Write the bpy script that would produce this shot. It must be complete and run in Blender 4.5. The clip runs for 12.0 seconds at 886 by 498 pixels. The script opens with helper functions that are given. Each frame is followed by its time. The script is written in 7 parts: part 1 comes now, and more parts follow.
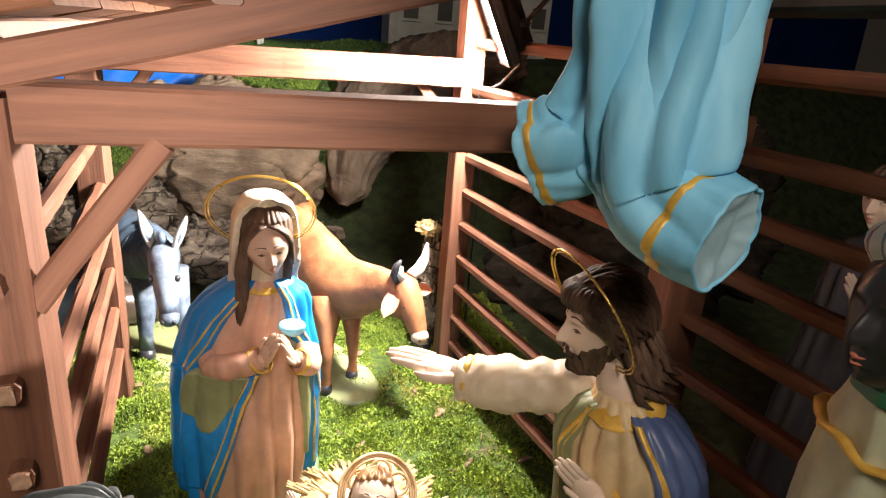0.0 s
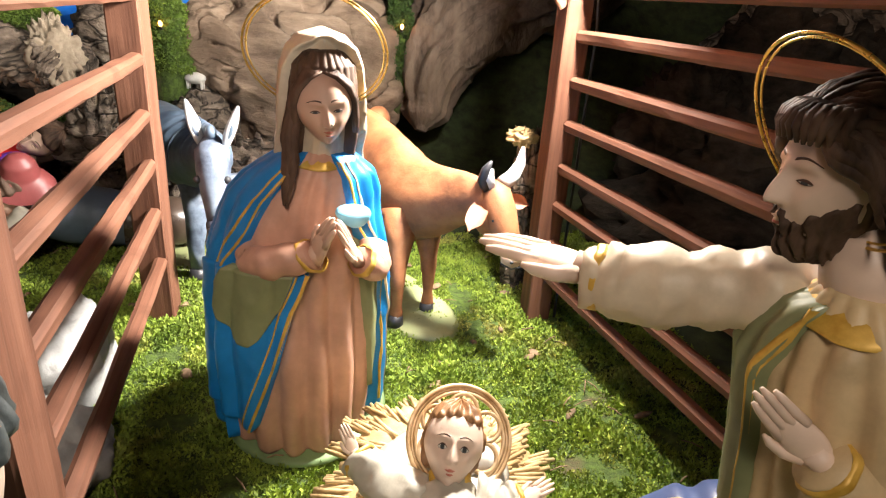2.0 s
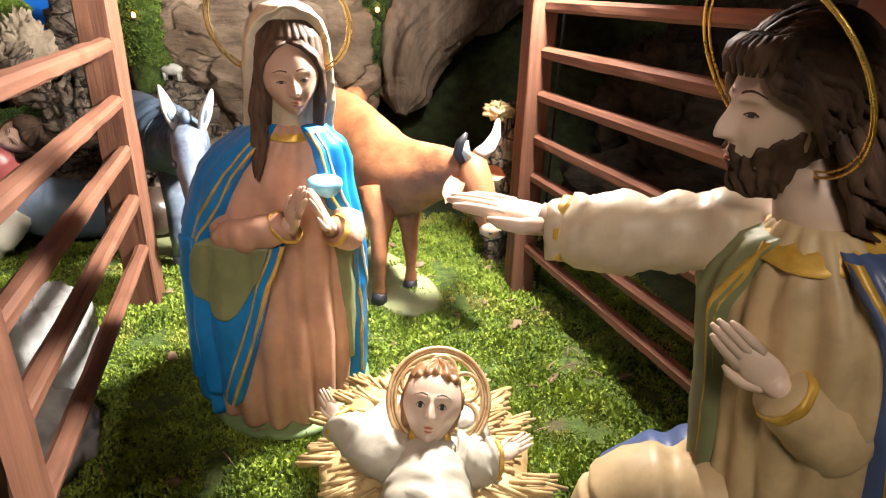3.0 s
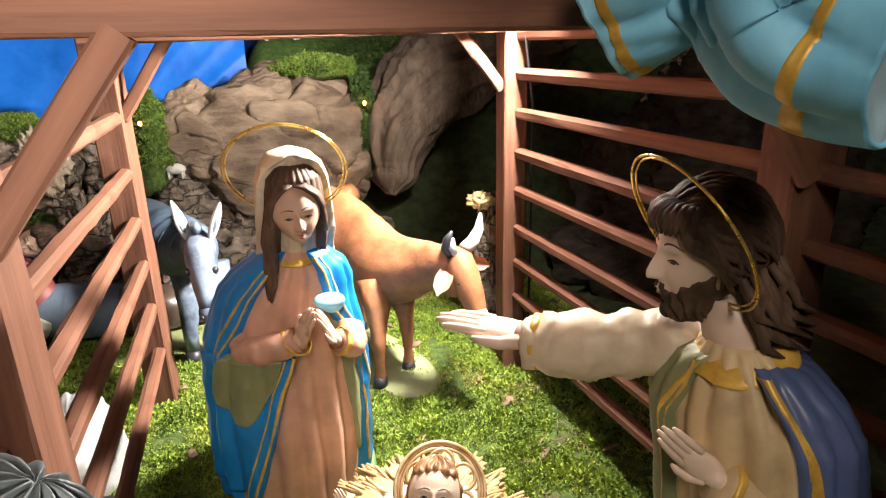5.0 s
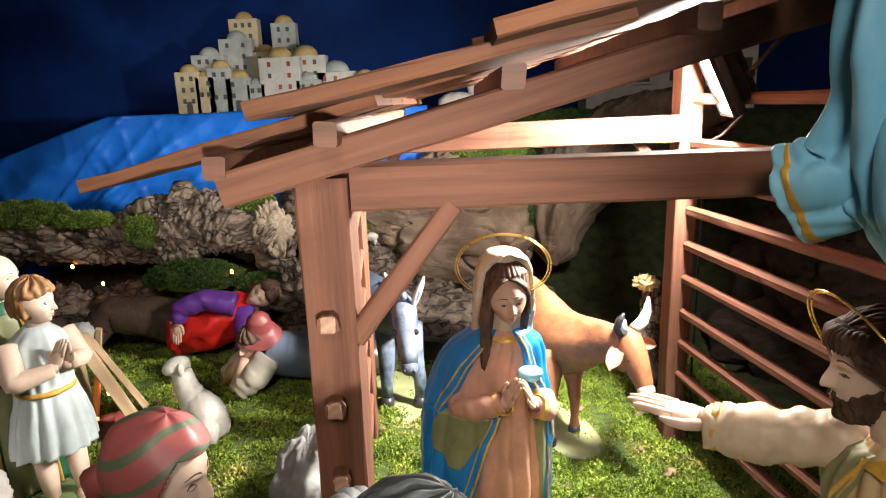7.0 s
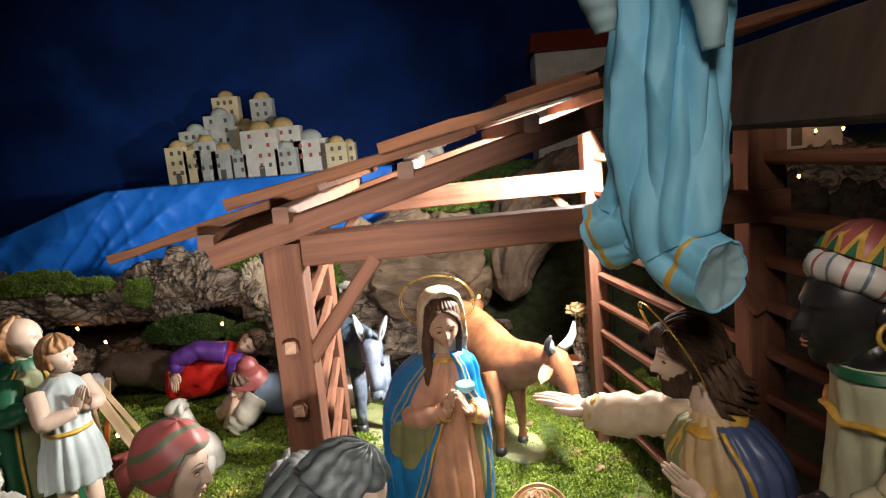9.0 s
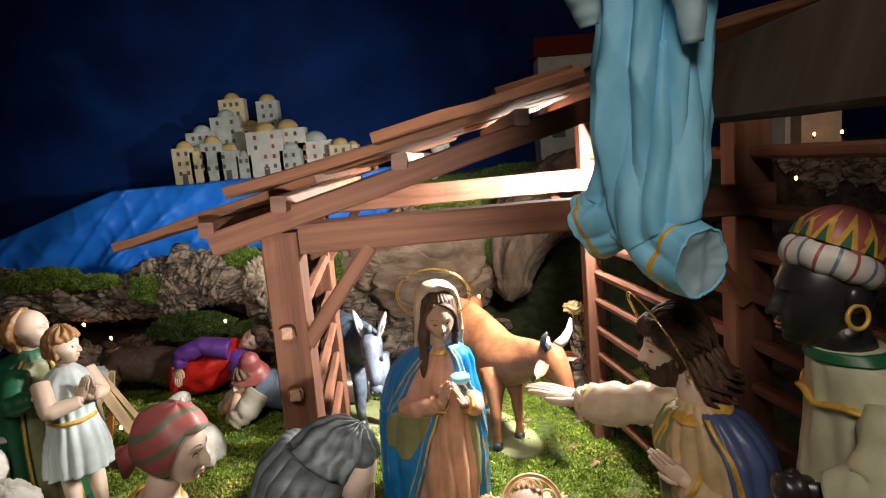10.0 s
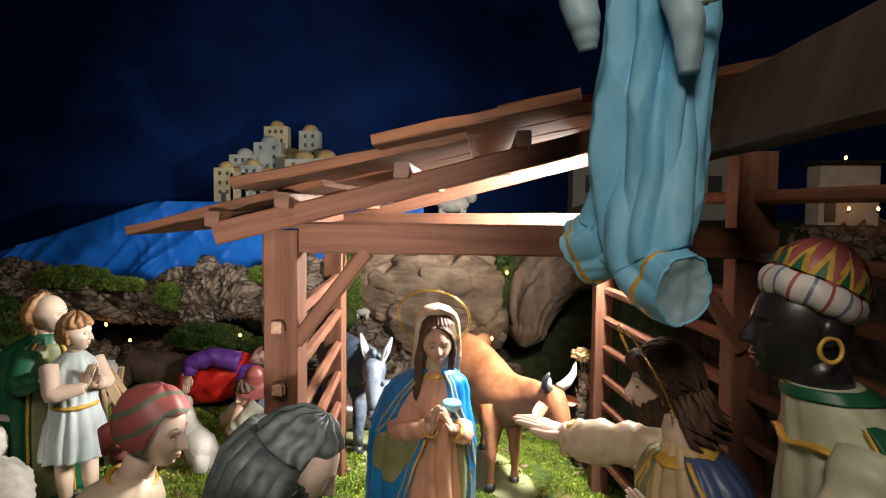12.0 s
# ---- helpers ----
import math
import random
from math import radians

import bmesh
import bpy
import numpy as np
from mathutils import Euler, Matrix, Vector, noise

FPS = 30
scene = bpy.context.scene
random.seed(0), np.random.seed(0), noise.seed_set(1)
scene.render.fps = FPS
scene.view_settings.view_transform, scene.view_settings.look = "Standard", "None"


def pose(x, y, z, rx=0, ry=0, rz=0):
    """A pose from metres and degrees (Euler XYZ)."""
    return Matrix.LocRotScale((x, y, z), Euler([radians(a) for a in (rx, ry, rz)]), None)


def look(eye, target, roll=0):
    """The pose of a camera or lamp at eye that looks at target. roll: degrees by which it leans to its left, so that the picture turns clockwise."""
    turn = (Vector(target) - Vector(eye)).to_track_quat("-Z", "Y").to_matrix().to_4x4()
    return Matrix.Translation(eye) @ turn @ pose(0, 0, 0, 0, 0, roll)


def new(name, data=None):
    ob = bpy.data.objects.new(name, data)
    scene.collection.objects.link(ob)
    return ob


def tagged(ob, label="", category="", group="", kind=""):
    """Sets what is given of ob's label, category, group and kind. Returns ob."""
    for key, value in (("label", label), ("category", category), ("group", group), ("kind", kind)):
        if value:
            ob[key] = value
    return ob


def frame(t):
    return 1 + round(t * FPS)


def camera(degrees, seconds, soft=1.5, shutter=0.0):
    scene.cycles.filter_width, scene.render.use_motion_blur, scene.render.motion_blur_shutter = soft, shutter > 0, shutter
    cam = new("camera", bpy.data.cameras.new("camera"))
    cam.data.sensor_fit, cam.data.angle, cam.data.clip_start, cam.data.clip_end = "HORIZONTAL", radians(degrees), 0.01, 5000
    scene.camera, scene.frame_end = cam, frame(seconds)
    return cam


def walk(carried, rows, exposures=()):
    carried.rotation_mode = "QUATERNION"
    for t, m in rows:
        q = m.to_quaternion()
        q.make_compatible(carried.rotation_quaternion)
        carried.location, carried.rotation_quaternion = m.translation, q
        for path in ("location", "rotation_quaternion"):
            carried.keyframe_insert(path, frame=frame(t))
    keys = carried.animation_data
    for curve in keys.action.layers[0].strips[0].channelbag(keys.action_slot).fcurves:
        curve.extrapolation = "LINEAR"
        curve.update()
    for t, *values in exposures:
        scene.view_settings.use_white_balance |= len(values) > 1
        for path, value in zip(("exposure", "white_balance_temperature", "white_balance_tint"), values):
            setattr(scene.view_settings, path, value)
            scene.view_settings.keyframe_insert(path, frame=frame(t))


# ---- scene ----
cam = camera(71.9, 12.0, 1.2)
PATH = [
    (0, (-0.305, 0.036, 0.615), (0.247, 1.841, -0.046), 4.7),
    (0.5, (-0.291, 0.133, 0.594), (0.202, 1.936, -0.117), 4.5),
    (1, (-0.29, 0.184, 0.542), (0.092, 2.004, -0.193), 2.7),
    (1.5, (-0.291, 0.188, 0.493), (0.038, 2.015, -0.25), 3.1),
    (2, (-0.287, 0.181, 0.459), (0.033, 2.004, -0.299), 4.0),
    (2.5, (-0.273, 0.177, 0.442), (0.054, 1.983, -0.352), 2.5),
    (2.7, (-0.272, 0.172, 0.439), (0.059, 1.98, -0.35), 2.0),
    (4.3, (-0.254, 0.134, 0.455), (0.123, 1.948, -0.298), 1.0),
    (4.5, (-0.255, 0.132, 0.47), (0.126, 1.955, -0.26), -0.2),
    (5, (-0.275, 0.11, 0.525), (0.091, 1.97, -0.112), -1.4),
    (5.5, (-0.319, 0.07, 0.574), (-0.179, 2.001, 0.074), -1.9),
    (6, (-0.364, 0.018, 0.581), (-0.341, 1.96, 0.103), -0.8),
    (6.5, (-0.39, -0.01, 0.59), (-0.44, 1.931, 0.111), -1.1),
    (7, (-0.367, -0.016, 0.615), (-0.416, 1.927, 0.146), -2.0),
    (7.5, (-0.317, -0.062, 0.636), (-0.319, 1.893, 0.217), -3.5),
    (7.7, (-0.317, -0.089, 0.644), (-0.217, 1.866, 0.236), -3.5),
    (9.3, (-0.275, -0.228, 0.651), (-0.296, 1.746, 0.328), -5.4),
    (9.5, (-0.268, -0.231, 0.648), (-0.289, 1.743, 0.325), -5.4),
    (10, (-0.275, -0.241, 0.634), (-0.303, 1.735, 0.328), -4.9),
    (10.5, (-0.273, -0.246, 0.628), (-0.231, 1.736, 0.362), -1.9),
    (11, (-0.264, -0.233, 0.624), (-0.206, 1.746, 0.342), 0.4),
    (11.5, (-0.236, -0.247, 0.599), (-0.215, 1.736, 0.34), -0.4),
    (12, (-0.228, -0.256, 0.587), (-0.367, 1.735, 0.456), 0.6),
]
EXPOSURES = [(0.0, 0.60), (1.2, 0.48), (2.5, 0.40), (4.5, 0.34), (5.5, 0.38), (6.5, 0.42), (7.5, 0.16), (9.5, 0.05), (11.0, -0.10), (12.0, -0.10)]
walk(cam, [(t, look(eye, target, roll)) for t, eye, target, roll in PATH], EXPOSURES)

# ---- world and light ----
world = bpy.data.worlds.new("world")
scene.world = world
world.use_nodes = True
world.node_tree.nodes["Background"].inputs[0].default_value = (0.30, 0.36, 0.46, 1)
world.node_tree.nodes["Background"].inputs[1].default_value = 0.02


def area(name, m, sx, sy, watts, colour):
    d = bpy.data.lights.new(name, "AREA")
    d.shape, d.size, d.size_y, d.energy, d.color = "RECTANGLE", sx, sy, watts, colour
    ob = new(name, d)
    ob.matrix_world = m
    return ob


LAMP = Vector((0.008, 0.90, 0.632))
LAMP_WAY = Vector((-0.88, 0.22, -0.42)).normalized()
area("flood_light_glow", look(LAMP + LAMP_WAY * 0.006, LAMP + LAMP_WAY), 0.095, 0.098, 26.0, (1.0, 0.93, 0.84))
# dim fill from high up behind the visitor: an added lamp, out of view
fill_glow = area("room_fill_glow", look((-0.42, -0.95, 1.52), (-0.30, 0.60, 0.30)), 0.45, 0.45, 7.8, (1.0, 0.85, 0.71))
fill_glow.data.spread = radians(130)
# low spotlight beside the visitor, inferred from the town's shadows, itself out of view
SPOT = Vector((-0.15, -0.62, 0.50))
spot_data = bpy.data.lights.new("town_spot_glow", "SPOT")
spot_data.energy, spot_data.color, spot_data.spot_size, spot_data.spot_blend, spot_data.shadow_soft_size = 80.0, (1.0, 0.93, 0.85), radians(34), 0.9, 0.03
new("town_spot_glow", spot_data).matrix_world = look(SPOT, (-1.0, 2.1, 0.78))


# ---- materials ----
def material(name, a, b, scale=30.0, rough=0.7, bump=0.3, dist=0.002, metal=0.0, stretch=(1, 1, 1), coat=0.0, detail=8.0,
             spots=None, spot_scale=6.0, spot_at=0.58, coords="Object", island=0.0, c=None, cracks=0.0, crack_scale=12.0, crack_depth=0.01, spec=0.5):
    """Two colours mixed by a fine noise, a third one in broad stains, and a relief of the same grain."""
    m = bpy.data.materials.new(name)
    m.use_nodes = True
    t = m.node_tree
    n, l = t.nodes, t.links
    p = n["Principled BSDF"]
    tc = n.new("ShaderNodeTexCoord")
    mp = n.new("ShaderNodeMapping")
    mp.inputs["Scale"].default_value = stretch
    l.new(tc.outputs[coords], mp.inputs[0])
    no = n.new("ShaderNodeTexNoise")
    no.inputs["Scale"].default_value = scale
    no.inputs["Detail"].default_value = detail
    no.inputs["Roughness"].default_value = 0.62
    l.new(mp.outputs[0], no.inputs["Vector"])
    r = n.new("ShaderNodeValToRGB")
    r.color_ramp.elements[0].position, r.color_ramp.elements[1].position = 0.32, 0.7
    r.color_ramp.elements[0].color, r.color_ramp.elements[1].color = (*a, 1), (*b, 1)
    if c:
        e = r.color_ramp.elements.new(0.5)
        e.color = (*c, 1)
    l.new(no.outputs["Fac"], r.inputs[0])
    out = r.outputs[0]
    if spots:
        n2 = n.new("ShaderNodeTexNoise")
        n2.inputs["Scale"].default_value = spot_scale
        n2.inputs["Detail"].default_value = 5
        l.new(tc.outputs[coords], n2.inputs["Vector"])
        r2 = n.new("ShaderNodeValToRGB")
        r2.color_ramp.elements[0].position, r2.color_ramp.elements[1].position = spot_at, spot_at + 0.12
        l.new(n2.outputs["Fac"], r2.inputs[0])
        mx = n.new("ShaderNodeMix")
        mx.data_type = "RGBA"
        l.new(r2.outputs[0], mx.inputs[0])
        l.new(out, mx.inputs[6])
        mx.inputs[7].default_value = (*spots, 1)
        out = mx.outputs[2]
    if island:
        g = n.new("ShaderNodeNewGeometry")
        mr = n.new("ShaderNodeMapRange")
        mr.inputs[3].default_value, mr.inputs[4].default_value = 1 - island, 1 + island
        l.new(g.outputs["Random Per Island"], mr.inputs[0])
        hs = n.new("ShaderNodeHueSaturation")
        l.new(mr.outputs[0], hs.inputs["Value"])
        l.new(out, hs.inputs["Color"])
        out = hs.outputs[0]
    crack = None
    if cracks:
        wob = n.new("ShaderNodeTexNoise")
        wob.inputs["Scale"].default_value = crack_scale * 0.7
        l.new(mp.outputs[0], wob.inputs["Vector"])
        mv = n.new("ShaderNodeMix")
        mv.data_type = "VECTOR"
        mv.inputs[0].default_value = 0.10
        l.new(mp.outputs[0], mv.inputs[4])
        l.new(wob.outputs["Color"], mv.inputs[5])
        vo = n.new("ShaderNodeTexVoronoi")
        vo.feature = "DISTANCE_TO_EDGE"
        vo.inputs["Scale"].default_value = crack_scale
        l.new(mv.outputs[1], vo.inputs["Vector"])
        crack = n.new("ShaderNodeMapRange")
        crack.inputs[1].default_value, crack.inputs[2].default_value = 0.0, 0.10
        l.new(vo.outputs["Distance"], crack.inputs[0])
        mx2 = n.new("ShaderNodeMix")
        mx2.data_type = "RGBA"
        l.new(crack.outputs[0], mx2.inputs[0])
        mx2.inputs[6].default_value = (*(k * (1 - cracks) for k in a), 1)
        l.new(out, mx2.inputs[7])
        out = mx2.outputs[2]
    l.new(out, p.inputs["Base Color"])
    mr2 = n.new("ShaderNodeMapRange")
    mr2.inputs[3].default_value, mr2.inputs[4].default_value = max(0.02, rough - 0.12), min(1, rough + 0.12)
    l.new(no.outputs["Fac"], mr2.inputs[0])
    l.new(mr2.outputs[0], p.inputs["Roughness"])
    p.inputs["Metallic"].default_value = metal
    p.inputs["Coat Weight"].default_value = coat
    p.inputs["Specular IOR Level"].default_value = spec
    if bump:
        bp = n.new("ShaderNodeBump")
        bp.inputs["Strength"].default_value, bp.inputs["Distance"].default_value = bump, dist
        l.new(no.outputs["Fac"], bp.inputs["Height"])
        nrm = bp.outputs[0]
        if crack:
            b2 = n.new("ShaderNodeBump")
            b2.inputs["Strength"].default_value, b2.inputs["Distance"].default_value = 0.9, crack_depth
            l.new(crack.outputs[0], b2.inputs["Height"])
            l.new(nrm, b2.inputs["Normal"])
            nrm = b2.outputs[0]
        l.new(nrm, p.inputs["Normal"])
    return m


def glow(name, colour, strength):
    m = bpy.data.materials.new(name)
    m.use_nodes = True
    p = m.node_tree.nodes["Principled BSDF"]
    p.inputs["Base Color"].default_value = (*colour, 1)
    p.inputs["Emission Color"].default_value = (*colour, 1)
    p.inputs["Emission Strength"].default_value = strength
    return m


WOOD = material("stained_timber", (0.090, 0.038, 0.023), (0.200, 0.092, 0.057), 70, 0.70, 0.8, 0.0015, stretch=(0.05, 1, 1), c=(0.148, 0.064, 0.039), spec=0.22,
                spots=(0.110, 0.046, 0.028), spot_scale=14, spot_at=0.6)
ROOFWOOD = material("rough_roof_board", (0.08, 0.036, 0.020), (0.21, 0.10, 0.056), 40, 0.65, 0.6, 0.002, stretch=(1, 0.06, 1), c=(0.16, 0.07, 0.04),
                    spots=(0.12, 0.06, 0.035), spot_scale=9)
LITENDGRAIN = material("lit_end_grain", (0.30, 0.17, 0.11), (0.52, 0.34, 0.24), 160, 0.8, 0.5, 0.001, spec=0.2)
PANELWOOD = material("grey_roof_panel", (0.042, 0.029, 0.021), (0.088, 0.061, 0.045), 30, 0.75, 0.3, 0.001, stretch=(1, 0.2, 1), spec=0.2)
MOSS = material("moss_leaf", (0.10, 0.165, 0.013), (0.32, 0.42, 0.055), 22, 0.75, 0.0, spots=(0.37, 0.35, 0.085), spot_scale=7, spot_at=0.56, island=0.35)
MOSSBED = material("moss_bed", (0.022, 0.038, 0.006), (0.10, 0.16, 0.022), 90, 0.9, 0.8, 0.006, spots=(0.09, 0.065, 0.035), spot_scale=10, spot_at=0.6)
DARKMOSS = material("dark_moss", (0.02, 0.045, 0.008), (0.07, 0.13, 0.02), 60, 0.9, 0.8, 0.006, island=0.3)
# darker stand-in for BARK: shade is put into this colour
SHADEDEARTH = material("shaded_earth", (0.010, 0.008, 0.006), (0.06, 0.047, 0.036), 30, 0.95, 0.9, 0.012, stretch=(0.5, 1, 1), spec=0.2)
# MOSS again for logs and roots, with shade put into the colour
SHADEDMOSS = material("shaded_moss", (0.05, 0.10, 0.010), (0.19, 0.27, 0.035), 22, 0.8, 0.0, spots=(0.20, 0.20, 0.05), spot_scale=7, spot_at=0.6, island=0.35)
# dark ground colour with shade put into it; the platform shares it
SHADEGROUND = material("shade_dark_ground", (0.012, 0.018, 0.007), (0.055, 0.075, 0.024), 30, 0.95, 0.6, 0.01)
BARK = material("bark", (0.055, 0.042, 0.032), (0.36, 0.29, 0.23), 40, 0.92, 1.0, 0.012, c=(0.19, 0.145, 0.11), spots=(0.34, 0.29, 0.24), spot_scale=7, spot_at=0.6, stretch=(0.4, 1, 1), cracks=0.5, crack_scale=26, crack_depth=0.003)
STUMP = material("weathered_root", (0.07, 0.046, 0.032), (0.36, 0.27, 0.195), 22, 0.9, 1.0, 0.016, stretch=(0.3, 1, 1), c=(0.24, 0.17, 0.12), spots=(0.13, 0.088, 0.06), spot_scale=4.5, spot_at=0.54, spec=0.3)
PALEBARK = material("pale_inner_bark", (0.30, 0.23, 0.16), (0.55, 0.46, 0.35), 30, 0.9, 0.8, 0.006)
STONE = material("limestone", (0.20, 0.20, 0.20), (0.40, 0.40, 0.395), 18, 0.85, 0.6, 0.006, spots=(0.2, 0.2, 0.19), spot_scale=8)
TARP = material("blue_tarpaulin", (0.008, 0.115, 0.54), (0.016, 0.18, 0.72), 14, 0.36, 0.35, 0.006, spots=(0.010, 0.13, 0.58), spot_scale=9, spec=0.35)
NIGHT = material("dark_blue_cloth", (0.0019, 0.0135, 0.078), (0.004, 0.027, 0.152), 5, 0.8, 0.35, 0.01, spots=(0.0056, 0.037, 0.18), spot_scale=2.5, spec=0.12)
PLASTER = material("chapel_plaster", (0.42, 0.39, 0.35), (0.5, 0.47, 0.42), 6, 0.9, 0.2, 0.003)
IRON = material("black_lamp_housing", (0.015, 0.016, 0.018), (0.04, 0.042, 0.045), 60, 0.45, 0.1, 0.0005)
STEEL = material("steel_bolt", (0.45, 0.45, 0.45), (0.6, 0.6, 0.6), 60, 0.3, 0.0, metal=1.0)
LAMPGLASS = glow("lit_lamp_glass", (1.0, 0.97, 0.9), 30.0)
BULB = glow("fairy_bulb", (1.0, 0.33, 0.06), 34.0)


# ---- mesh helpers ----
def obj(name, bm, mats, smooth=True):
    me = bpy.data.meshes.new(name)
    bm.to_mesh(me)
    bm.free()
    for m in (mats if isinstance(mats, (list, tuple)) else [mats]):
        me.materials.append(m)
    if smooth:
        for f in me.polygons:
            f.use_smooth = True
    return new(name, me)


def part(name, bm, mats, parent, label="", smooth=True):
    ob = obj(name, bm, mats, smooth)
    ob.parent = parent
    if label:
        tagged(ob, label)
    return ob


def grid(bm, f, nu, nv, mat=0, closed=False, cap0=False, cap1=False):
    """A sheet of quads over f(u, v), u and v from 0 to 1. closed: it meets itself round u."""
    cols = nu if closed else nu + 1
    vs = [[bm.verts.new(f(i / nu, j / nv)) for i in range(cols)] for j in range(nv + 1)]
    for j in range(nv):
        for i in range(nu):
            k = (i + 1) % cols
            q = bm.faces.new((vs[j][i], vs[j][k], vs[j + 1][k], vs[j + 1][i]))
            q.material_index = mat
    for on, row, flip in ((cap0, vs[0], True), (cap1, vs[-1], False)):
        if on:
            q = bm.faces.new(row[::-1] if flip else row)
            q.material_index = mat
    return vs


def smoothstep(x):
    x = max(0.0, min(1.0, x))
    return x * x * (3 - 2 * x)


def table(rows, x):
    """Smooth interpolation in rows of (x, a, b, ...)."""
    if x <= rows[0][0]:
        return rows[0][1:]
    for r, s in zip(rows, rows[1:]):
        if x <= s[0]:
            k = (x - r[0]) / (s[0] - r[0])
            return tuple(a + (b - a) * k for a, b in zip(r[1:], s[1:]))
    return rows[-1][1:]


def fr(p, s, seed=0.0):
    return noise.fractal(Vector(p) * s + Vector((seed, seed * 1.7, -seed)), 1.0, 2.0, 4)


def box(bm, cx, cy, cz, sx, sy, sz, bevel=0.0, mat=0, m=None):
    r = bmesh.ops.create_cube(bm, size=1.0, matrix=(m or Matrix()) @ Matrix.Translation((cx, cy, cz)) @ Matrix.Diagonal((sx, sy, sz, 1)))
    fs = {f for v in r["verts"] for f in v.link_faces}
    for f in fs:
        f.material_index = mat
    if bevel:
        es = {e for v in r["verts"] for e in v.link_edges}
        res = bmesh.ops.bevel(bm, geom=list(es), offset=bevel, segments=2, affect="EDGES", profile=0.6)
        for f in res["faces"]:
            f.material_index = mat


def tube(bm, pts, radii, seg=10, mat=0, caps=True, flat=1.0):
    """A round bar along points, with its own radius at each."""
    pts = [Vector(p) for p in pts]
    n = len(pts) - 1
    rings = []
    up = Vector((0, 0, 1))
    for i, p in enumerate(pts):
        d = (pts[min(i + 1, n)] - pts[max(i - 1, 0)]).normalized()
        if abs(d.dot(up)) > 0.95:
            up = Vector((0, 1, 0))
        a = d.cross(up).normalized()
        b = a.cross(d).normalized()
        up = b
        r = radii[i] if isinstance(radii, (list, tuple)) else radii
        rings.append([bm.verts.new(p + a * r * math.cos(t) + b * r * flat * math.sin(t)) for t in [2 * math.pi * k / seg for k in range(seg)]])
    for i in range(n):
        for k in range(seg):
            f = bm.faces.new((rings[i][k], rings[i][(k + 1) % seg], rings[i + 1][(k + 1) % seg], rings[i + 1][k]))
            f.material_index = mat
    if caps:
        bm.faces.new(rings[0][::-1]).material_index = mat
        bm.faces.new(rings[-1]).material_index = mat


def ball(bm, m, mat=0, seg=16, rings=10, f=None):
    """A ball under the matrix m; f may reshape its unit points first."""
    r = bmesh.ops.create_uvsphere(bm, u_segments=seg, v_segments=rings, radius=1.0)
    for v in r["verts"]:
        p = f(v.co.copy()) if f else v.co
        v.co = m @ p
    for q in {q for v in r["verts"] for q in v.link_faces}:
        q.material_index = mat


def along(p0, p1, roll=0.0):
    """The pose whose x axis runs from p0 to p1, at their middle."""
    p0, p1 = Vector(p0), Vector(p1)
    q = (p1 - p0).to_track_quat("X", "Z").to_matrix().to_4x4()
    return Matrix.Translation((p0 + p1) / 2) @ q @ Matrix.Rotation(radians(roll), 4, "X")


def timber(name, parent, p0, p1, w, h, mat, roll=0.0, seed=0, bevel=0.0022, wobble=0.0008, label=""):
    """A sawn bar from p0 to p1, w wide and h high, with worn edges."""
    p0, p1 = Vector(p0), Vector(p1)
    L = (p1 - p0).length
    bm = bmesh.new()
    n = max(4, int(L / 0.03))
    b = bevel
    outline = [(-w / 2 + b, -h / 2), (w / 2 - b, -h / 2), (w / 2, -h / 2 + b), (w / 2, h / 2 - b), (w / 2 - b, h / 2), (-w / 2 + b, h / 2), (-w / 2, h / 2 - b), (-w / 2, -h / 2 + b)]

    def f(u, v):
        k = int(round(u * 8)) % 8
        y, z = outline[k]
        x = (v - 0.5) * L
        d = noise.noise(Vector((x * 22, seed * 3.1, k * 0.9))) * wobble
        return Vector((x, y + d * (1 if y > 0 else -1), z + d * (1 if z > 0 else -1)))
    grid(bm, f, 8, n, closed=True, cap0=True, cap1=True)
    ob = part(name, bm, mat, parent, label, smooth=False)
    ob.matrix_basis = along(p0, p1, roll)
    return ob


def thing(name, label, category, group="", at=(0, 0, 0)):
    ob = new(name)
    ob.location = at
    ob.empty_display_size = 0.05
    return tagged(ob, label, category, group)


# ---- the setting ----
def height(x, y):
    """The lie of the mossy ground."""
    h = 0.012 * noise.noise(Vector((x * 3.1, y * 3.1, 0.3))) + 0.005 * noise.noise(Vector((x * 11, y * 11, 4.0))) + 0.005 * abs(noise.noise(Vector((x * 24, y * 24, 6.0)))) * smoothstep((1.7 - y) / 0.2)
    h += 0.016 * smoothstep((noise.noise(Vector((x * 7 + 3, y * 7, 9))) - 0.05) * 2) * smoothstep((x + 0.12) / 0.1) * smoothstep((0.95 - y) / 0.2) * smoothstep((0.14 - x) / 0.06)
    h += 0.50 * smoothstep((y - 1.62) / 0.48) * smoothstep((x + 0.66) / 0.25)
    h += 0.05 * smoothstep((y - 1.3) / 0.3) * smoothstep((x + 0.66) / 0.25)
    return h


def build_ground():
    bm = bmesh.new()
    x0, x1, y0, y1 = -2.6, 2.2, -0.2, 2.75

    def f(u, v):
        x, y = x0 + (x1 - x0) * u, y0 + (y1 - y0) * v
        return Vector((x, y, height(x, y)))
    grid(bm, f, 420, 260)
    # ground past the slats and at the back: shade painted as darker colours
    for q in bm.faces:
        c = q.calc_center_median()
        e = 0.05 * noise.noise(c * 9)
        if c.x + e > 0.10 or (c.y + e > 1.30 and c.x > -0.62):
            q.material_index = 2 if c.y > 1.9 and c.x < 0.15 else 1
    ob = obj("ground", bm, [MOSSBED, SHADEGROUND, DARKMOSS])
    tagged(ob, "uneven ground of the crib covered with moss", "ground", kind="structure")


build_ground()


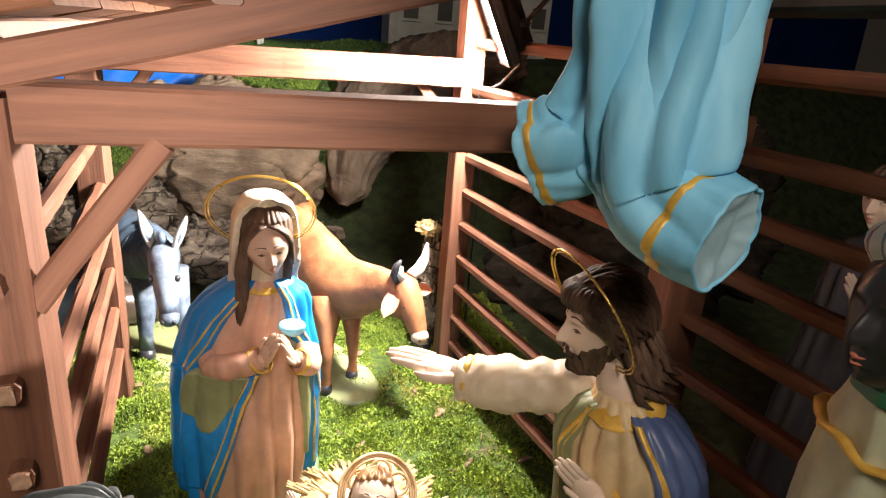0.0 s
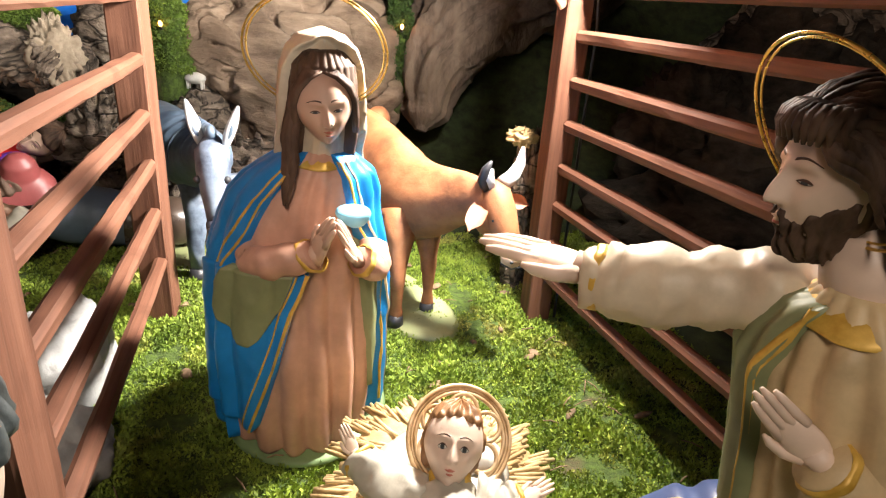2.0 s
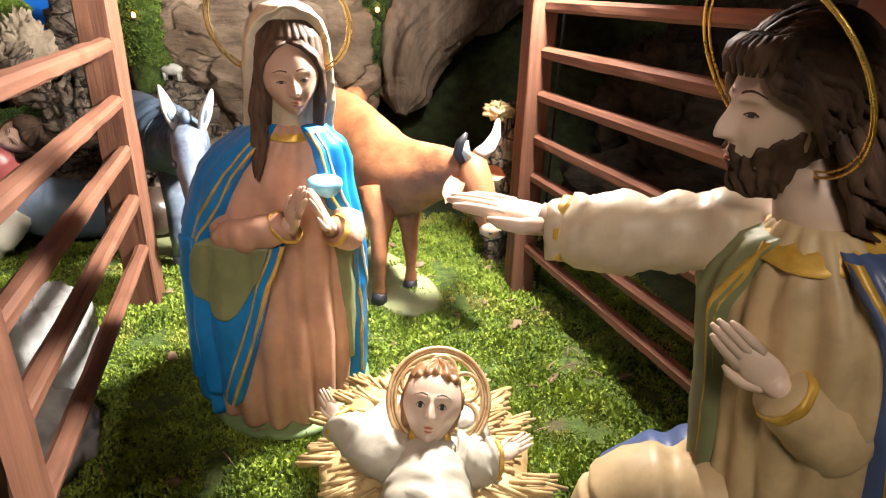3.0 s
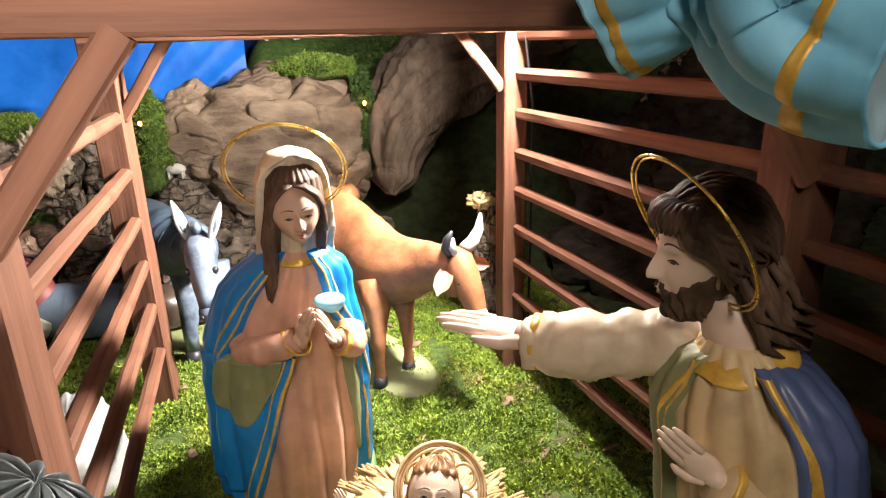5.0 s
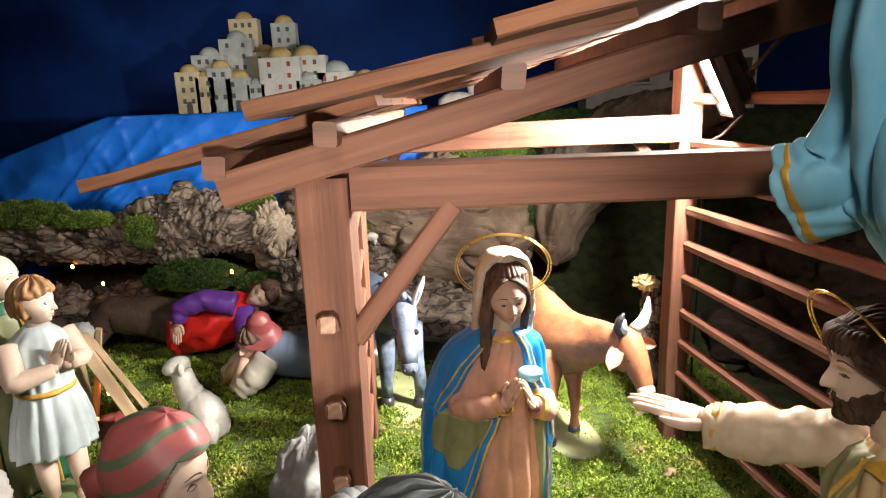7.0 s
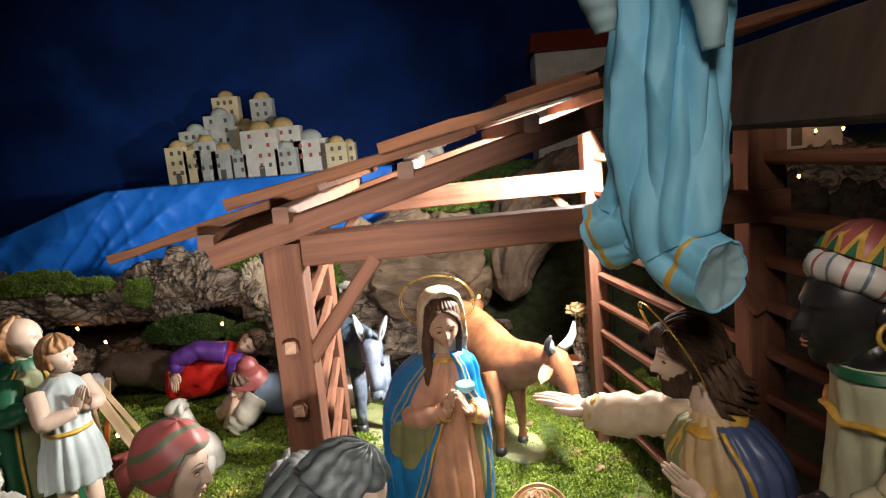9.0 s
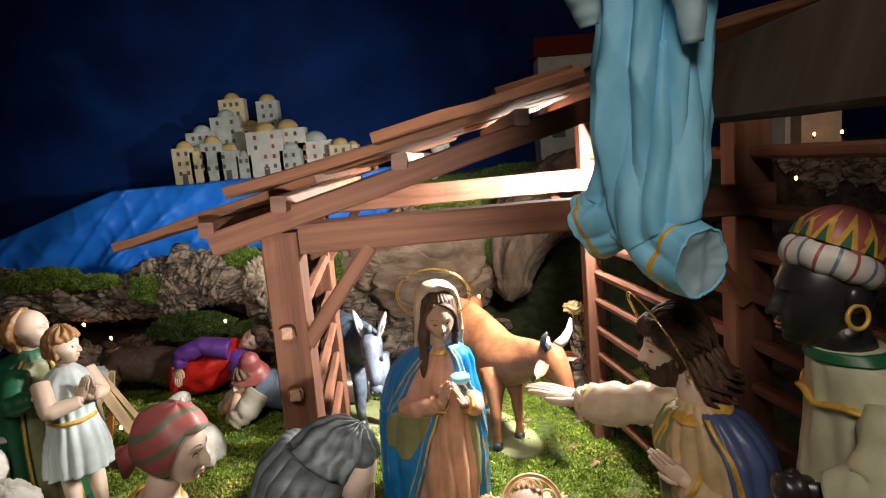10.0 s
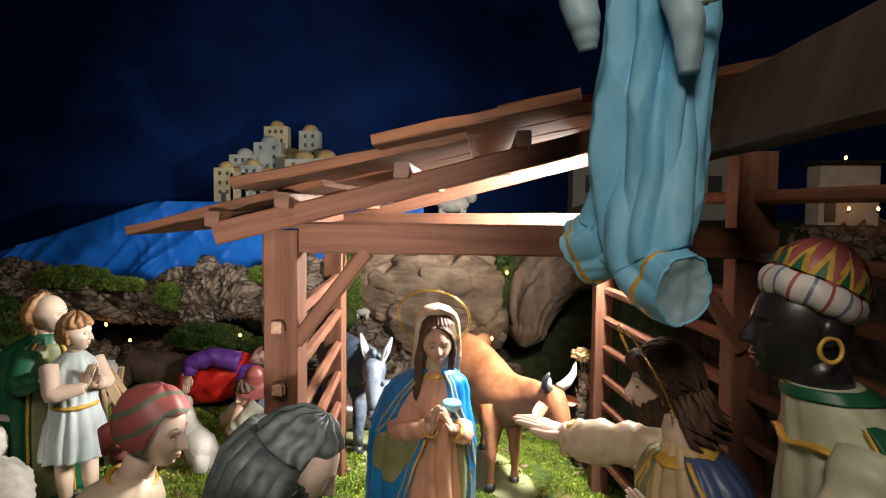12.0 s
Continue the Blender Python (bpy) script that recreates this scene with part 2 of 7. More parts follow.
def build_room():
    def wall(name, p, s):
        bm = bmesh.new()
        box(bm, *p, *s)
        tagged(obj(name, bm, PLASTER, False), "plain pale plastered chapel wall", "wall", kind="structure")
    wall("wall_south", (0, -3.1, 0.9), (7.2, 0.2, 4.6))
    wall("wall_west", (-3.5, 0, 0.9), (0.2, 6.4, 4.6))
    wall("wall_east", (3.5, 0, 0.9), (0.2, 6.4, 4.6))
    wall("wall_north", (0, 3.1, 0.9), (7.2, 0.2, 4.6))
    bm = bmesh.new()
    box(bm, 0, 0, 3.3, 7.2, 6.4, 0.2)
    tagged(obj("ceiling", bm, PLASTER, False), "plain pale plastered chapel ceiling", "ceiling", kind="structure")
    bm = bmesh.new()
    box(bm, 0, 0, -1.0, 7.2, 6.4, 0.2)
    tagged(obj("floor", bm, STONE, False), "pale stone chapel floor", "floor", kind="structure")
    bm = bmesh.new()
    box(bm, -0.2, 1.28, -0.49, 4.8, 2.96, 0.82)
    tagged(obj("crib_platform", bm, SHADEGROUND, False), "dark raised platform that carries the crib landscape", "platform", kind="structure")
    # lamp body and rod added for the fill light, out of view
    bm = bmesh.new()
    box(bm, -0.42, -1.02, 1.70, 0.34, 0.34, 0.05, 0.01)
    tagged(obj("fill_lamp", bm, LAMPOFF, False), "flat pale hung lamp, added out of view for the fill light", "lamp")
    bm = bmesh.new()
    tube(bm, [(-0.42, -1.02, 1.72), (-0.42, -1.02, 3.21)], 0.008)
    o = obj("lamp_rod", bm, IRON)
    o.parent = bpy.data.objects["fill_lamp"]


LAMPOFF = material("white_enamel", (0.7, 0.7, 0.68), (0.8, 0.8, 0.78), 20, 0.4, 0.0)
build_room()


def build_added_spotlight():
    """An added housing and stand for the town spot, in front of the crib."""
    t = thing("spotlight", "small black spotlight on a thin floor stand, added out of view", "lamp", at=(SPOT.x, SPOT.y, -0.9))
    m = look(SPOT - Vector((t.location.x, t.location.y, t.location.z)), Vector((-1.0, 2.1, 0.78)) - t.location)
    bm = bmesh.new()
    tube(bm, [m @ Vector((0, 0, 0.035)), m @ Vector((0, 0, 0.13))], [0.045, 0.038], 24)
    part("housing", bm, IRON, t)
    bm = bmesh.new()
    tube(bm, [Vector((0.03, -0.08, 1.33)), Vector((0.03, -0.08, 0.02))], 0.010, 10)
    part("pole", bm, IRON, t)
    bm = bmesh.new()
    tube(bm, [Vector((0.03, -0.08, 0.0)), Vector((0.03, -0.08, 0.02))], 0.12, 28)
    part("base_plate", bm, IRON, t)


build_added_spotlight()


def build_backdrop():
    """The night-blue cloth hung behind the crib."""
    bm = bmesh.new()

    def f(u, v):
        x = -2.9 + 5.6 * u
        y = 2.36 + 0.36 * smoothstep((x + 1.0) / 1.2) + 0.02 * noise.noise(Vector((x * 3, 0, v * 2))) + 0.012 * math.sin(x * 9 + 2 * noise.noise(Vector((x, v * 2, 0))))
        return Vector((x, y, -0.05 + 2.5 * v))
    grid(bm, f, 160, 40)
    o = obj("backdrop", bm, NIGHT)
    tagged(o, "hanging night-blue cloth behind the crib", "backdrop", kind="structure")


build_backdrop()


def build_tarp():
    """The box under the town, wrapped in bright blue sheeting."""
    bm = bmesh.new()

    def f(u, v):
        # v: from the back edge over the top, down the front
        x = -2.6 + 2.15 * u
        def fold(a, b, s, n):
            return (1 - abs(noise.noise(Vector((a, b, s))))) ** n
        left = smoothstep((-1.05 - x) / 0.5)
        ridge = fold(x * 2.6 + v * 3.6, v * 0.8, 2, 9) * 0.030 + fold(x * 6 + v * 6.5, v * 1.2, 9, 10) * 0.012 + fold(x * 9 - v * 3, v * 4, 5, 10) * 0.006
        crease = 0.006 * noise.noise(Vector((x * 3 + v * 3, v * 2, 2))) - ridge * (0.25 + 0.75 * left)
        top = 0.605 - 0.32 * max(0.0, (-1.44 - x)) ** 1.0 * (1 if x < -1.44 else 0)
        if v < 0.4:
            k = v / 0.4
            return Vector((x, 2.34 - 0.42 * k + crease, top - 0.004 * math.sin(x * 20) + crease * 0.3))
        k = (v - 0.4) / 0.6
        return Vector((x, 1.92 - 0.10 * k + crease * (1 + 2 * k), top - (top + 0.03) * k))
    grid(bm, f, 260, 120)
    tagged(obj("tarpaulin", bm, TARP), "bright blue creased tarpaulin draped over a box", "tarpaulin", kind="structure")


build_tarp()

# ---- the stable ----
stable = thing("stable", "open brown timber stable with slatted sides and board roof", "stable")
FL, FR, BL, BR = Vector((-0.473, 0.475, 0)), Vector((0.098, 0.525, 0)), Vector((-0.547, 1.02, 0)), Vector((0.016, 1.02, 0))


def build_stable():
    s = stable
    up = Vector((0, 0, 1))
    timber("post", s, FL + up * -0.02, FL + up * 0.560, 0.042, 0.042, WOOD, 0, 1)
    timber("post", s, FR + up * -0.02, FR + up * 0.66, 0.040, 0.046, WOOD, 0, 2)
    timber("post", s, BL + up * -0.02, BL + up * 0.56, 0.042, 0.040, WOOD, 0, 3)
    timber("post", s, BR + up * -0.02, BR + up * 0.74, 0.046, 0.036, WOOD, 0, 4)
    # front and back beams
    timber("beam", s, (-0.451, 0.474, 0.551), (0.118, 0.512, 0.549), 0.036, 0.037, WOOD, 0, 5)
    timber("beam", s, (-0.56, 1.0, 0.555), (0.0, 1.0, 0.560), 0.03, 0.042, WOOD, 0, 6)
    timber("beam", s, (-0.475, 0.48, 0.572), (-0.547, 1.05, 0.572), 0.036, 0.022, WOOD, 0, 16)
    # braces
    timber("brace", s, (-0.455, 0.462, 0.425), (-0.370, 0.466, 0.535), 0.010, 0.018, WOOD, 0, 7)
    timber("brace", s, (0.085, 0.50, 0.42), (0.01, 0.50, 0.535), 0.010, 0.018, WOOD, 0, 8)
    timber("brace", s, (-0.002, 1.01, 0.46), (-0.07, 1.01, 0.545), 0.010, 0.016, WOOD, 0, 9)
    timber("brace", s, (-0.53, 1.01, 0.44), (-0.46, 1.01, 0.54), 0.010, 0.016, WOOD, 0, 10)
    # side rails
    for i, z in enumerate((0.445, 0.370, 0.302, 0.238, 0.172, 0.100)):
        a, b = FL + Vector((0.001, -0.034, z)), BL + Vector((0.006, 0.012, z - 0.004))
        timber("rail", s, a, b, 0.017, 0.017, WOOD, 8 * (i % 3), 20 + i, 0.004, 0.0012)
    # sawn rail ends, plated pale: the light on them is in the colour
    for i, z in enumerate((0.445, 0.370, 0.302, 0.238, 0.172, 0.100)):
        bm = bmesh.new()
        rnd = random.Random(30 + i)
        box(bm, 0, 0, 0, 0.0105, 0.0035, 0.0125, 0.0012)
        for v in bm.verts:
            v.co.x += rnd.uniform(-0.0018, 0.0018)
            v.co.z += rnd.uniform(-0.0012, 0.0012)
        o = part("rail_end", bm, LITENDGRAIN, s, "sawn end of the rail, pale as if lit", smooth=False)
        o.location = FL + Vector((0.001, -0.0352, z))
    for i, z in enumerate((0.605, 0.535, 0.480, 0.424, 0.364, 0.306, 0.244, 0.188, 0.128, 0.075)):
        a, b = BR + Vector((-0.002, 0.028, z)), FR + Vector((0.0, 0, z))
        c = b + (b - a) * 0.75
        timber("rail", s, a, c, 0.016, 0.016, WOOD, 7 * (i % 3), 40 + i, 0.004, 0.001)
    end = FR + (FR - BR) * 0.72
    timber("post", s, end + up * -0.02, end + up * 0.66, 0.04, 0.04, WOOD, 0, 60)


build_stable()


def roof_z(x):
    return 0.556 + (x + 0.54) * 0.262


def build_roof():
    s = stable
    for y0, y1 in ((0.445, 0.52), (1.03, 1.03)):
        timber("rafter", s, (-0.545, y0, roof_z(-0.545)), (0.10, y1, roof_z(0.10)), 0.026, 0.026, WOOD, 0, 70 + int(y0 * 10))
    for x, dy in ((-0.545, -0.02), (-0.459, -0.03), (-0.324, -0.02), (-0.187, -0.015), (-0.05, -0.01)):
        timber("purlin", s, (x, 0.452 + dy, roof_z(x) + 0.018), (x, 1.06, roof_z(x) + 0.018), 0.017, 0.018, ROOFWOOD, 2, int(80 + x * 50), 0.0018, 0.0012)


build_roof()


def build_roof_boards():
    """Overlapping tiers of rough boards that run up the slope."""
    rnd = random.Random(4)
    tiers = ((-0.676, -0.430, 0.0), (-0.500, -0.250, 0.012), (-0.345, -0.085, 0.013), (-0.215, 0.04, 0.015), (-0.07, 0.24, 0.017))
    for k, (x0, x1, lift) in enumerate(tiers):
        y = (0.490, 0.392, 0.345, 0.392, 0.40)[k]
        while y < 1.07:
            w = rnd.uniform(0.11, 0.17)
            xe = min(x1, -0.138) if y < 0.44 else x1
            if xe - x0 > 0.05:
                za, zb = roof_z(x0) + 0.034 + lift, roof_z(xe) + 0.034 + lift * (x1 - xe) / (x1 - x0)
                e = rnd.uniform(-0.012, 0.012)
                timber("roof_board", stable, (x0 + e, y + w / 2, za), (xe, y + w / 2, zb), w - 0.003, 0.0115, ROOFWOOD2, 0, rnd.randint(0, 999), 0.002, 0.002)
            y += w


ROOFWOOD2 = material("roof_board", (0.050, 0.020, 0.010), (0.190, 0.078, 0.036), 60, 0.72, 0.6, 0.002, stretch=(0.06, 1, 1), spec=0.22, c=(0.125, 0.054, 0.029),
                     spots=(0.09, 0.045, 0.028), spot_scale=9)
build_roof_boards()
# the wide panel over the open side
panel = timber("roof_panel", stable, (0.0, 0.47, 0.70), (0.0, -0.19, 0.70), 0.086, 0.014, PANELWOOD, 0, 5, label="wide dark grey-brown roof panel over the open side")
panel.matrix_basis = Matrix.Translation((0.016, 0.14, 0.683)) @ Matrix.Rotation(radians(-72), 4, "Y") @ Matrix.Rotation(radians(90), 4, "Z")


def build_flood_light():
    """A small black flood light on its bracket, lit."""
    t = thing("flood_light", "small black flood light with a lit white glass", "lamp", at=LAMP)
    m = look((0, 0, 0), LAMP_WAY)
    bm = bmesh.new()
    box(bm, 0, 0, 0.008, 0.108, 0.113, 0.013, 0.003, m=m)
    box(bm, 0, 0, 0.022, 0.085, 0.088, 0.018, 0.006, m=m)
    for i in range(5):
        box(bm, -0.032 + 0.016 * i, 0, 0.034, 0.003, 0.075, 0.012, m=m)
    for a, b, c, d in ((0, 0.0545, 0.108, 0.004), (0, -0.0545, 0.108, 0.004), (0.052, 0, 0.004, 0.105), (-0.052, 0, 0.004, 0.105)):
        box(bm, a, b, -0.001, c, d, 0.006, 0.001, m=m)
    part("housing", bm, IRON, t, smooth=False)
    bm = bmesh.new()
    box(bm, 0, 0, 0.0, 0.099, 0.104, 0.002, m=m)
    part("glass", bm, LAMPGLASS, t, "glowing white front glass", smooth=False)
    bm = bmesh.new()
    for y in (-0.062, 0.062):
        tube(bm, [Vector((0.018, y, 0.004)), Vector((0.05, y, 0.040)), Vector((0.082, y, 0.074))], 0.0058, 6, flat=0.5)
    tube(bm, [Vector((0.082, -0.064, 0.074)), Vector((0.082, 0.064, 0.074))], 0.0058, 6, flat=0.5)
    part("bracket", bm, IRON, t, smooth=False)
    for y in (-1, 1):
        bm = bmesh.new()
        tube(bm, [Vector((0.020, 0.056 * y, 0.005)), Vector((0.020, 0.070 * y, 0.005))], 0.0055, 6)
        part("bolt", bm, STEEL, t, smooth=False)
    bm = bmesh.new()
    tube(bm, [Vector((0.036, -0.02, -0.02)), Vector((0.040, -0.01, -0.05)), Vector((0.030, 0.03, -0.08)), Vector((0.012, 0.07, -0.10)), Vector((0.035, 0.10, -0.2)), Vector((0.035, 0.10, -0.63))], 0.0022, 6)
    part("cable", bm, IRON, t)


build_flood_light()

# ---- painted figures ----
def paint(name, c, rough=0.52, v=0.22, spots=None):
    a = tuple(k * (1 - v) for k in c)
    b = tuple(min(1.0, k * (1 + v * 0.6)) for k in c)
    return material(name, a, b, 24, rough, 0.35, 0.0016, spots=spots or tuple(k * 0.78 for k in c), spot_scale=16, spot_at=0.6)


SKIN = paint("painted_skin", (0.60, 0.405, 0.31), 0.42, 0.12)
PALESKIN = paint("pale_painted_skin", (0.68, 0.52, 0.42), 0.42, 0.12)
BLACKSKIN = paint("black_painted_face", (0.020, 0.019, 0.021), 0.32)
ROSE = paint("rose_robe", (0.52, 0.29, 0.21), 0.5)
BLUE = paint("blue_mantle", (0.010, 0.20, 0.56), 0.36)
SKYBLUE = material("sky_blue_robe", (0.125, 0.41, 0.62), (0.29, 0.62, 0.81), 14, 0.58, 0.35, 0.002, c=(0.20, 0.52, 0.74), spots=(0.13, 0.44, 0.68), spot_scale=10, spot_at=0.56, stretch=(1, 1, 0.35), spec=0.35)
PALEBLUE = paint("pale_blue_lining", (0.36, 0.55, 0.64), 0.5)
GOLD = material("gold_paint", (0.42, 0.24, 0.03), (0.75, 0.48, 0.10), 50, 0.45, 0.3, 0.0010, metal=0.2)
CREAM = paint("cream_cloth", (0.58, 0.48, 0.35), 0.5)
OLIVE = paint("olive_lining", (0.20, 0.22, 0.11), 0.5)
TAN = paint("tan_robe", (0.52, 0.39, 0.22), 0.5, 0.28)
NAVY = paint("slate_blue_mantle", (0.075, 0.11, 0.24), 0.4)
HAIR = material("dark_brown_hair", (0.028, 0.017, 0.012), (0.14, 0.083, 0.056), 60, 0.62, 0.8, 0.002, stretch=(1, 1, 0.25), spec=0.25)
FAIRHAIR = material("light_brown_hair", (0.16, 0.075, 0.03), (0.40, 0.22, 0.10), 60, 0.45, 0.7, 0.002, stretch=(1, 1, 0.25))
GREYHAIR = material("grey_hair", (0.018, 0.023, 0.025), (0.115, 0.135, 0.140), 55, 0.5, 0.45, 0.002, stretch=(0.3, 1, 1))
WHITE = paint("white_cloth", (0.46, 0.43, 0.36), 0.5, 0.16)
LIGHTBLUE = paint("light_blue_tunic", (0.50, 0.58, 0.60), 0.5, 0.14)
GREEN = paint("green_cloak", (0.01, 0.10, 0.045), 0.45)
BASEGREEN = paint("green_painted_base", (0.20, 0.30, 0.13), 0.55)
PALEBASE = paint("pale_green_base", (0.33, 0.36, 0.17), 0.6)
SCARF = paint("red_scarf", (0.32, 0.085, 0.082), 0.45)
MAROON = paint("dull_red_hat", (0.24, 0.055, 0.055), 0.45)
SCARFGREEN = paint("green_stripe", (0.10, 0.13, 0.085), 0.45)
RED = paint("red_tunic", (0.52, 0.02, 0.015), 0.3)
PURPLE = paint("purple_sleeve", (0.11, 0.035, 0.26), 0.4)
BROWNLEATHER = paint("dark_brown_breeches", (0.075, 0.050, 0.038), 0.28)
BLUEGREY = paint("blue_grey_vest", (0.15, 0.20, 0.28), 0.45)
STRIPEWHITE = paint("white_turban_cloth", (0.62, 0.60, 0.58), 0.5)
PALEROBE = paint("pale_green_robe", (0.46, 0.48, 0.34), 0.45)
DARKROBE = paint("dark_robe", (0.03, 0.03, 0.04), 0.5)
OXHIDE = material("ox_hide", (0.15, 0.055, 0.022), (0.42, 0.185, 0.080), 16, 0.66, 0.6, 0.005, c=(0.30, 0.115, 0.045), spots=(0.40, 0.19, 0.09), spot_scale=7, spot_at=0.62)
OXEAR = paint("pinkish_ear", (0.36, 0.16, 0.10))
OXPALE = paint("pale_muzzle", (0.60, 0.42, 0.30))
HORN = paint("horn", (0.45, 0.47, 0.48), 0.35)
DARK = paint("dark_hoof", (0.03, 0.03, 0.035), 0.4)
DONKEY = material("donkey_hide", (0.02, 0.03, 0.048), (0.12, 0.165, 0.23), 11, 0.45, 0.3, 0.002, c=(0.08, 0.115, 0.165))
DONKEYPALE = material("pale_donkey_face", (0.05, 0.065, 0.10), (0.24, 0.29, 0.37), 30, 0.55, 0.5, 0.002, c=(0.15, 0.19, 0.26), spots=(0.05, 0.065, 0.10), spot_scale=22, spot_at=0.55)
WOOL = material("white_wool", (0.42, 0.40, 0.36), (0.72, 0.70, 0.66), 30, 0.6, 0.8, 0.003)
STRAW = material("carved_straw", (0.34, 0.22, 0.09), (0.72, 0.56, 0.30), 30, 0.55, 0.5, 0.003)
EYE = paint("painted_eye_line", (0.06, 0.03, 0.02), 0.3)
EYEWHITE = paint("painted_eye_white", (0.55, 0.53, 0.48), 0.35, 0.1)
IRIS = paint("painted_iris", (0.035, 0.045, 0.05), 0.3)
LIP = paint("painted_lip", (0.45, 0.14, 0.10), 0.4)
WIRE = material("brass_wire", (0.55, 0.33, 0.06), (0.85, 0.58, 0.16), 40, 0.28, 0.0, metal=0.8)


def crumple(bm, rules, base):
    """Uneven creases on the cloth of some materials: rules of (material, depth, scale, length along z)."""
    bmesh.ops.recalc_face_normals(bm, faces=bm.faces[:])
    bm.normal_update()
    for mat, depth, scale, tall in rules:
        for v in {v for f in bm.faces if f.material_index == mat for v in f.verts}:
            p = Vector((v.co.x, v.co.y, v.co.z * tall)) * scale
            n1, n2 = noise.noise(p), noise.noise(p * 2.1 + Vector((7, 3, 1)))
            way = v.normal
            if tall < 0.9:
                # standing folds: cloth and its trim move together, away from the upright axis
                way = Vector((v.co.x - base.x, v.co.y - base.y, 0))
                way = way / max(0.03, way.length)
            v.co += way * depth * (((1 - abs(n1)) ** 3 - 0.45) + 0.45 * ((1 - abs(n2)) ** 3 - 0.45))


def statue(name, bm, mats, base, label, category="statue", group="", creases=()):
    base = Vector(base)
    if creases:
        crumple(bm, creases, base)
    for v in bm.verts:
        v.co -= base
    bmesh.ops.recalc_face_normals(bm, faces=bm.faces[:])
    ob = obj(name, bm, mats)
    ob.location = base
    return tagged(ob, label, category, group)


class Body:
    """A draped trunk: rows of (z, x, y, half width, half depth); angle 0 is its front."""

    def __init__(self, rows, yaw=0.0, folds=0.05, count=9, seed=0.0, fold_rows=None, wander=7.0):
        self.rows, self.yaw, self.folds, self.count, self.seed = rows, radians(yaw), folds, count, seed
        self.fold_rows, self.wander = fold_rows, wander

    def at(self, z, a, off=0.0):
        cx, cy, rx, ry = table(self.rows, z)
        k = self.folds if not self.fold_rows else self.folds * table(self.fold_rows, z)[0]
        wav = a * self.count + 2.2 * noise.noise(Vector((math.cos(a) * 1.5, math.sin(a) * 1.5, z * self.wander + self.seed)))
        w = 1 + k * (abs(math.sin(wav / 2)) * 2 - 1.2) + 0.5 * k * noise.noise(Vector((math.cos(a) * 3, math.sin(a) * 3, z * 16 + self.seed)))
        x, y = (rx * w + off) * math.sin(a), -(ry * w + off) * math.cos(a)
        c, s = math.cos(self.yaw), math.sin(self.yaw)
        return Vector((cx + x * c - y * s, cy + x * s + y * c, z))

    def loft(self, bm, mat=0, nu=72, nv=48, off=0.0, cap0=True, cap1=True):
        z0, z1 = self.rows[0][0], self.rows[-1][0]
        grid(bm, lambda u, v: self.at(z0 + (z1 - z0) * v, 2 * math.pi * u, off), nu, nv, mat, True, cap0, cap1)

    def sheet(self, bm, z0, z1, a0, a1, off, mat, nu=40, nv=36, dive=0.012, tails=False):
        """Cloth laid over the trunk between two edges, each a number or rows of (z, degrees); its edges turn in."""
        def edge(e, z):
            return radians(table(e, z)[0] if isinstance(e, (list, tuple)) else e)

        def f(u, v):
            z = z0 + (z1 - z0) * v
            p, q = edge(a0, z), edge(a1, z)
            e = min(u, 1 - u) * nu
            o = off * min(1.0, e) - (dive if e < 0.5 else 0.0)
            if not tails and (v < 0.5 / nv or v > 1 - 0.5 / nv):
                o -= dive
            return self.at(z, p + (q - p) * u, o)
        grid(bm, f, nu, nv, mat)

    def veil(self, bm, mat, limits, off=0.0, nu=200, nv=150, soft=0.0022, dive=0.016):
        """A closed cover cut off in front at limits, rows of (z, reach towards the front)."""
        z0, z1 = self.rows[0][0], self.rows[-1][0]
        front = Vector((math.sin(self.yaw), -math.cos(self.yaw), 0))

        def f(u, v):
            z = z0 + (z1 - z0) * v
            p = self.at(z, 2 * math.pi * u - math.pi, off)
            cx, cy = table(self.rows, z)[:2]
            ahead = (p - Vector((cx, cy, z))).dot(front)
            k = smoothstep((table(limits, z)[0] + 0.0008 * noise.noise(p * 60) - ahead) / soft)
            return p if k > 0.999 else self.at(z, 2 * math.pi * u - math.pi, off - (1 - k) * dive)
        grid(bm, f, nu, nv, mat, True, False, True)

    def trim(self, bm, e, z0, z1, width, off, mat, shift=0.0, nv=40):
        """A narrow band along an edge given as rows of (z, degrees)."""
        rows = [(r[0], r[1] + shift) for r in e] if isinstance(e, (list, tuple)) else e + shift

        def lo(z):
            return (table(rows, z)[0] if isinstance(rows, (list, tuple)) else rows)

        def f(u, v):
            z = z0 + (z1 - z0) * v
            _, _, rx, ry = table(self.rows, z)
            half = math.degrees(width / 2 / max(0.01, (rx + ry) / 2))
            return self.at(z, radians(lo(z) + half * (2 * u - 1)), off + (0.0003 if 0.1 < u < 0.9 else -0.004))
        grid(bm, f, 4, nv, mat)


def ring(bm, c, normal, r, wire, mat=0, seg=56):
    q = Vector(normal).to_track_quat("Z", "Y").to_matrix()
    n = 6
    vs = [[bm.verts.new(Vector(c) + q @ Vector(((r + wire * math.cos(b)) * math.cos(a), (r + wire * math.cos(b)) * math.sin(a), wire * math.sin(b))))
           for b in [2 * math.pi * j / n for j in range(n)]] for a in [2 * math.pi * i / seg for i in range(seg)]]
    for i in range(seg):
        for j in range(n):
            bm.faces.new((vs[i][j], vs[(i + 1) % seg][j], vs[(i + 1) % seg][(j + 1) % n], vs[i][(j + 1) % n])).material_index = mat


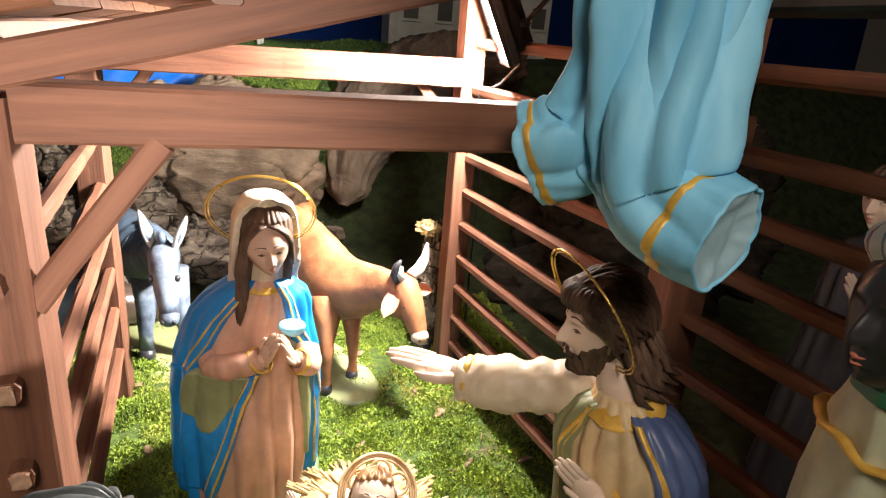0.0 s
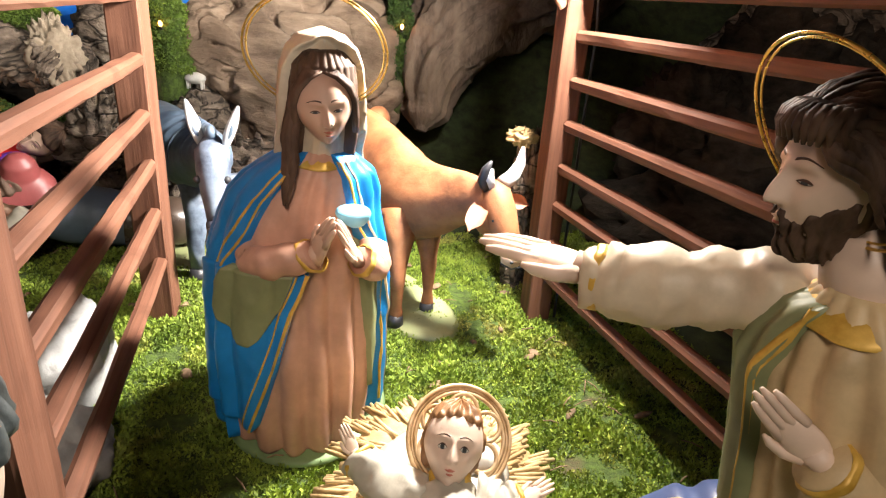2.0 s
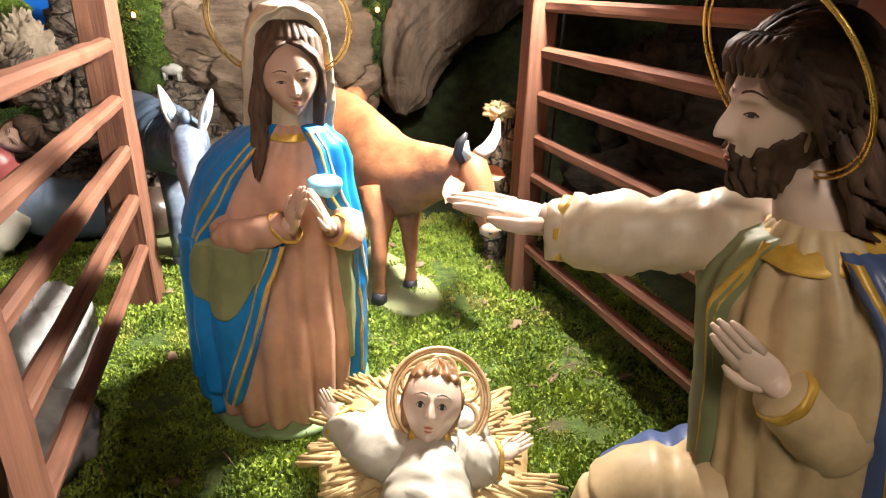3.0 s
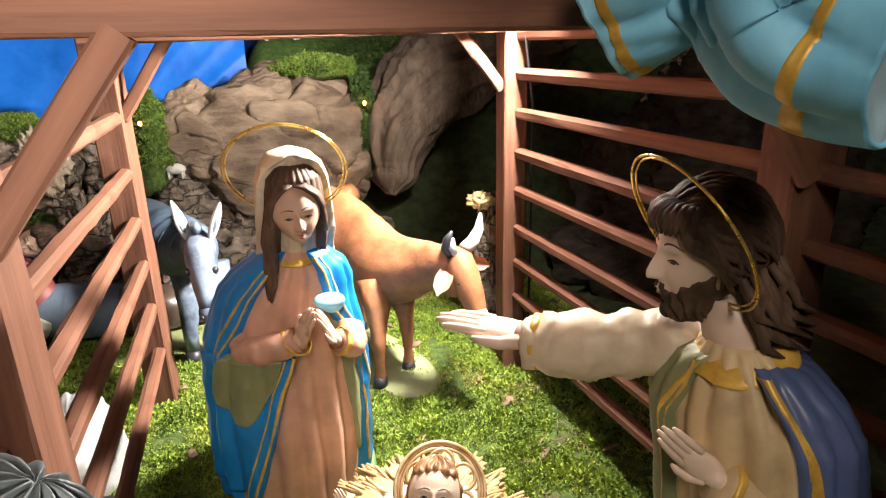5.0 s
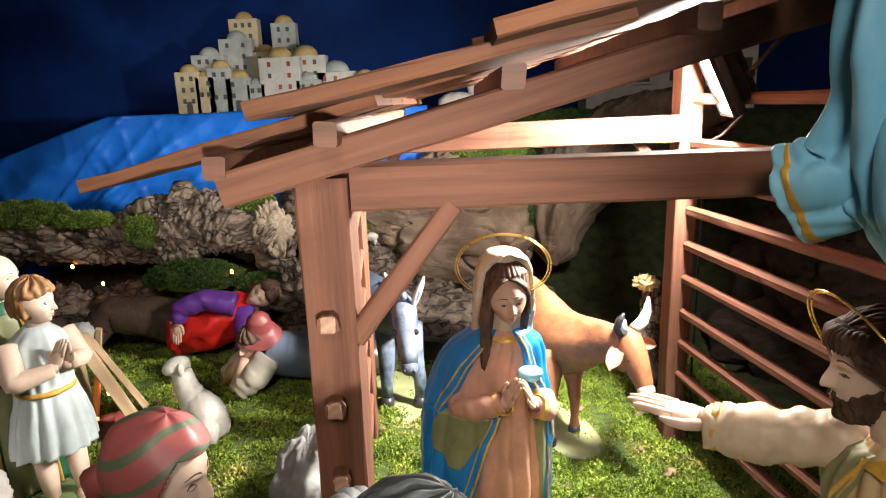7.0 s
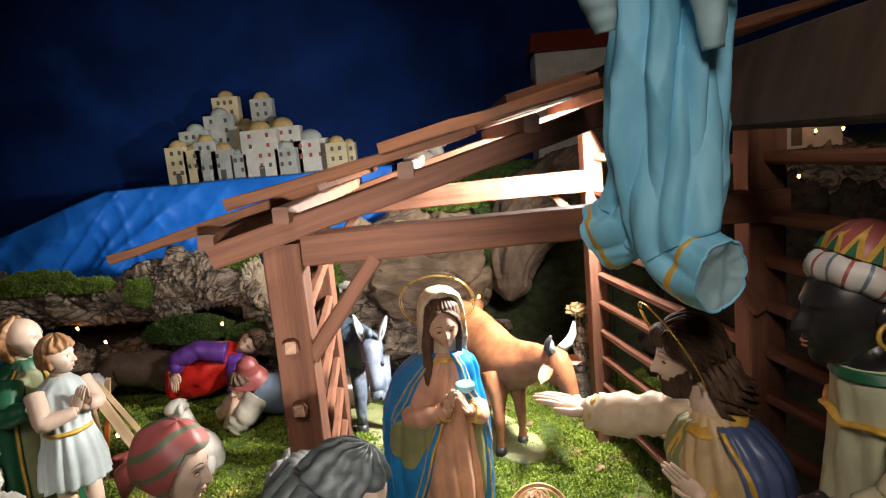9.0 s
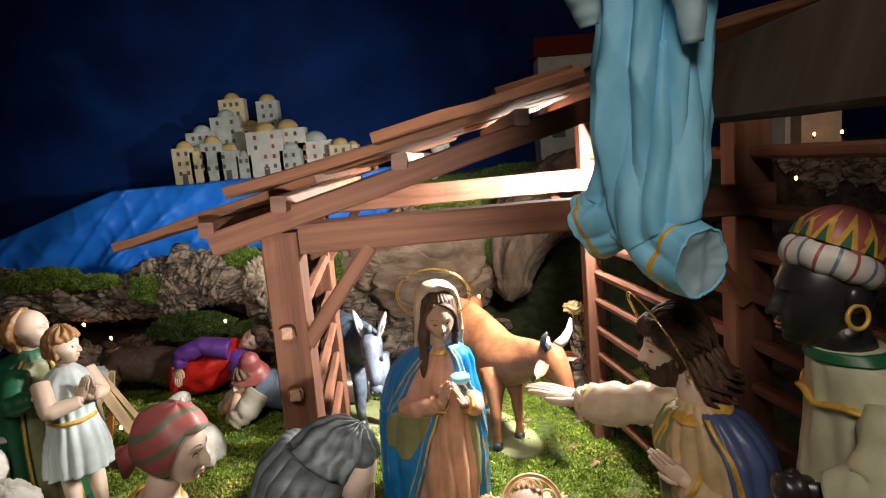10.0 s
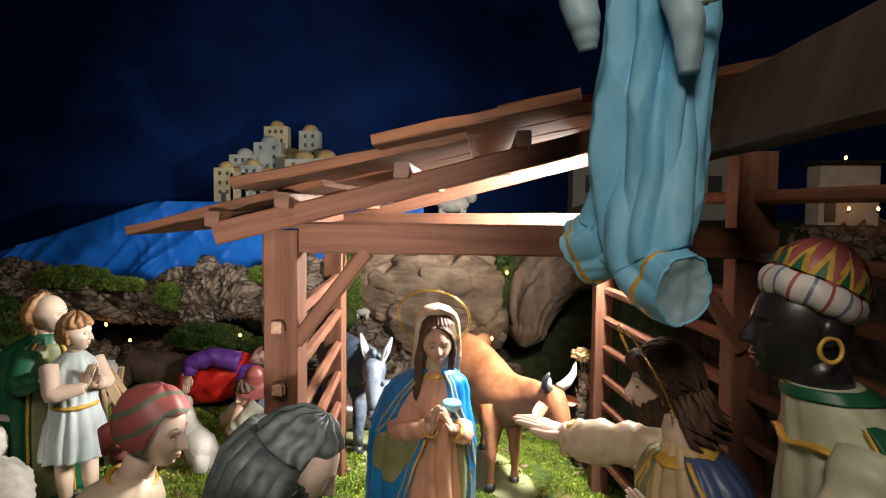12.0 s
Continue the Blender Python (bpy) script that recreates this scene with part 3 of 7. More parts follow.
def turn(yaw, pitch=0.0, roll=0.0):
    """Axes of a head: it faces -y, yaw turns it towards +x, pitch bows it."""
    return Matrix.Rotation(radians(yaw), 4, "Z") @ Matrix.Rotation(radians(pitch), 4, "X") @ Matrix.Rotation(radians(roll), 4, "Y")


def face(bm, m, s, skin, eye=None, lip=None, beard=None, iris=None, white=None, wide=0.5):
    """A modelled and painted head of half-sizes s (width, depth, height); wide: how far the lids are open."""
    def b(x, z, cx, cz, wx, wz):
        return math.exp(-((x - cx) / wx) ** 2 - ((z - cz) / wz) ** 2)

    def f(p):
        q = p.copy()
        x, z, ax = p.x, p.z, abs(p.x)
        jaw = smoothstep((0.05 - z) / 0.95)
        q.x *= 1 - 0.27 * jaw
        if p.y < 0:
            d = 0.20 * smoothstep(-z / 0.75) * math.exp(-(x / 0.55) ** 2)
            k = smoothstep((0.26 - z) / 0.42)
            d += (0.045 + 0.235 * k) * math.exp(-(x / (0.085 + 0.045 * k)) ** 2) * smoothstep((z + 0.315) / 0.085) * smoothstep((0.34 - z) / 0.14)
            d += 0.075 * b(ax, z, 0.125, -0.215, 0.065, 0.06)
            d += 0.055 * b(ax, z, 0.33, 0.25, 0.27, 0.075) - 0.15 * b(ax, z, 0.34, 0.08, 0.20, 0.12) + 0.085 * b(ax, z, 0.36, 0.055, 0.15, 0.08)
            d += 0.045 * b(ax, z, 0.46, -0.27, 0.22, 0.20) - 0.03 * b(ax, z, 0.30, -0.42, 0.12, 0.16)
            d += 0.085 * b(x, z, 0, -0.435, 0.17, 0.045) + 0.08 * b(x, z, 0, -0.535, 0.14, 0.05) - 0.03 * b(x, z, 0, -0.485, 0.2, 0.018)
            d += 0.09 * b(x, z, 0, -0.80, 0.20, 0.13) - 0.05 * b(x, z, 0, -0.635, 0.2, 0.055)
            q.y -= d * smoothstep(-p.y / 0.45)
        return q
    mm = m @ Matrix.Diagonal((*s, 1))

    def skull(u, v):
        a = 2 * math.pi * u
        a += 0.55 * math.sin(a) - math.pi
        h = -1 + 2 * v
        z = math.sin(h * math.pi / 2 * 0.998)
        c = math.sqrt(1 - z * z)
        return mm @ f(Vector((c * math.sin(a), -c * math.cos(a), z)))
    grid(bm, skull, 84, 76, skin, True, True, True)

    def surf(x, z, lift):
        y = -math.sqrt(max(0.05, 1 - x * x - z * z))
        q = f(Vector((x, y, z)))
        return mm @ Vector((q.x, q.y - lift, q.z))

    def spot(cx, cz, rim, mat, lift=0.008, rings=4):
        n = len(rim)
        grid(bm, lambda u, v: surf(cx + (rim[int(round(u * n)) % n][0] - cx) * (1 - v * 0.98), cz + (rim[int(round(u * n)) % n][1] - cz) * (1 - v * 0.98), lift * (1 if v > 0.1 else 0.3)), n, rings, mat, True, False, True)

    def stroke(pts, half, mat, lift=0.012):
        n = len(pts) - 1
        grid(bm, lambda u, v: surf(pts[int(round(u * n))][0], pts[int(round(u * n))][1] + half[int(round(u * n))] * (2 * v - 1), lift * (1 if 0.2 < v < 0.8 else 0.2)), n, 4, mat)
    if eye is not None:
        for sx in (-1, 1):
            up = lambda k: 0.045 + (0.02 + 0.075 * wide) * math.sin(math.pi * k) ** 0.8 - 0.012 * k
            lo = lambda k: 0.045 - (0.02 + 0.040 * wide) * math.sin(math.pi * k) - 0.012 * k
            X = lambda k: sx * (0.205 + 0.31 * k)
            if white is not None:
                spot(sx * 0.36, 0.045, [(X(k / 10), up(k / 10)) for k in range(11)] + [(X(1 - k / 10), lo(1 - k / 10)) for k in range(1, 10)], white, 0.006)
            if iris is not None:
                cz = 0.030 + 0.02 * wide
                spot(sx * 0.36, cz, [(sx * 0.36 + 0.075 * math.cos(a), min(up(0.5) - 0.004, max(lo(0.5), cz + 0.075 * math.sin(a)))) for a in [math.pi * k / 10 for k in range(20)]], iris, 0.012)
            stroke([(X(k / 10), up(k / 10)) for k in range(11)], [0.008 + 0.012 * math.sin(math.pi * k / 10) for k in range(11)], eye)
            stroke([(X(k / 10), lo(k / 10)) for k in range(11)], [0.004] * 11, eye)
            stroke([(sx * (0.15 + 0.46 * k / 12), 0.275 + 0.075 * math.sin(math.pi * (0.15 + 0.8 * k / 12)) - 0.03 * k / 12) for k in range(13)], [0.020 * (1 - 0.75 * k / 12) for k in range(13)], eye)
    if lip is not None and beard is None:
        stroke([(-0.19 + 0.38 * k / 12, -0.445 + 0.012 * abs(math.cos(math.pi * k / 12 * 2))) for k in range(13)], [0.004 + 0.034 * math.sin(math.pi * k / 12) for k in range(13)], lip, 0.004)
        stroke([(-0.15 + 0.30 * k / 12, -0.530) for k in range(13)], [0.004 + 0.034 * math.sin(math.pi * k / 12) for k in range(13)], lip, 0.004)
        if eye is not None:
            stroke([(-0.18 + 0.36 * k / 12, -0.487) for k in range(13)], [0.005] * 13, eye, 0.004)
    if beard is not None:
        w, d, h = s

        def edge(x, z):
            """How far inside the bearded part of the face a place lies."""
            ax = abs(x)
            low = (-0.60 - z) / 0.08 if ax < 0.16 else 9.0
            over = (z + 0.43) / 0.03 if ax < 0.24 else -9.0
            top = (-0.33 - z) / 0.05 + 14.0 * max(0.0, ax - 0.64)
            cheek = (-0.36 - 0.30 * min(ax, 0.42) + 1.5 * max(0.0, ax - 0.45) - z) / 0.07
            return min(top, cheek if ax > 0.20 else 9.0, max(low, over, (ax - 0.19) / 0.03))

        def shell(u, v):
            a = 2 * math.pi * u
            a += 0.45 * math.sin(a) - math.pi
            z = math.sin((-1 + 2 * v) * math.pi / 2 * 0.998)
            c = math.sqrt(1 - z * z)
            p = Vector((c * math.sin(a), -c * math.cos(a), z))
            k = smoothstep(edge(p.x, z) * 0.5 + 0.5 + 0.35 * noise.noise(p * 14)) if p.y < 0.15 and z < 0.15 else 0.0
            curl = math.sin(math.atan2(p.x, -p.y) * 24 + 5 * z + 2.2 * noise.noise(p * 5)) * 0.028 + 0.05 * noise.noise(Vector((p.x * 9, p.y * 9, p.z * 4)))
            q = f(p) * (0.90 + (0.135 + curl) * k)
            chin = k * smoothstep((-0.55 - z) / 0.4)
            return mm @ (q + Vector((0, -0.06 * chin, -0.13 * chin)))
        grid(bm, shell, 150, 110, beard, True, True, True)
        stroke([(-0.16 + 0.32 * k / 12, -0.53) for k in range(13)], [0.004 + 0.030 * math.sin(math.pi * k / 12) for k in range(13)], lip, 0.004)


def hair(bm, m, s, mat, front=0.42, low=-0.6, grow=1.13, rough=0.06, forehead=0.62, seed=0.0):
    """A cap of locks round the head, open over the face."""
    def f(p):
        a = math.atan2(p.x, p.y)
        d = rough * math.sin(a * 13 + 3 * noise.noise(Vector((p.x * 2, p.y * 2, p.z * 3 + seed)))) + rough * 0.8 * noise.noise(Vector((p.x * 5, p.y * 5, p.z * 2.5 + seed)))
        k = grow + d
        e = min(-front + 0.25 * abs(p.x) - p.y, forehead - 0.25 * abs(p.x) - p.z) + 0.8 * rough * noise.noise(p * 6)
        k -= (grow + d - 0.86) * max(smoothstep(e / 0.14 + 0.5), smoothstep((low - p.z) / 0.1))
        return p * k
    ball(bm, m @ Matrix.Diagonal((*s, 1)), mat, 72, 54, f)


def hand(bm, wrist, tip, back, mat, size=1.0, spread=0.25):
    """A flat open hand from the wrist to the finger tips; back: the way out of its back."""
    w, t, b = Vector(wrist), Vector(tip), Vector(back).normalized()
    d = (t - w).normalized()
    side = d.cross(b).normalized()
    L = (t - w).length
    palm = w + d * L * 0.3
    q = Matrix((side, d, side.cross(d))).transposed().to_4x4()
    ball(bm, Matrix.Translation(palm) @ q @ Matrix.Diagonal((L * 0.19, L * 0.33, L * 0.085, 1)), mat, 20, 14)
    tube(bm, [w - d * L * 0.08, w + d * L * 0.2], [L * 0.125, L * 0.13], 14, mat)
    for i in range(4):
        o = (i - 1.5) * L * 0.094
        a = palm + side * o * 0.95 + d * L * 0.16
        e = palm + side * o * (1 + spread) + d * L * (0.60 + 0.09 * (1.0 if i in (1, 2) else 0.0)) - b * L * 0.03
        tube(bm, [a, a.lerp(e, 0.4) + b * L * 0.012, a.lerp(e, 0.8) + b * L * 0.006, e], [L * 0.055, L * 0.050, L * 0.042, L * 0.022], 10, mat)
    a = palm - side * L * 0.12 - d * L * 0.14
    tube(bm, [a, a - side * L * 0.10 + d * L * 0.14, a - side * L * 0.13 + d * L * 0.30, a - side * L * 0.12 + d * L * 0.40], [L * 0.075, L * 0.062, L * 0.048, L * 0.02], 10, mat)


def sleeve(bm, pts, radii, mat, seed=0.0, seg=20, wrinkle=0.10):
    """An arm in cloth: a bar with crosswise wrinkles."""
    P, R = [], []
    n = len(pts) - 1
    pts = [Vector(p) for p in pts]
    steps = 13
    for i in range(n):
        for k in range(steps):
            u = k / steps
            P.append(pts[i].lerp(pts[i + 1], u))
            r = radii[i] + (radii[i + 1] - radii[i]) * u
            R.append(r * (1 + wrinkle * math.sin((i + u) * 9 + seed) * noise.noise(Vector((i + u, seed, 1))) * 1.6))
    P.append(pts[n])
    R.append(radii[n])
    tube(bm, P, R, seg, mat)


def band(bm, c, normal, r, h, mat, flare=0.0, seg=40, squash=1.0):
    """A thin flat hem of height h round a neck or wrist, on the axis normal."""
    q = Vector(normal).normalized().to_track_quat("Z", "Y").to_matrix()

    def f(u, v):
        a = 2 * math.pi * u
        k = r + flare * (v - 0.5) + (0.0006 if 0.1 < v < 0.9 else -0.0012) + 0.0005 * math.sin(a * 7)
        return Vector(c) + q @ Vector((k * math.cos(a), k * squash * math.sin(a), h * (v - 0.5)))
    grid(bm, f, seg, 6, mat, True)


def draped(bm, pts, radii, mat, gold, inner, seed, ref, folds=0.06, count=6, at=0.82, flat=0.9, nv=40):
    """A swept fold of robe that ends in an open hem with a gold band at a share of its length."""
    pts = [Vector(p) for p in pts]
    n = len(pts) - 1

    def axis(v):
        v = max(0.0, min(1.0, v))
        k = min(n - 1, int(v * n))
        w = v * n - k
        p0, p1, p2, p3 = pts[max(k - 1, 0)], pts[k], pts[k + 1], pts[min(k + 2, n)]
        return 0.5 * ((2 * p1) + (p2 - p0) * w + (2 * p0 - 5 * p1 + 4 * p2 - p3) * w * w + (3 * p1 - p0 - 3 * p2 + p3) * w ** 3), radii[k] + (radii[k + 1] - radii[k]) * smoothstep(w)

    def f(u, v, off=0.0, shrink=1.0):
        c, r = axis(v)
        d = (axis(v + 0.02)[0] - axis(v - 0.02)[0]).normalized()
        a = d.cross(Vector(ref)).normalized()
        b = a.cross(d)
        t = 2 * math.pi * u
        w = 1 + folds * (1 - 0.75 * smoothstep((v - 0.55) / 0.45)) * (abs(math.sin(t * count / 2 + seed + noise.noise(Vector((math.cos(t), math.sin(t), v * 1.5 + seed))))) * 2 - 1.2) + 0.06 * noise.noise(Vector((math.cos(t) * 1.5, math.sin(t) * 1.5, v * 3 + seed)))
        w -= 0.07 * max(0.0, 1 - 7 * abs(noise.noise(Vector((math.cos(t) * 1.3 + v * 1.2, math.sin(t) * 1.3, v * 1.6 + seed * 2)))))
        return c + (a * math.cos(t) + b * flat * math.sin(t)) * (r * w * shrink + off)
    grid(bm, f, 72, nv, mat, True, True, False)
    grid(bm, lambda u, v: f(u, at + 0.07 * v, 0.0005 if 0.15 < v < 0.85 else -0.001), 72, 6, gold, True)
    end = (axis(1.0)[0] - axis(0.96)[0]).normalized()
    # the open end: a rolled lip and the lining inside
    grid(bm, lambda u, v: f(u, 1.0, 0.0, 1.0 - 0.09 * v) + end * 0.0016 * math.sin(v * math.pi), 72, 5, mat, True)
    grid(bm, lambda u, v: f(u, 1.0, 0.0, 0.91 - 0.9 * v) - end * (0.004 * smoothstep(v * 2)), 72, 8, inner, True)


def halo(parent, c, normal, r, label="thin double ring of brass wire"):
    bm = bmesh.new()
    ring(bm, (0, 0, 0), normal, r, 0.0010)
    ring(bm, Vector(normal).normalized() * 0.0012, normal, r * 0.95, 0.0008)
    # the stem that fixes it to the head
    n = Vector(normal).normalized()
    low = Vector((0, 0, -1)) - n * Vector((0, 0, -1)).dot(n)
    tube(bm, [low.normalized() * r * 0.95, low.normalized() * r * 0.2], 0.0009, 6)
    ob = obj("halo", bm, WIRE)
    ob.location = c
    return tagged(ob, label, "halo")


def kneeling_woman():
    bm = bmesh.new()
    X, Y = -0.335, 0.768
    B = Body([(0.012, X - 0.006, Y + 0.03, 0.078, 0.098), (0.05, X - 0.006, Y + 0.028, 0.081, 0.096), (0.12, X - 0.004, Y + 0.02, 0.082, 0.084), (0.18, X - 0.002, Y + 0.008, 0.080, 0.066),
              (0.225, X + 0.004, Y - 0.002, 0.076, 0.056), (0.262, X + 0.014, Y - 0.004, 0.067, 0.050), (0.288, X + 0.022, Y - 0.004, 0.061, 0.045), (0.306, X + 0.028, Y - 0.006, 0.050, 0.039), (0.322, X + 0.032, Y - 0.008, 0.030, 0.028), (0.332, X + 0.034, Y - 0.008, 0.018, 0.019)],
             6, 0.046, 17, 1.0, [(0.0, 1.4), (0.15, 1.1), (0.25, 0.75), (0.30, 0.8), (0.33, 0.3)], 4.0)
    B.loft(bm, 0, 130, 80)
    # the mantle: right side, left side, and the end drawn across the lap
    right = [(0.012, -52), (0.10, -60), (0.17, -64), (0.21, -54), (0.26, -37), (0.30, -27), (0.33, -22)]
    left = [(0.012, 64), (0.12, 62), (0.22, 52), (0.26, 36), (0.30, 27), (0.33, 22)]
    lap = [(0.012, -38), (0.06, -28), (0.12, -16), (0.18, -5), (0.225, 6)]
    B.sheet(bm, 0.014, 0.328, -178, right, 0.012, 1, 60, 70)
    B.sheet(bm, 0.014, 0.328, left, 184, 0.009, 1, 60, 70)
    B.sheet(bm, 0.045, 0.222, -80, lap, 0.0155, 1, 40, 50)
    B.trim(bm, lap, 0.047, 0.220, 0.0044, 0.0162, 2, -3)
    B.trim(bm, lap, 0.047, 0.220, 0.0026, 0.0162, 2, -9)
    B.trim(bm, right, 0.15, 0.322, 0.0034, 0.0128, 2, -4)
    B.trim(bm, right, 0.15, 0.322, 0.0034, 0.0128, 2, -13)
    B.trim(bm, left, 0.03, 0.322, 0.0034, 0.0098, 2, 5)
    B.trim(bm, left, 0.03, 0.322, 0.0030, 0.0098, 3, 14)
    # green lining that hangs under the arm
    B.sheet(bm, 0.142, 0.222, [(0.142, -37), (0.165, -54), (0.195, -62), (0.222, -52)], [(0.142, -33), (0.150, -26), (0.185, -12), (0.222, -4)], 0.0175, 4, 34, 34)
    B.sheet(bm, 0.06, 0.25, [(0.06, 52), (0.16, 44), (0.25, 40)], 64, 0.005, 4, 12, 24)
    # arms and palms
    sleeve(bm, [(X - 0.040, Y - 0.038, 0.236), (X - 0.034, Y - 0.052, 0.225), (X - 0.018, Y - 0.062, 0.228), (-0.313, 0.700, 0.240)], [0.013, 0.0175, 0.0175, 0.0145], 0, 1.0)
    sleeve(bm, [(X + 0.078, Y - 0.038, 0.240), (X + 0.076, Y - 0.052, 0.228), (X + 0.072, Y - 0.062, 0.227), (-0.270, 0.698, 0.234)], [0.013, 0.0165, 0.0170, 0.0150], 0, 2.0)
    for a, b in (((-0.318, 0.703, 0.236), (-0.312, 0.699, 0.2405)), ((-0.267, 0.700, 0.232), (-0.272, 0.697, 0.237))):
        band(bm, (Vector(a) + Vector(b)) / 2, Vector(b) - Vector(a), 0.0166, 0.0055, 2)
    hand(bm, (-0.311, 0.698, 0.238), (-0.287, 0.674, 0.286), (-0.9, -0.4, 0.2), 5, spread=-0.15)
    hand(bm, (-0.274, 0.696, 0.236), (-0.282, 0.676, 0.284), (0.95, -0.2, 0.1), 5, spread=-0.15)
    ball(bm, Matrix.Translation((-0.270, 0.712, 0.276)) @ turn(0, 30) @ Matrix.Diagonal((0.017, 0.011, 0.013, 1)), 10, 16, 12, lambda p: Vector((p.x * (0.9 + 0.35 * p.z), p.y, min(p.z, 0.6))))
    # neck, collar, head
    tube(bm, [(X + 0.033, Y - 0.008, 0.31), (X + 0.035, Y - 0.014, 0.345)], [0.0165, 0.0145], 16, 5)
    band(bm, (X + 0.033, Y - 0.012, 0.3245), (0.05, -0.25, 1), 0.0278, 0.0065, 2, -0.010)
    hm = Matrix.Translation((X + 0.0385, Y - 0.0215, 0.3725)) @ turn(9, 11, -5)
    face(bm, hm, (0.0245, 0.0300, 0.0350), 5, 7, 8, None, 11, 12, 0.12)
    ball(bm, hm @ Matrix.Translation((0.0022, -0.0372, -0.0062)) @ Matrix.Diagonal((0.0014, 0.0012, 0.0013, 1)), 12, 10, 8)
    c = (X + 0.037, Y - 0.008)
    H = Body([(0.300, c[0] - 0.002, c[1], 0.035, 0.034), (0.33, *c, 0.0305, 0.035), (0.36, *c, 0.0292, 0.037), (0.39, *c, 0.0285, 0.037), (0.405, *c, 0.027, 0.034), (0.416, *c, 0.019, 0.025), (0.4215, *c, 0.002, 0.002)], 12, 0.022, 26, 5.0, None, 16.0)
    H.veil(bm, 6, [(0.30, 0.018), (0.335, 0.021), (0.36, 0.023), (0.385, 0.028), (0.40, 0.036), (0.41, 0.040)])
    V = Body([(0.286, X + 0.026, Y - 0.002, 0.058, 0.050), (0.31, X + 0.033, Y - 0.004, 0.045, 0.043), (0.345, *c, 0.0375, 0.040), (0.375, *c, 0.0360, 0.041), (0.402, *c, 0.0335, 0.0395), (0.418, *c, 0.0285, 0.0340), (0.429, *c, 0.0195, 0.0235), (0.4355, *c, 0.002, 0.002)], 12, 0.014, 11, 8.0)
    V.veil(bm, 3, [(0.286, 0.004), (0.32, 0.007), (0.345, 0.010), (0.375, 0.012), (0.400, 0.015), (0.415, 0.019), (0.425, 0.026)], 0.0)
    # hair parted over the brow and drawn down both temples
    for sx in (-1, 1):
        for k in range(6):
            o = 0.055 * k
            P = [hm @ Vector((sx * 0.0245 * a, -0.0300 * b, 0.0350 * h)) for a, b, h in ((0.00, 0.52 - o * 0.9, 0.93 + o * 0.3), (0.42 + o * 0.3, 0.58 - o * 0.8, 0.81 + o * 0.3), (0.80 + o * 0.3, 0.52 - o * 0.7, 0.50), (0.96 + o * 0.25, 0.42 - o * 0.6, 0.10), (0.97 + o * 0.2, 0.42 - o * 0.5, -0.35), (0.98 + o * 0.1, 0.30 - o * 0.4, -0.75))]
            tube(bm, P, [0.0012, 0.0024, 0.0030, 0.0032, 0.0032, 0.0028], 8, 6)
    # locks that fall before the shoulder
    for k, (dx, r) in enumerate(((0.0035, 0.0048), (0.0075, 0.0042), (0.0005, 0.0036), (0.0055, 0.0036))):
        sleeve(bm, [(X + 0.0135 + dx, Y - 0.029, 0.374), (X + 0.009 + dx, Y - 0.036, 0.345), (X + 0.006 + dx, Y - 0.046 - 0.002 * (k % 2), 0.318), (X + 0.005 + dx * 0.8, Y - 0.051, 0.303 - 0.003 * k), (X + 0.004 + dx * 0.4, Y - 0.053, 0.290 - 0.003 * k)], [r * 0.8, r, r * 1.1, r * 0.8, 0.0012], 6, 3 + k, 14, 0.2)
    # oval base
    ball(bm, Matrix.Translation((X, Y + 0.03, 0.006)) @ Matrix.Diagonal((0.092, 0.112, 0.012, 1)), 9, 40, 10)
    # she leans a little to one side
    for v in bm.verts:
        k = smoothstep((v.co.z - 0.18) / 0.12)
        big = 1 + 0.11 * smoothstep((v.co.z - 0.325) / 0.02)
        v.co.x = X + 0.037 + (v.co.x - X - 0.037) * big + 0.006 - 0.016 * k
        v.co.y = Y - 0.010 + (v.co.y - Y + 0.010) * big
        v.co.z -= 0.006 * k
    statue("kneeling_woman_statue", bm, [ROSE, BLUE, GOLD, CREAM, OLIVE, SKIN, HAIR, EYE, LIP, BASEGREEN, SKYBLUE, IRIS, EYEWHITE], (X, Y + 0.03, 0), "painted plaster kneeling woman in a blue gold-edged mantle", creases=[(m, 0.0020, 46, 0.35) for m in (0, 1, 2, 3, 4)])
    halo(None, (X + 0.024, Y - 0.036, 0.408), (0.05, 0.84, 0.54), 0.0605)


kneeling_woman()


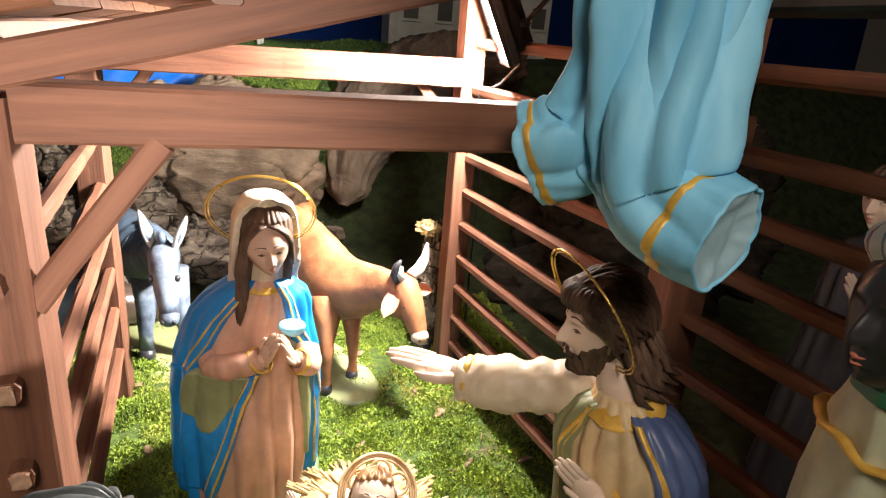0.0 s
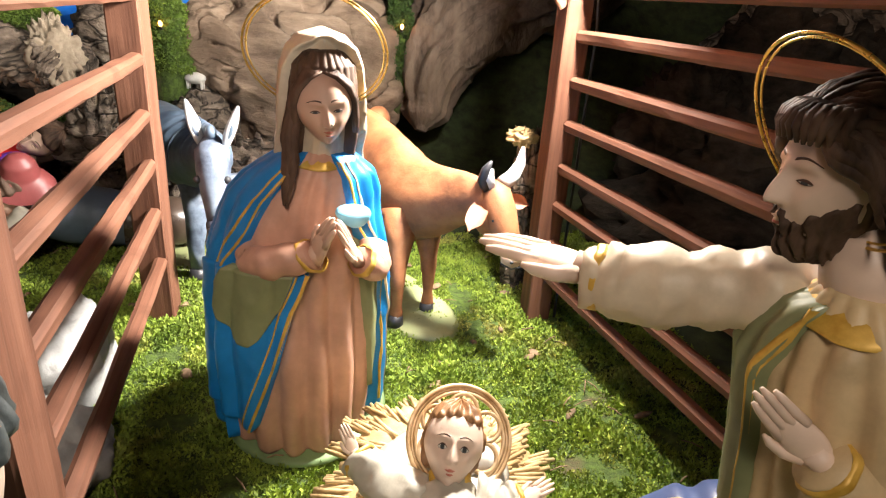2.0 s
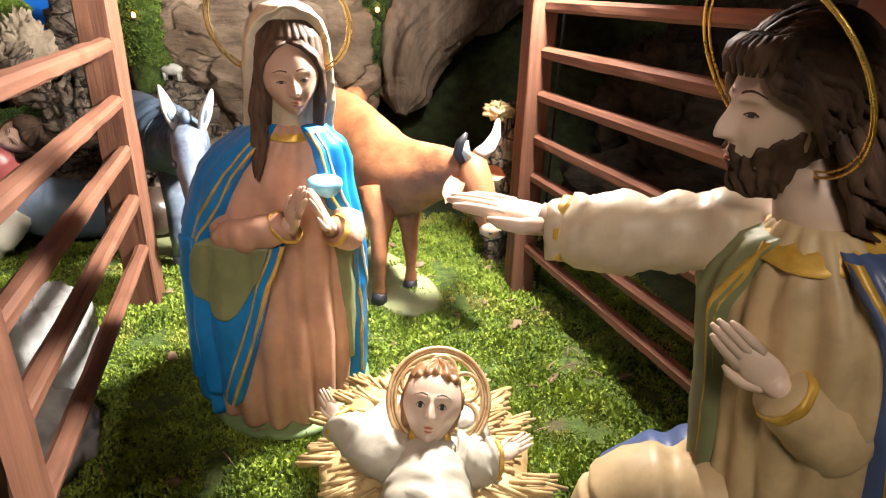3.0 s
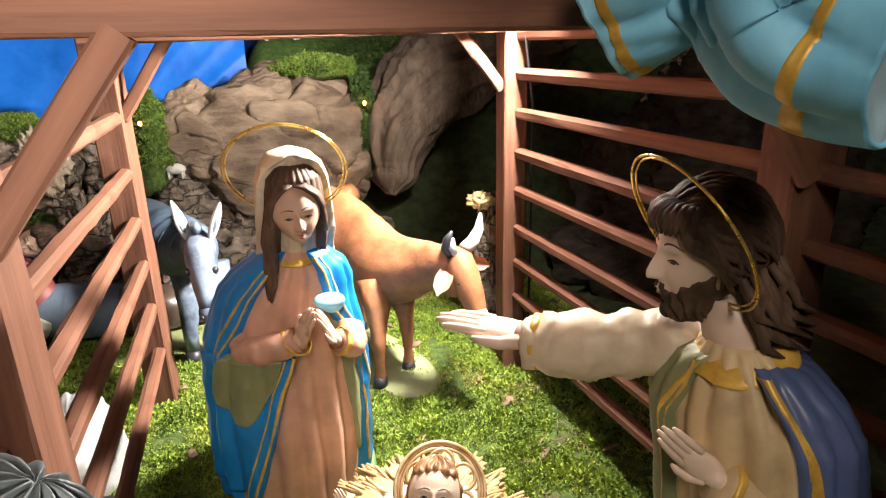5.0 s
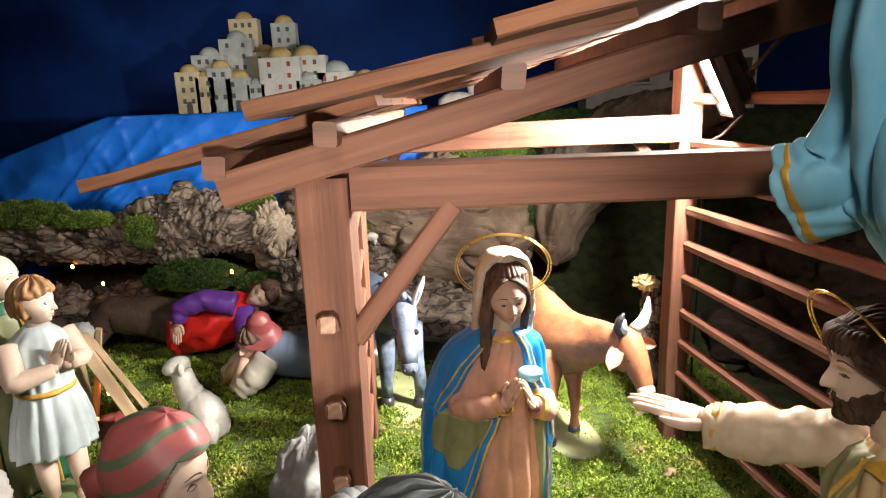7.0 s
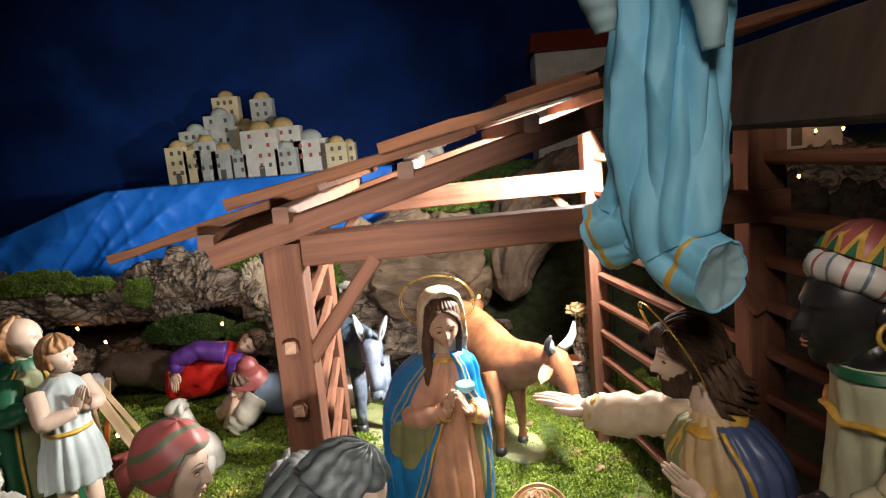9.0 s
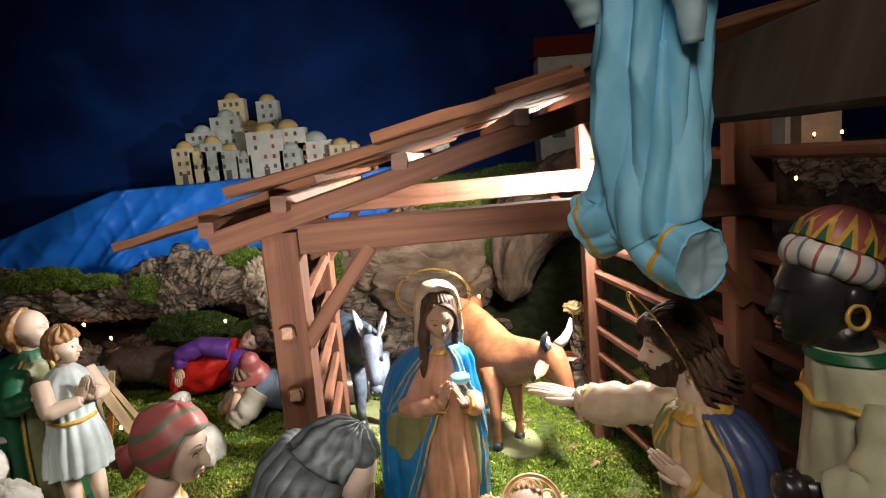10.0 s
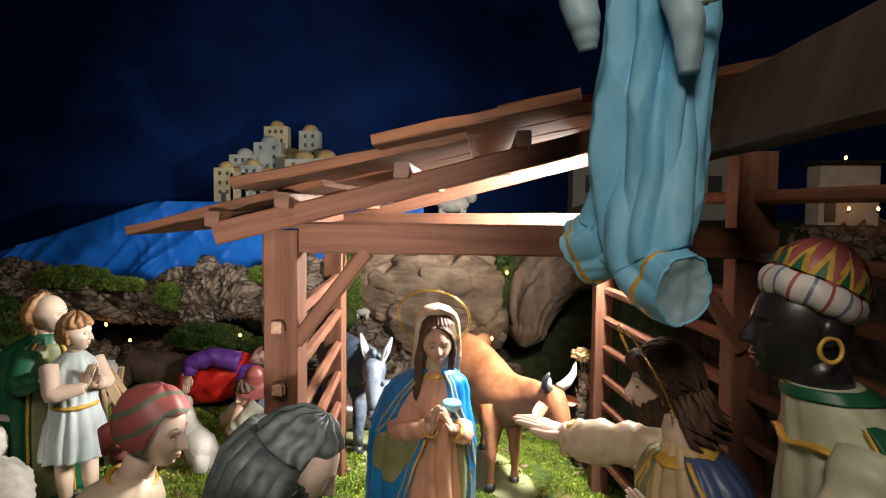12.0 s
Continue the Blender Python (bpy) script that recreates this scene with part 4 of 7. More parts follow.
def kneeling_man():
    bm = bmesh.new()
    yaw = -66
    X, Y = 0.030, 0.440
    B = Body([(0.0, X + 0.02, Y - 0.01, 0.066, 0.085), (0.08, X + 0.018, Y - 0.008, 0.064, 0.080), (0.16, X + 0.004, Y, 0.062, 0.062), (0.22, X - 0.006, Y + 0.002, 0.062, 0.054),
              (0.270, X - 0.014, Y + 0.006, 0.063, 0.048), (0.294, X - 0.018, Y + 0.008, 0.052, 0.041), (0.312, X - 0.022, Y + 0.008, 0.035, 0.031), (0.324, X - 0.025, Y + 0.009, 0.023, 0.023)],
             yaw, 0.055, 19, 3.0, [(0.0, 1.3), (0.2, 1.0), (0.30, 0.9), (0.34, 0.3)], 4.0)
    B.loft(bm, 0, 100, 64)
    # blue mantle over the back and near shoulder, olive facing with gold edges
    near = [(0.0, 46), (0.15, 50), (0.24, 50), (0.28, 46), (0.30, 40), (0.322, 34)]
    B.sheet(bm, 0.004, 0.318, near, 212, 0.009, 1, 60, 60)
    B.trim(bm, near, 0.01, 0.314, 0.0085, 0.0095, 2, 9)
    far = [(0.0, -30), (0.15, -30), (0.26, -28), (0.30, -18), (0.325, -10)]
    B.sheet(bm, 0.004, 0.316, -150, far, 0.010, 4, 60, 60)
    B.trim(bm, far, 0.01, 0.314, 0.0045, 0.0105, 2, -4)
    # bent knee under the robe
    sleeve(bm, [(0.03, 0.43, 0.11), (-0.02, 0.452, 0.112), (-0.066, 0.470, 0.108), (-0.078, 0.474, 0.085), (-0.072, 0.472, 0.0)], [0.05, 0.043, 0.034, 0.032, 0.036], 0, 4)
    sleeve(bm, [(0.04, 0.455, 0.10), (-0.01, 0.475, 0.102), (-0.048, 0.488, 0.09), (-0.050, 0.49, 0.0)], [0.052, 0.046, 0.040, 0.045], 1, 5)
    # stretched arm
    sleeve(bm, [(0.012, 0.476, 0.302), (-0.045, 0.512, 0.294), (-0.092, 0.541, 0.284), (-0.116, 0.557, 0.282)], [0.027, 0.0265, 0.0275, 0.0225], 3, 6, 28, 0.22)
    band(bm, (-0.108, 0.5525, 0.2828), (-0.83, 0.55, -0.06), 0.0236, 0.007, 2)
    hand(bm, (-0.108, 0.552, 0.286), (-0.184, 0.604, 0.295), (0.0, -0.12, 1), 5, spread=-0.15)
    # arm laid on the breast
    sleeve(bm, [(0.046, 0.420, 0.215), (0.030, 0.404, 0.192), (0.000, 0.403, 0.212), (-0.028, 0.411, 0.237)], [0.024, 0.024, 0.0215, 0.0165], 0, 7, 26, 0.2)
    band(bm, (-0.024, 0.410, 0.234), (-0.75, 0.25, 0.55), 0.0178, 0.007, 2)
    hand(bm, (-0.026, 0.411, 0.236), (-0.066, 0.428, 0.274), (-0.5, -0.8, 0.1), 5, spread=-0.2)
    # neck, collar, head
    tube(bm, [(X - 0.024, Y + 0.009, 0.305), (X - 0.034, Y + 0.022, 0.362)], [0.023, 0.020], 16, 5)
    band(bm, (X - 0.027, Y + 0.006, 0.3175), (-0.30, -0.16, 1), 0.0305, 0.0100, 2, -0.014)
    hm = Matrix.Translation((X - 0.047, Y + 0.026, 0.384)) @ turn(-95, 7)
    face(bm, hm, (0.0300, 0.0355, 0.043), 5, 7, 8, 6, 9, 10, 0.06)
    ball(bm, hm @ Matrix.Translation((0, 0.004, 0.004)) @ Matrix.Diagonal((0.0325, 0.0375, 0.0425, 1)), 6, 40, 30, lambda p: p * (0.86 if p.y < -0.30 and p.z < 0.62 else 0.93 if p.y < 0.2 and p.z < -0.1 else 1.03))
    # wavy locks combed from the parting back over the ears and down the nape
    rnd = random.Random(8)
    pole = Vector((0, -0.74, 0.68)).normalized()
    back = (Vector((0, 1, 0)) - pole * pole.y).normalized()
    side = pole.cross(back)
    n = 96
    for i in range(n):
        az = radians(-104 + 208 * i / (n - 1) + rnd.uniform(-2, 2))
        way = back * math.cos(az) + side * math.sin(az)
        reach = radians(152 - 66 * abs(math.sin(az)) ** 1.5 + rnd.uniform(-10, 8))
        P, R = [], []
        ph = rnd.uniform(0, 6)
        for k in range(13):
            v = k / 12
            b = radians(3 + 9 * (i % 3)) + reach * v
            d = pole * math.cos(b) + way * math.sin(b)
            d += Vector((0, 0.02 * v, -0.12 * v * v)) + pole.cross(way) * 0.075 * math.sin(v * 11 + i * 0.55 + 0.3 * ph)
            lift = 1.09 + 0.035 * (i % 2) + 0.045 * math.sin(v * math.pi) + 0.022 * math.sin(v * 10 + ph)
            P.append(hm @ Vector((d.x * 0.0315 * lift, 0.003 + d.y * 0.0365 * lift, 0.003 + d.z * 0.0425 * lift)))
            R.append(0.0031 * (0.5 + 0.8 * math.sin(math.pi * min(1, v * 0.92 + 0.1))))
        tube(bm, P, R, 7, 6)
    # short locks brushed over the brow
    for i in range(15):
        x = -0.84 + 1.68 * i / 14
        P = [hm @ Vector((0.0315 * (x * (0.75 + 0.25 * v) + 0.05 * math.sin(v * 5 + i)), -0.0365 * (0.60 + 0.42 * math.sin(v * 1.7)) * math.sqrt(1.12 - x * x), 0.0425 * (0.98 - 0.42 * v * v - 0.06 * abs(x)))) for v in (0, 0.25, 0.5, 0.75, 1)]
        tube(bm, P, [0.0024, 0.0036, 0.0038, 0.0032, 0.0010], 7, 6)
    for i in range(46):
        a = radians(84 + i * 4.2)
        p = hm @ Vector((0.0335 * math.sin(a), 0.006 - 0.038 * math.cos(a), -0.004 - 0.007 * (i % 3)))
        out = (p - hm.translation)
        out.z = 0
        out.normalize()
        q = p + out * 0.001 + Vector((0.014, -0.005, -0.030 - 0.005 * (i % 4)))
        e = q + Vector((0.010, -0.002, -0.005)) + out * 0.005
        w = 0.0028 * (1 if i % 2 else -1)
        tube(bm, [p, p.lerp(q, 0.33) + out * (0.002 + w), p.lerp(q, 0.66) - out * w, q + out * 0.002, e], [0.003, 0.0040, 0.0042, 0.0036, 0.0008], 7, 6)
    statue("kneeling_man_statue", bm, [TAN, NAVY, GOLD, CREAM, OLIVE, PALESKIN, HAIR, EYE, LIP, IRIS, EYEWHITE], (X, Y, 0), "painted plaster bearded man kneeling with one arm stretched out", creases=[(m, 0.0022, 40, 0.35) for m in (0, 1, 2, 4)] + [(3, 0.0040, 44, 1.0)])
    halo(None, (-0.042, 0.454, 0.403), (0.877, 0.02, 0.48), 0.060)


kneeling_man()


def hanging_angel():
    bm = bmesh.new()
    X, Y = -0.064, 0.388
    B = Body([(0.520, X - 0.010, Y - 0.006, 0.020, 0.018), (0.535, X - 0.008, Y - 0.006, 0.035, 0.028), (0.56, X - 0.002, Y, 0.043, 0.036), (0.60, X, Y, 0.050, 0.040), (0.65, X + 0.001, Y, 0.052, 0.042), (0.70, X + 0.003, Y, 0.051, 0.042), (0.755, X + 0.009, Y, 0.048, 0.041),
              (0.82, X + 0.010, Y, 0.048, 0.040), (0.88, X + 0.011, Y, 0.056, 0.040), (0.91, X + 0.012, Y, 0.043, 0.034), (0.925, X + 0.012, Y, 0.018, 0.018)],
             -8, 0.21, 9, 12.0, [(0.5, 0.4), (0.56, 0.8), (0.66, 1.0), (0.9, 0.8)], 3.4)
    B.loft(bm, 0, 200, 110)
    # the hem blown to both sides, open at its ends
    draped(bm, [(-0.078, 0.395, 0.690), (-0.084, 0.402, 0.610), (-0.094, 0.410, 0.563), (-0.108, 0.417, 0.548), (-0.120, 0.430, 0.541)], [0.022, 0.031, 0.033, 0.036, 0.038], 0, 1, 0, 1.0, (0.2, 1, 0), 0.15, 6, 0.84, 0.82)
    draped(bm, [(-0.056, 0.384, 0.720), (-0.060, 0.380, 0.620), (-0.068, 0.368, 0.556), (-0.063, 0.362, 0.532), (-0.054, 0.342, 0.519), (-0.045, 0.318, 0.514)], [0.032, 0.042, 0.043, 0.040, 0.037, 0.0350], 0, 1, 2, 4.0, (1, 0.45, 0), 0.15, 6, 0.76, 0.90)
    # pale sleeve ends and arms
    for sx, zz, xx in ((-1, 0.735, -0.140), (1, 0.713, -0.049)):
        sleeve(bm, [(X + sx * 0.055, Y - 0.005, 0.89), (xx - 0.012, 0.335, 0.81), (xx, 0.325, 0.76), (xx + 0.004, 0.328, zz)], [0.020, 0.017, 0.016, 0.009], 2, 3)
    hand(bm, (-0.150, 0.322, 0.79), (-0.180, 0.29, 0.80), (0, -0.3, 1), 3)
    hand(bm, (-0.040, 0.320, 0.775), (-0.012, 0.30, 0.775), (0, -0.3, 1), 3)
    tube(bm, [(X + 0.012, Y, 0.91), (X + 0.012, Y - 0.004, 0.95)], [0.017, 0.016], 14, 3)
    hm = Matrix.Translation((X + 0.012, Y - 0.008, 0.975)) @ turn(0, 15)
    face(bm, hm, (0.028, 0.032, 0.038), 3)
    hair(bm, hm, (0.029, 0.033, 0.038), 4, 0.3, -0.6)
    # wire to the ceiling
    tube(bm, [(X, Y + 0.035, 0.86), (X, Y + 0.03, 3.21)], 0.0008, 6, 5)
    statue("hanging_angel_statue", bm, [SKYBLUE, GOLD, PALEBLUE, PALESKIN, FAIRHAIR, IRON], (X, Y, 0.51), "painted plaster angel in a sky-blue robe hung on a wire", creases=[(m, 0.0042, 26, 0.35) for m in (0, 1, 2)])


hanging_angel()


def dark_king():
    bm = bmesh.new()
    X, Y = 0.066, 0.245
    B = Body([(0.0, X + 0.01, Y, 0.085, 0.075), (0.15, X + 0.01, Y, 0.08, 0.070), (0.30, X + 0.012, Y, 0.068, 0.060), (0.36, X + 0.008, Y, 0.062, 0.054), (0.41, X, Y, 0.053, 0.047), (0.437, X - 0.012, Y, 0.039, 0.038), (0.452, X - 0.022, Y, 0.026, 0.027)],
             -70, 0.05, 10, 21.0, [(0, 1.2), (0.3, 1.0), (0.45, 0.2)])
    B.loft(bm, 0, 90, 60)
    B.sheet(bm, 0.02, 0.435, 60, 100, 0.006, 1, 24, 40)
    B.sheet(bm, 0.442, 0.452, -178, 178, 0.003, 1, 60, 10)
    for e in (58, 102):
        B.trim(bm, e, 0.02, 0.43, 0.0035, 0.0072, 2)
    for zz in (0.405,):
        grid(bm, lambda u, v: B.at(zz + 0.010 * math.sin(u * 44) * 0.25 + 0.004 * v, 2 * math.pi * u, 0.0065 if 0.15 < v < 0.85 else 0.0), 60, 5, 2, True)
    tube(bm, [(X - 0.020, Y, 0.44), (X - 0.034, Y, 0.475)], [0.023, 0.021], 16, 3)
    hm = Matrix.Translation((X - 0.042, Y, 0.497)) @ turn(-92, 4)
    face(bm, hm, (0.031, 0.037, 0.044), 3, None, 8)
    # ear and ring
    ball(bm, hm @ Matrix.Translation((0.031, 0.006, 0.0)) @ Matrix.Diagonal((0.005, 0.008, 0.011, 1)), 3, 12, 8)
    ring(bm, hm @ Vector((0.036, 0.004, -0.012)), (0.15, -1, 0.1), 0.0090, 0.0019, 2)
    # turban roll with stripes, zigzag crown and red cap
    tm = Matrix.Translation((X - 0.036, Y, 0.522)) @ Matrix.Rotation(radians(24), 4, "Y")
    seg = 90
    def roll(u, v):
        a, b = 2 * math.pi * u, 2 * math.pi * v
        r = 0.0122 * (1 + 0.06 * math.sin(a * 9 + b * 2))
        return tm @ Vector(((0.0285 + r * math.cos(b)) * math.cos(a), (0.027 + r * math.cos(b)) * math.sin(a), r * 1.05 * math.sin(b)))
    vs = [[bm.verts.new(roll(i / seg, j / 16)) for j in range(16)] for i in range(seg)]
    for i in range(seg):
        for j in range(16):
            q = bm.faces.new((vs[i][j], vs[(i + 1) % seg][j], vs[(i + 1) % seg][(j + 1) % 16], vs[i][(j + 1) % 16]))
            q.material_index = 4 if i % 5 else (5 if (i // 5) % 2 else 6)
    ball(bm, tm @ Matrix.Translation((0, 0, 0.012)) @ Matrix.Diagonal((0.0355, 0.0335, 0.034, 1)), 5, 32, 20, lambda p: p * (1 + 0.03 * math.sin(math.atan2(p.x, p.y) * 10)))
    for i in range(14):
        a0, a1 = 2 * math.pi * i / 14, 2 * math.pi * (i + 1) / 14
        for k, (h, lift, mt, wd) in enumerate(((0.033, 0.0016, 2, 0.0), (0.017, 0.0028, 1, 0.28))):
            am = (a0 + a1) / 2
            b0, b1 = a0 + (a1 - a0) * wd, a1 - (a1 - a0) * wd
            def on(a, z):
                s = math.sqrt(max(0.0, 1 - (z / 0.034) ** 2))
                return tm @ Vector(((0.0355 * s + lift) * math.cos(a), (0.0335 * s + lift) * math.sin(a), 0.012 + z))
            pts = [on(b0, 0.0), on(b1, 0.0), on((am + b1) / 2, h * 0.42), on(am, h * 0.86), on((am + b0) / 2, h * 0.42)]
            bm.faces.new([bm.verts.new(p) for p in pts]).material_index = mt
    # dark hand before the breast
    sleeve(bm, [(X - 0.01, Y - 0.05, 0.41), (X - 0.035, Y - 0.066, 0.36), (X - 0.062, Y - 0.045, 0.345)], [0.026, 0.028, 0.02], 0, 9)
    hand(bm, (X - 0.058, Y - 0.046, 0.345), (X - 0.098, Y - 0.03, 0.352), (0, -1, 0.3), 3)
    ball(bm, Matrix.Translation((X - 0.084, Y - 0.03, 0.345)) @ Matrix.Diagonal((0.017, 0.015, 0.015, 1)), 3, 18, 12, lambda p: p * (1 + 0.12 * math.sin(p.x * 9)))
    statue("king_statue", bm, [PALEROBE, GREEN, GOLD, BLACKSKIN, STRIPEWHITE, SCARF, BLUEGREY, DARK, LIP], (X, Y, 0), "painted plaster king with striped turban and gold earring", creases=[(m, 0.0030, 30, 0.4) for m in (0, 1, 2)])


dark_king()


def kneeling_shepherdess():
    bm = bmesh.new()
    X, Y = -0.690, 0.425
    B = Body([(0.0, X, Y, 0.09, 0.085), (0.10, X, Y, 0.085, 0.08), (0.18, X + 0.008, Y, 0.074, 0.066), (0.225, X + 0.020, Y, 0.064, 0.055), (0.25, X + 0.032, Y, 0.046, 0.042), (0.268, X + 0.042, Y + 0.004, 0.022, 0.022)], 80, 0.05, 12, 31, [(0, 1.2), (0.2, 0.8), (0.27, 0.2)])
    B.loft(bm, 0, 80, 44)
    B.sheet(bm, 0.02, 0.245, 70, 290, 0.006, 4, 44, 30)
    ring(bm, (X + 0.044, Y + 0.004, 0.263), (0.3, -0.1, 1), 0.026, 0.003, 3)
    tube(bm, [(X + 0.042, Y + 0.004, 0.25), (X + 0.06, Y + 0.008, 0.30)], [0.021, 0.018], 14, 1)
    hm = Matrix.Translation((X + 0.070, Y + 0.010, 0.321)) @ turn(84, 16)
    face(bm, hm, (0.031, 0.036, 0.044), 1, 5, 6)
    seg = 150

    def sc(p):
        a = math.atan2(p.x, p.y)
        k = 1.13 + 0.02 * math.sin(a * 5 + p.z * 4)
        if p.y < -0.52 - 0.25 * (p.z - 0.2) and p.z < 0.52:
            k = 0.86
        if p.z < -0.55:
            k = 0.86
        q = p * k
        q.y += 0.10 * smoothstep((p.y) / 1.0)
        return q
    n0 = len(bm.faces)
    ball(bm, hm @ Matrix.Translation((0, 0.004, 0.006)) @ Matrix.Diagonal((0.034, 0.040, 0.043, 1)), 2, seg, 110, sc)
    inv = hm.inverted()
    bm.faces.ensure_lookup_table()
    for f in bm.faces[n0:]:
        c = inv @ f.calc_center_median()
        w = (c.z * 0.75 + c.y * 0.62 + 0.02 + 0.004 * math.sin(c.x * 90)) % 0.0235
        if w < 0.0058:
            f.material_index = 7
    tube(bm, [hm @ Vector((0, 0.040, -0.012)), hm @ Vector((0.0, 0.056, -0.028)), hm @ Vector((0.0, 0.056, -0.055))], [0.014, 0.015, 0.004], 12, 2)
    sleeve(bm, [(X + 0.03, Y - 0.05, 0.225), (X + 0.05, Y - 0.06, 0.17), (X + 0.10, Y - 0.03, 0.17)], [0.026, 0.026, 0.018], 0, 3)
    hand(bm, (X + 0.095, Y - 0.03, 0.17), (X + 0.14, Y - 0.01, 0.18), (0, -1, 0.2), 1)
    statue("kneeling_shepherdess_statue", bm, [CREAM, PALESKIN, SCARF, GOLD, DARKROBE, EYE, LIP, SCARFGREEN], (X, Y, 0), "painted plaster kneeling woman in a red green-striped headscarf")


kneeling_shepherdess()


def grey_haired_man():
    bm = bmesh.new()
    X, Y = -0.448, 0.285
    B = Body([(0.0, X, Y, 0.085, 0.08), (0.12, X, Y, 0.08, 0.075), (0.22, X, Y, 0.075, 0.064), (0.265, X + 0.005, Y, 0.064, 0.054), (0.29, X + 0.015, Y, 0.042, 0.04), (0.305, X + 0.022, Y, 0.022, 0.022)], 70, 0.05, 12, 41, [(0, 1.2), (0.2, 0.9), (0.3, 0.2)])
    B.loft(bm, 0, 70, 40)
    B.trim(bm, 25, 0.02, 0.27, 0.006, 0.002, 3)
    tube(bm, [(X + 0.022, Y, 0.285), (X + 0.035, Y + 0.004, 0.335)], [0.022, 0.019], 14, 1)
    hm = Matrix.Translation((X + 0.048, Y + 0.006, 0.350)) @ turn(104, 38)
    face(bm, hm, (0.031, 0.036, 0.043), 1, None, 4, 2)
    hair(bm, hm @ Matrix.Translation((0, 0.006, 0.003)), (0.0335, 0.039, 0.042), 2, 0.46, -0.8, 1.12, 0.05, 0.66, 4.0)
    for i in range(12):
        a = radians(-95 + i * 17)
        p = hm @ Vector((0.037 * math.sin(a), 0.014 + 0.036 * math.cos(a), 0.004 + 0.012 * noise.noise(Vector((i, 1, 2)))))
        o = (p - Vector((X + 0.05, Y, p.z))).normalized()
        q = p + o * 0.016 + Vector((-0.022, 0, -0.052))
        tube(bm, [p, p.lerp(q, 0.4) + o * 0.006, q, q + Vector((-0.008, 0, -0.018)) + o * 0.004], [0.012, 0.0135, 0.010, 0.003], 10, 2)
    sleeve(bm, [(X + 0.02, Y - 0.05, 0.25), (X + 0.03, Y - 0.062, 0.19), (X + 0.09, Y - 0.03, 0.18)], [0.026, 0.026, 0.018], 0, 3)
    hand(bm, (X + 0.085, Y - 0.03, 0.18), (X + 0.13, Y - 0.01, 0.19), (0, -1, 0.2), 1)
    statue("grey_haired_man_statue", bm, [DARKROBE, PALESKIN, GREYHAIR, GOLD, LIP], (X, Y, 0), "painted plaster kneeling old man with long grey hair")


grey_haired_man()


def boy_statue():
    bm = bmesh.new()
    X, Y = -1.015, 0.845
    B = Body([(0.105, X, Y, 0.058, 0.050), (0.15, X + 0.001, Y, 0.053, 0.045), (0.20, X + 0.002, Y, 0.042, 0.036), (0.215, X + 0.002, Y, 0.040, 0.034), (0.25, X + 0.002, Y, 0.046, 0.037), (0.282, X + 0.003, Y, 0.043, 0.033), (0.300, X + 0.005, Y, 0.026, 0.024), (0.308, X + 0.006, Y, 0.016, 0.016)],
             45, 0.07, 14, 51, [(0.1, 1.5), (0.19, 1.0), (0.24, 0.6), (0.3, 0.2)])
    B.loft(bm, 0, 84, 48)
    ring(bm, (X + 0.002, Y, 0.207), (0, 0, 1), 0.0385, 0.0042, 2)
    ring(bm, (X + 0.006, Y, 0.303), (0.1, -0.1, 1), 0.018, 0.003, 2)
    for sx, dx in ((-1, -0.020), (1, 0.024)):
        p = Vector((X + dx * 0.7, Y + dx * 0.7, 0.12))
        tube(bm, [p, p + Vector((0.002, 0, -0.06)), p + Vector((0.004, 0, -0.098))], [0.017, 0.015, 0.011], 14, 1)
        ball(bm, Matrix.Translation(p + Vector((0.014, -0.014, -0.106))) @ turn(45) @ Matrix.Diagonal((0.012, 0.026, 0.010, 1)), 1, 16, 10)
    tube(bm, [(X + 0.006, Y, 0.30), (X + 0.008, Y - 0.002, 0.325)], [0.014, 0.013], 12, 1)
    hm = Matrix.Translation((X + 0.012, Y - 0.006, 0.346)) @ turn(90, 6)
    face(bm, hm, (0.025, 0.029, 0.034), 1, 4, 5, None, 7, 8, 0.7)
    hair(bm, hm, (0.0262, 0.0305, 0.035), 3, 0.36, -0.5, 1.12, 0.08, 0.52, 6.0)
    palms = Vector((X + 0.056, Y - 0.022, 0.262))
    sleeve(bm, [(X - 0.018, Y - 0.038, 0.285), (X + 0.006, Y - 0.066, 0.242), (X + 0.046, Y - 0.034, 0.248)], [0.017, 0.0155, 0.011], 1, 2, 16, 0.05)
    sleeve(bm, [(X + 0.022, Y + 0.036, 0.285), (X + 0.050, Y + 0.026, 0.245), (X + 0.056, Y - 0.008, 0.25)], [0.017, 0.0155, 0.011], 1, 3, 16, 0.05)
    hand(bm, palms + Vector((-0.012, -0.010, -0.014)), palms + Vector((0.006, -0.006, 0.032)), (0, -1, 0), 1, spread=-0.15)
    hand(bm, palms + Vector((-0.004, 0.008, -0.014)), palms + Vector((0.008, -0.002, 0.032)), (0, 1, 0), 1, spread=-0.15)
    ball(bm, Matrix.Translation((X + 0.01, Y - 0.012, 0.003)) @ Matrix.Diagonal((0.085, 0.075, 0.014, 1)), 6, 32, 8)
    statue("boy_statue", bm, [LIGHTBLUE, PALESKIN, GOLD, FAIRHAIR, EYE, LIP, BASEGREEN, IRIS, EYEWHITE], (X, Y, 0), "painted plaster boy in a pale blue belted tunic", creases=[(m, 0.0026, 34, 0.4) for m in (0, 2)])


boy_statue()


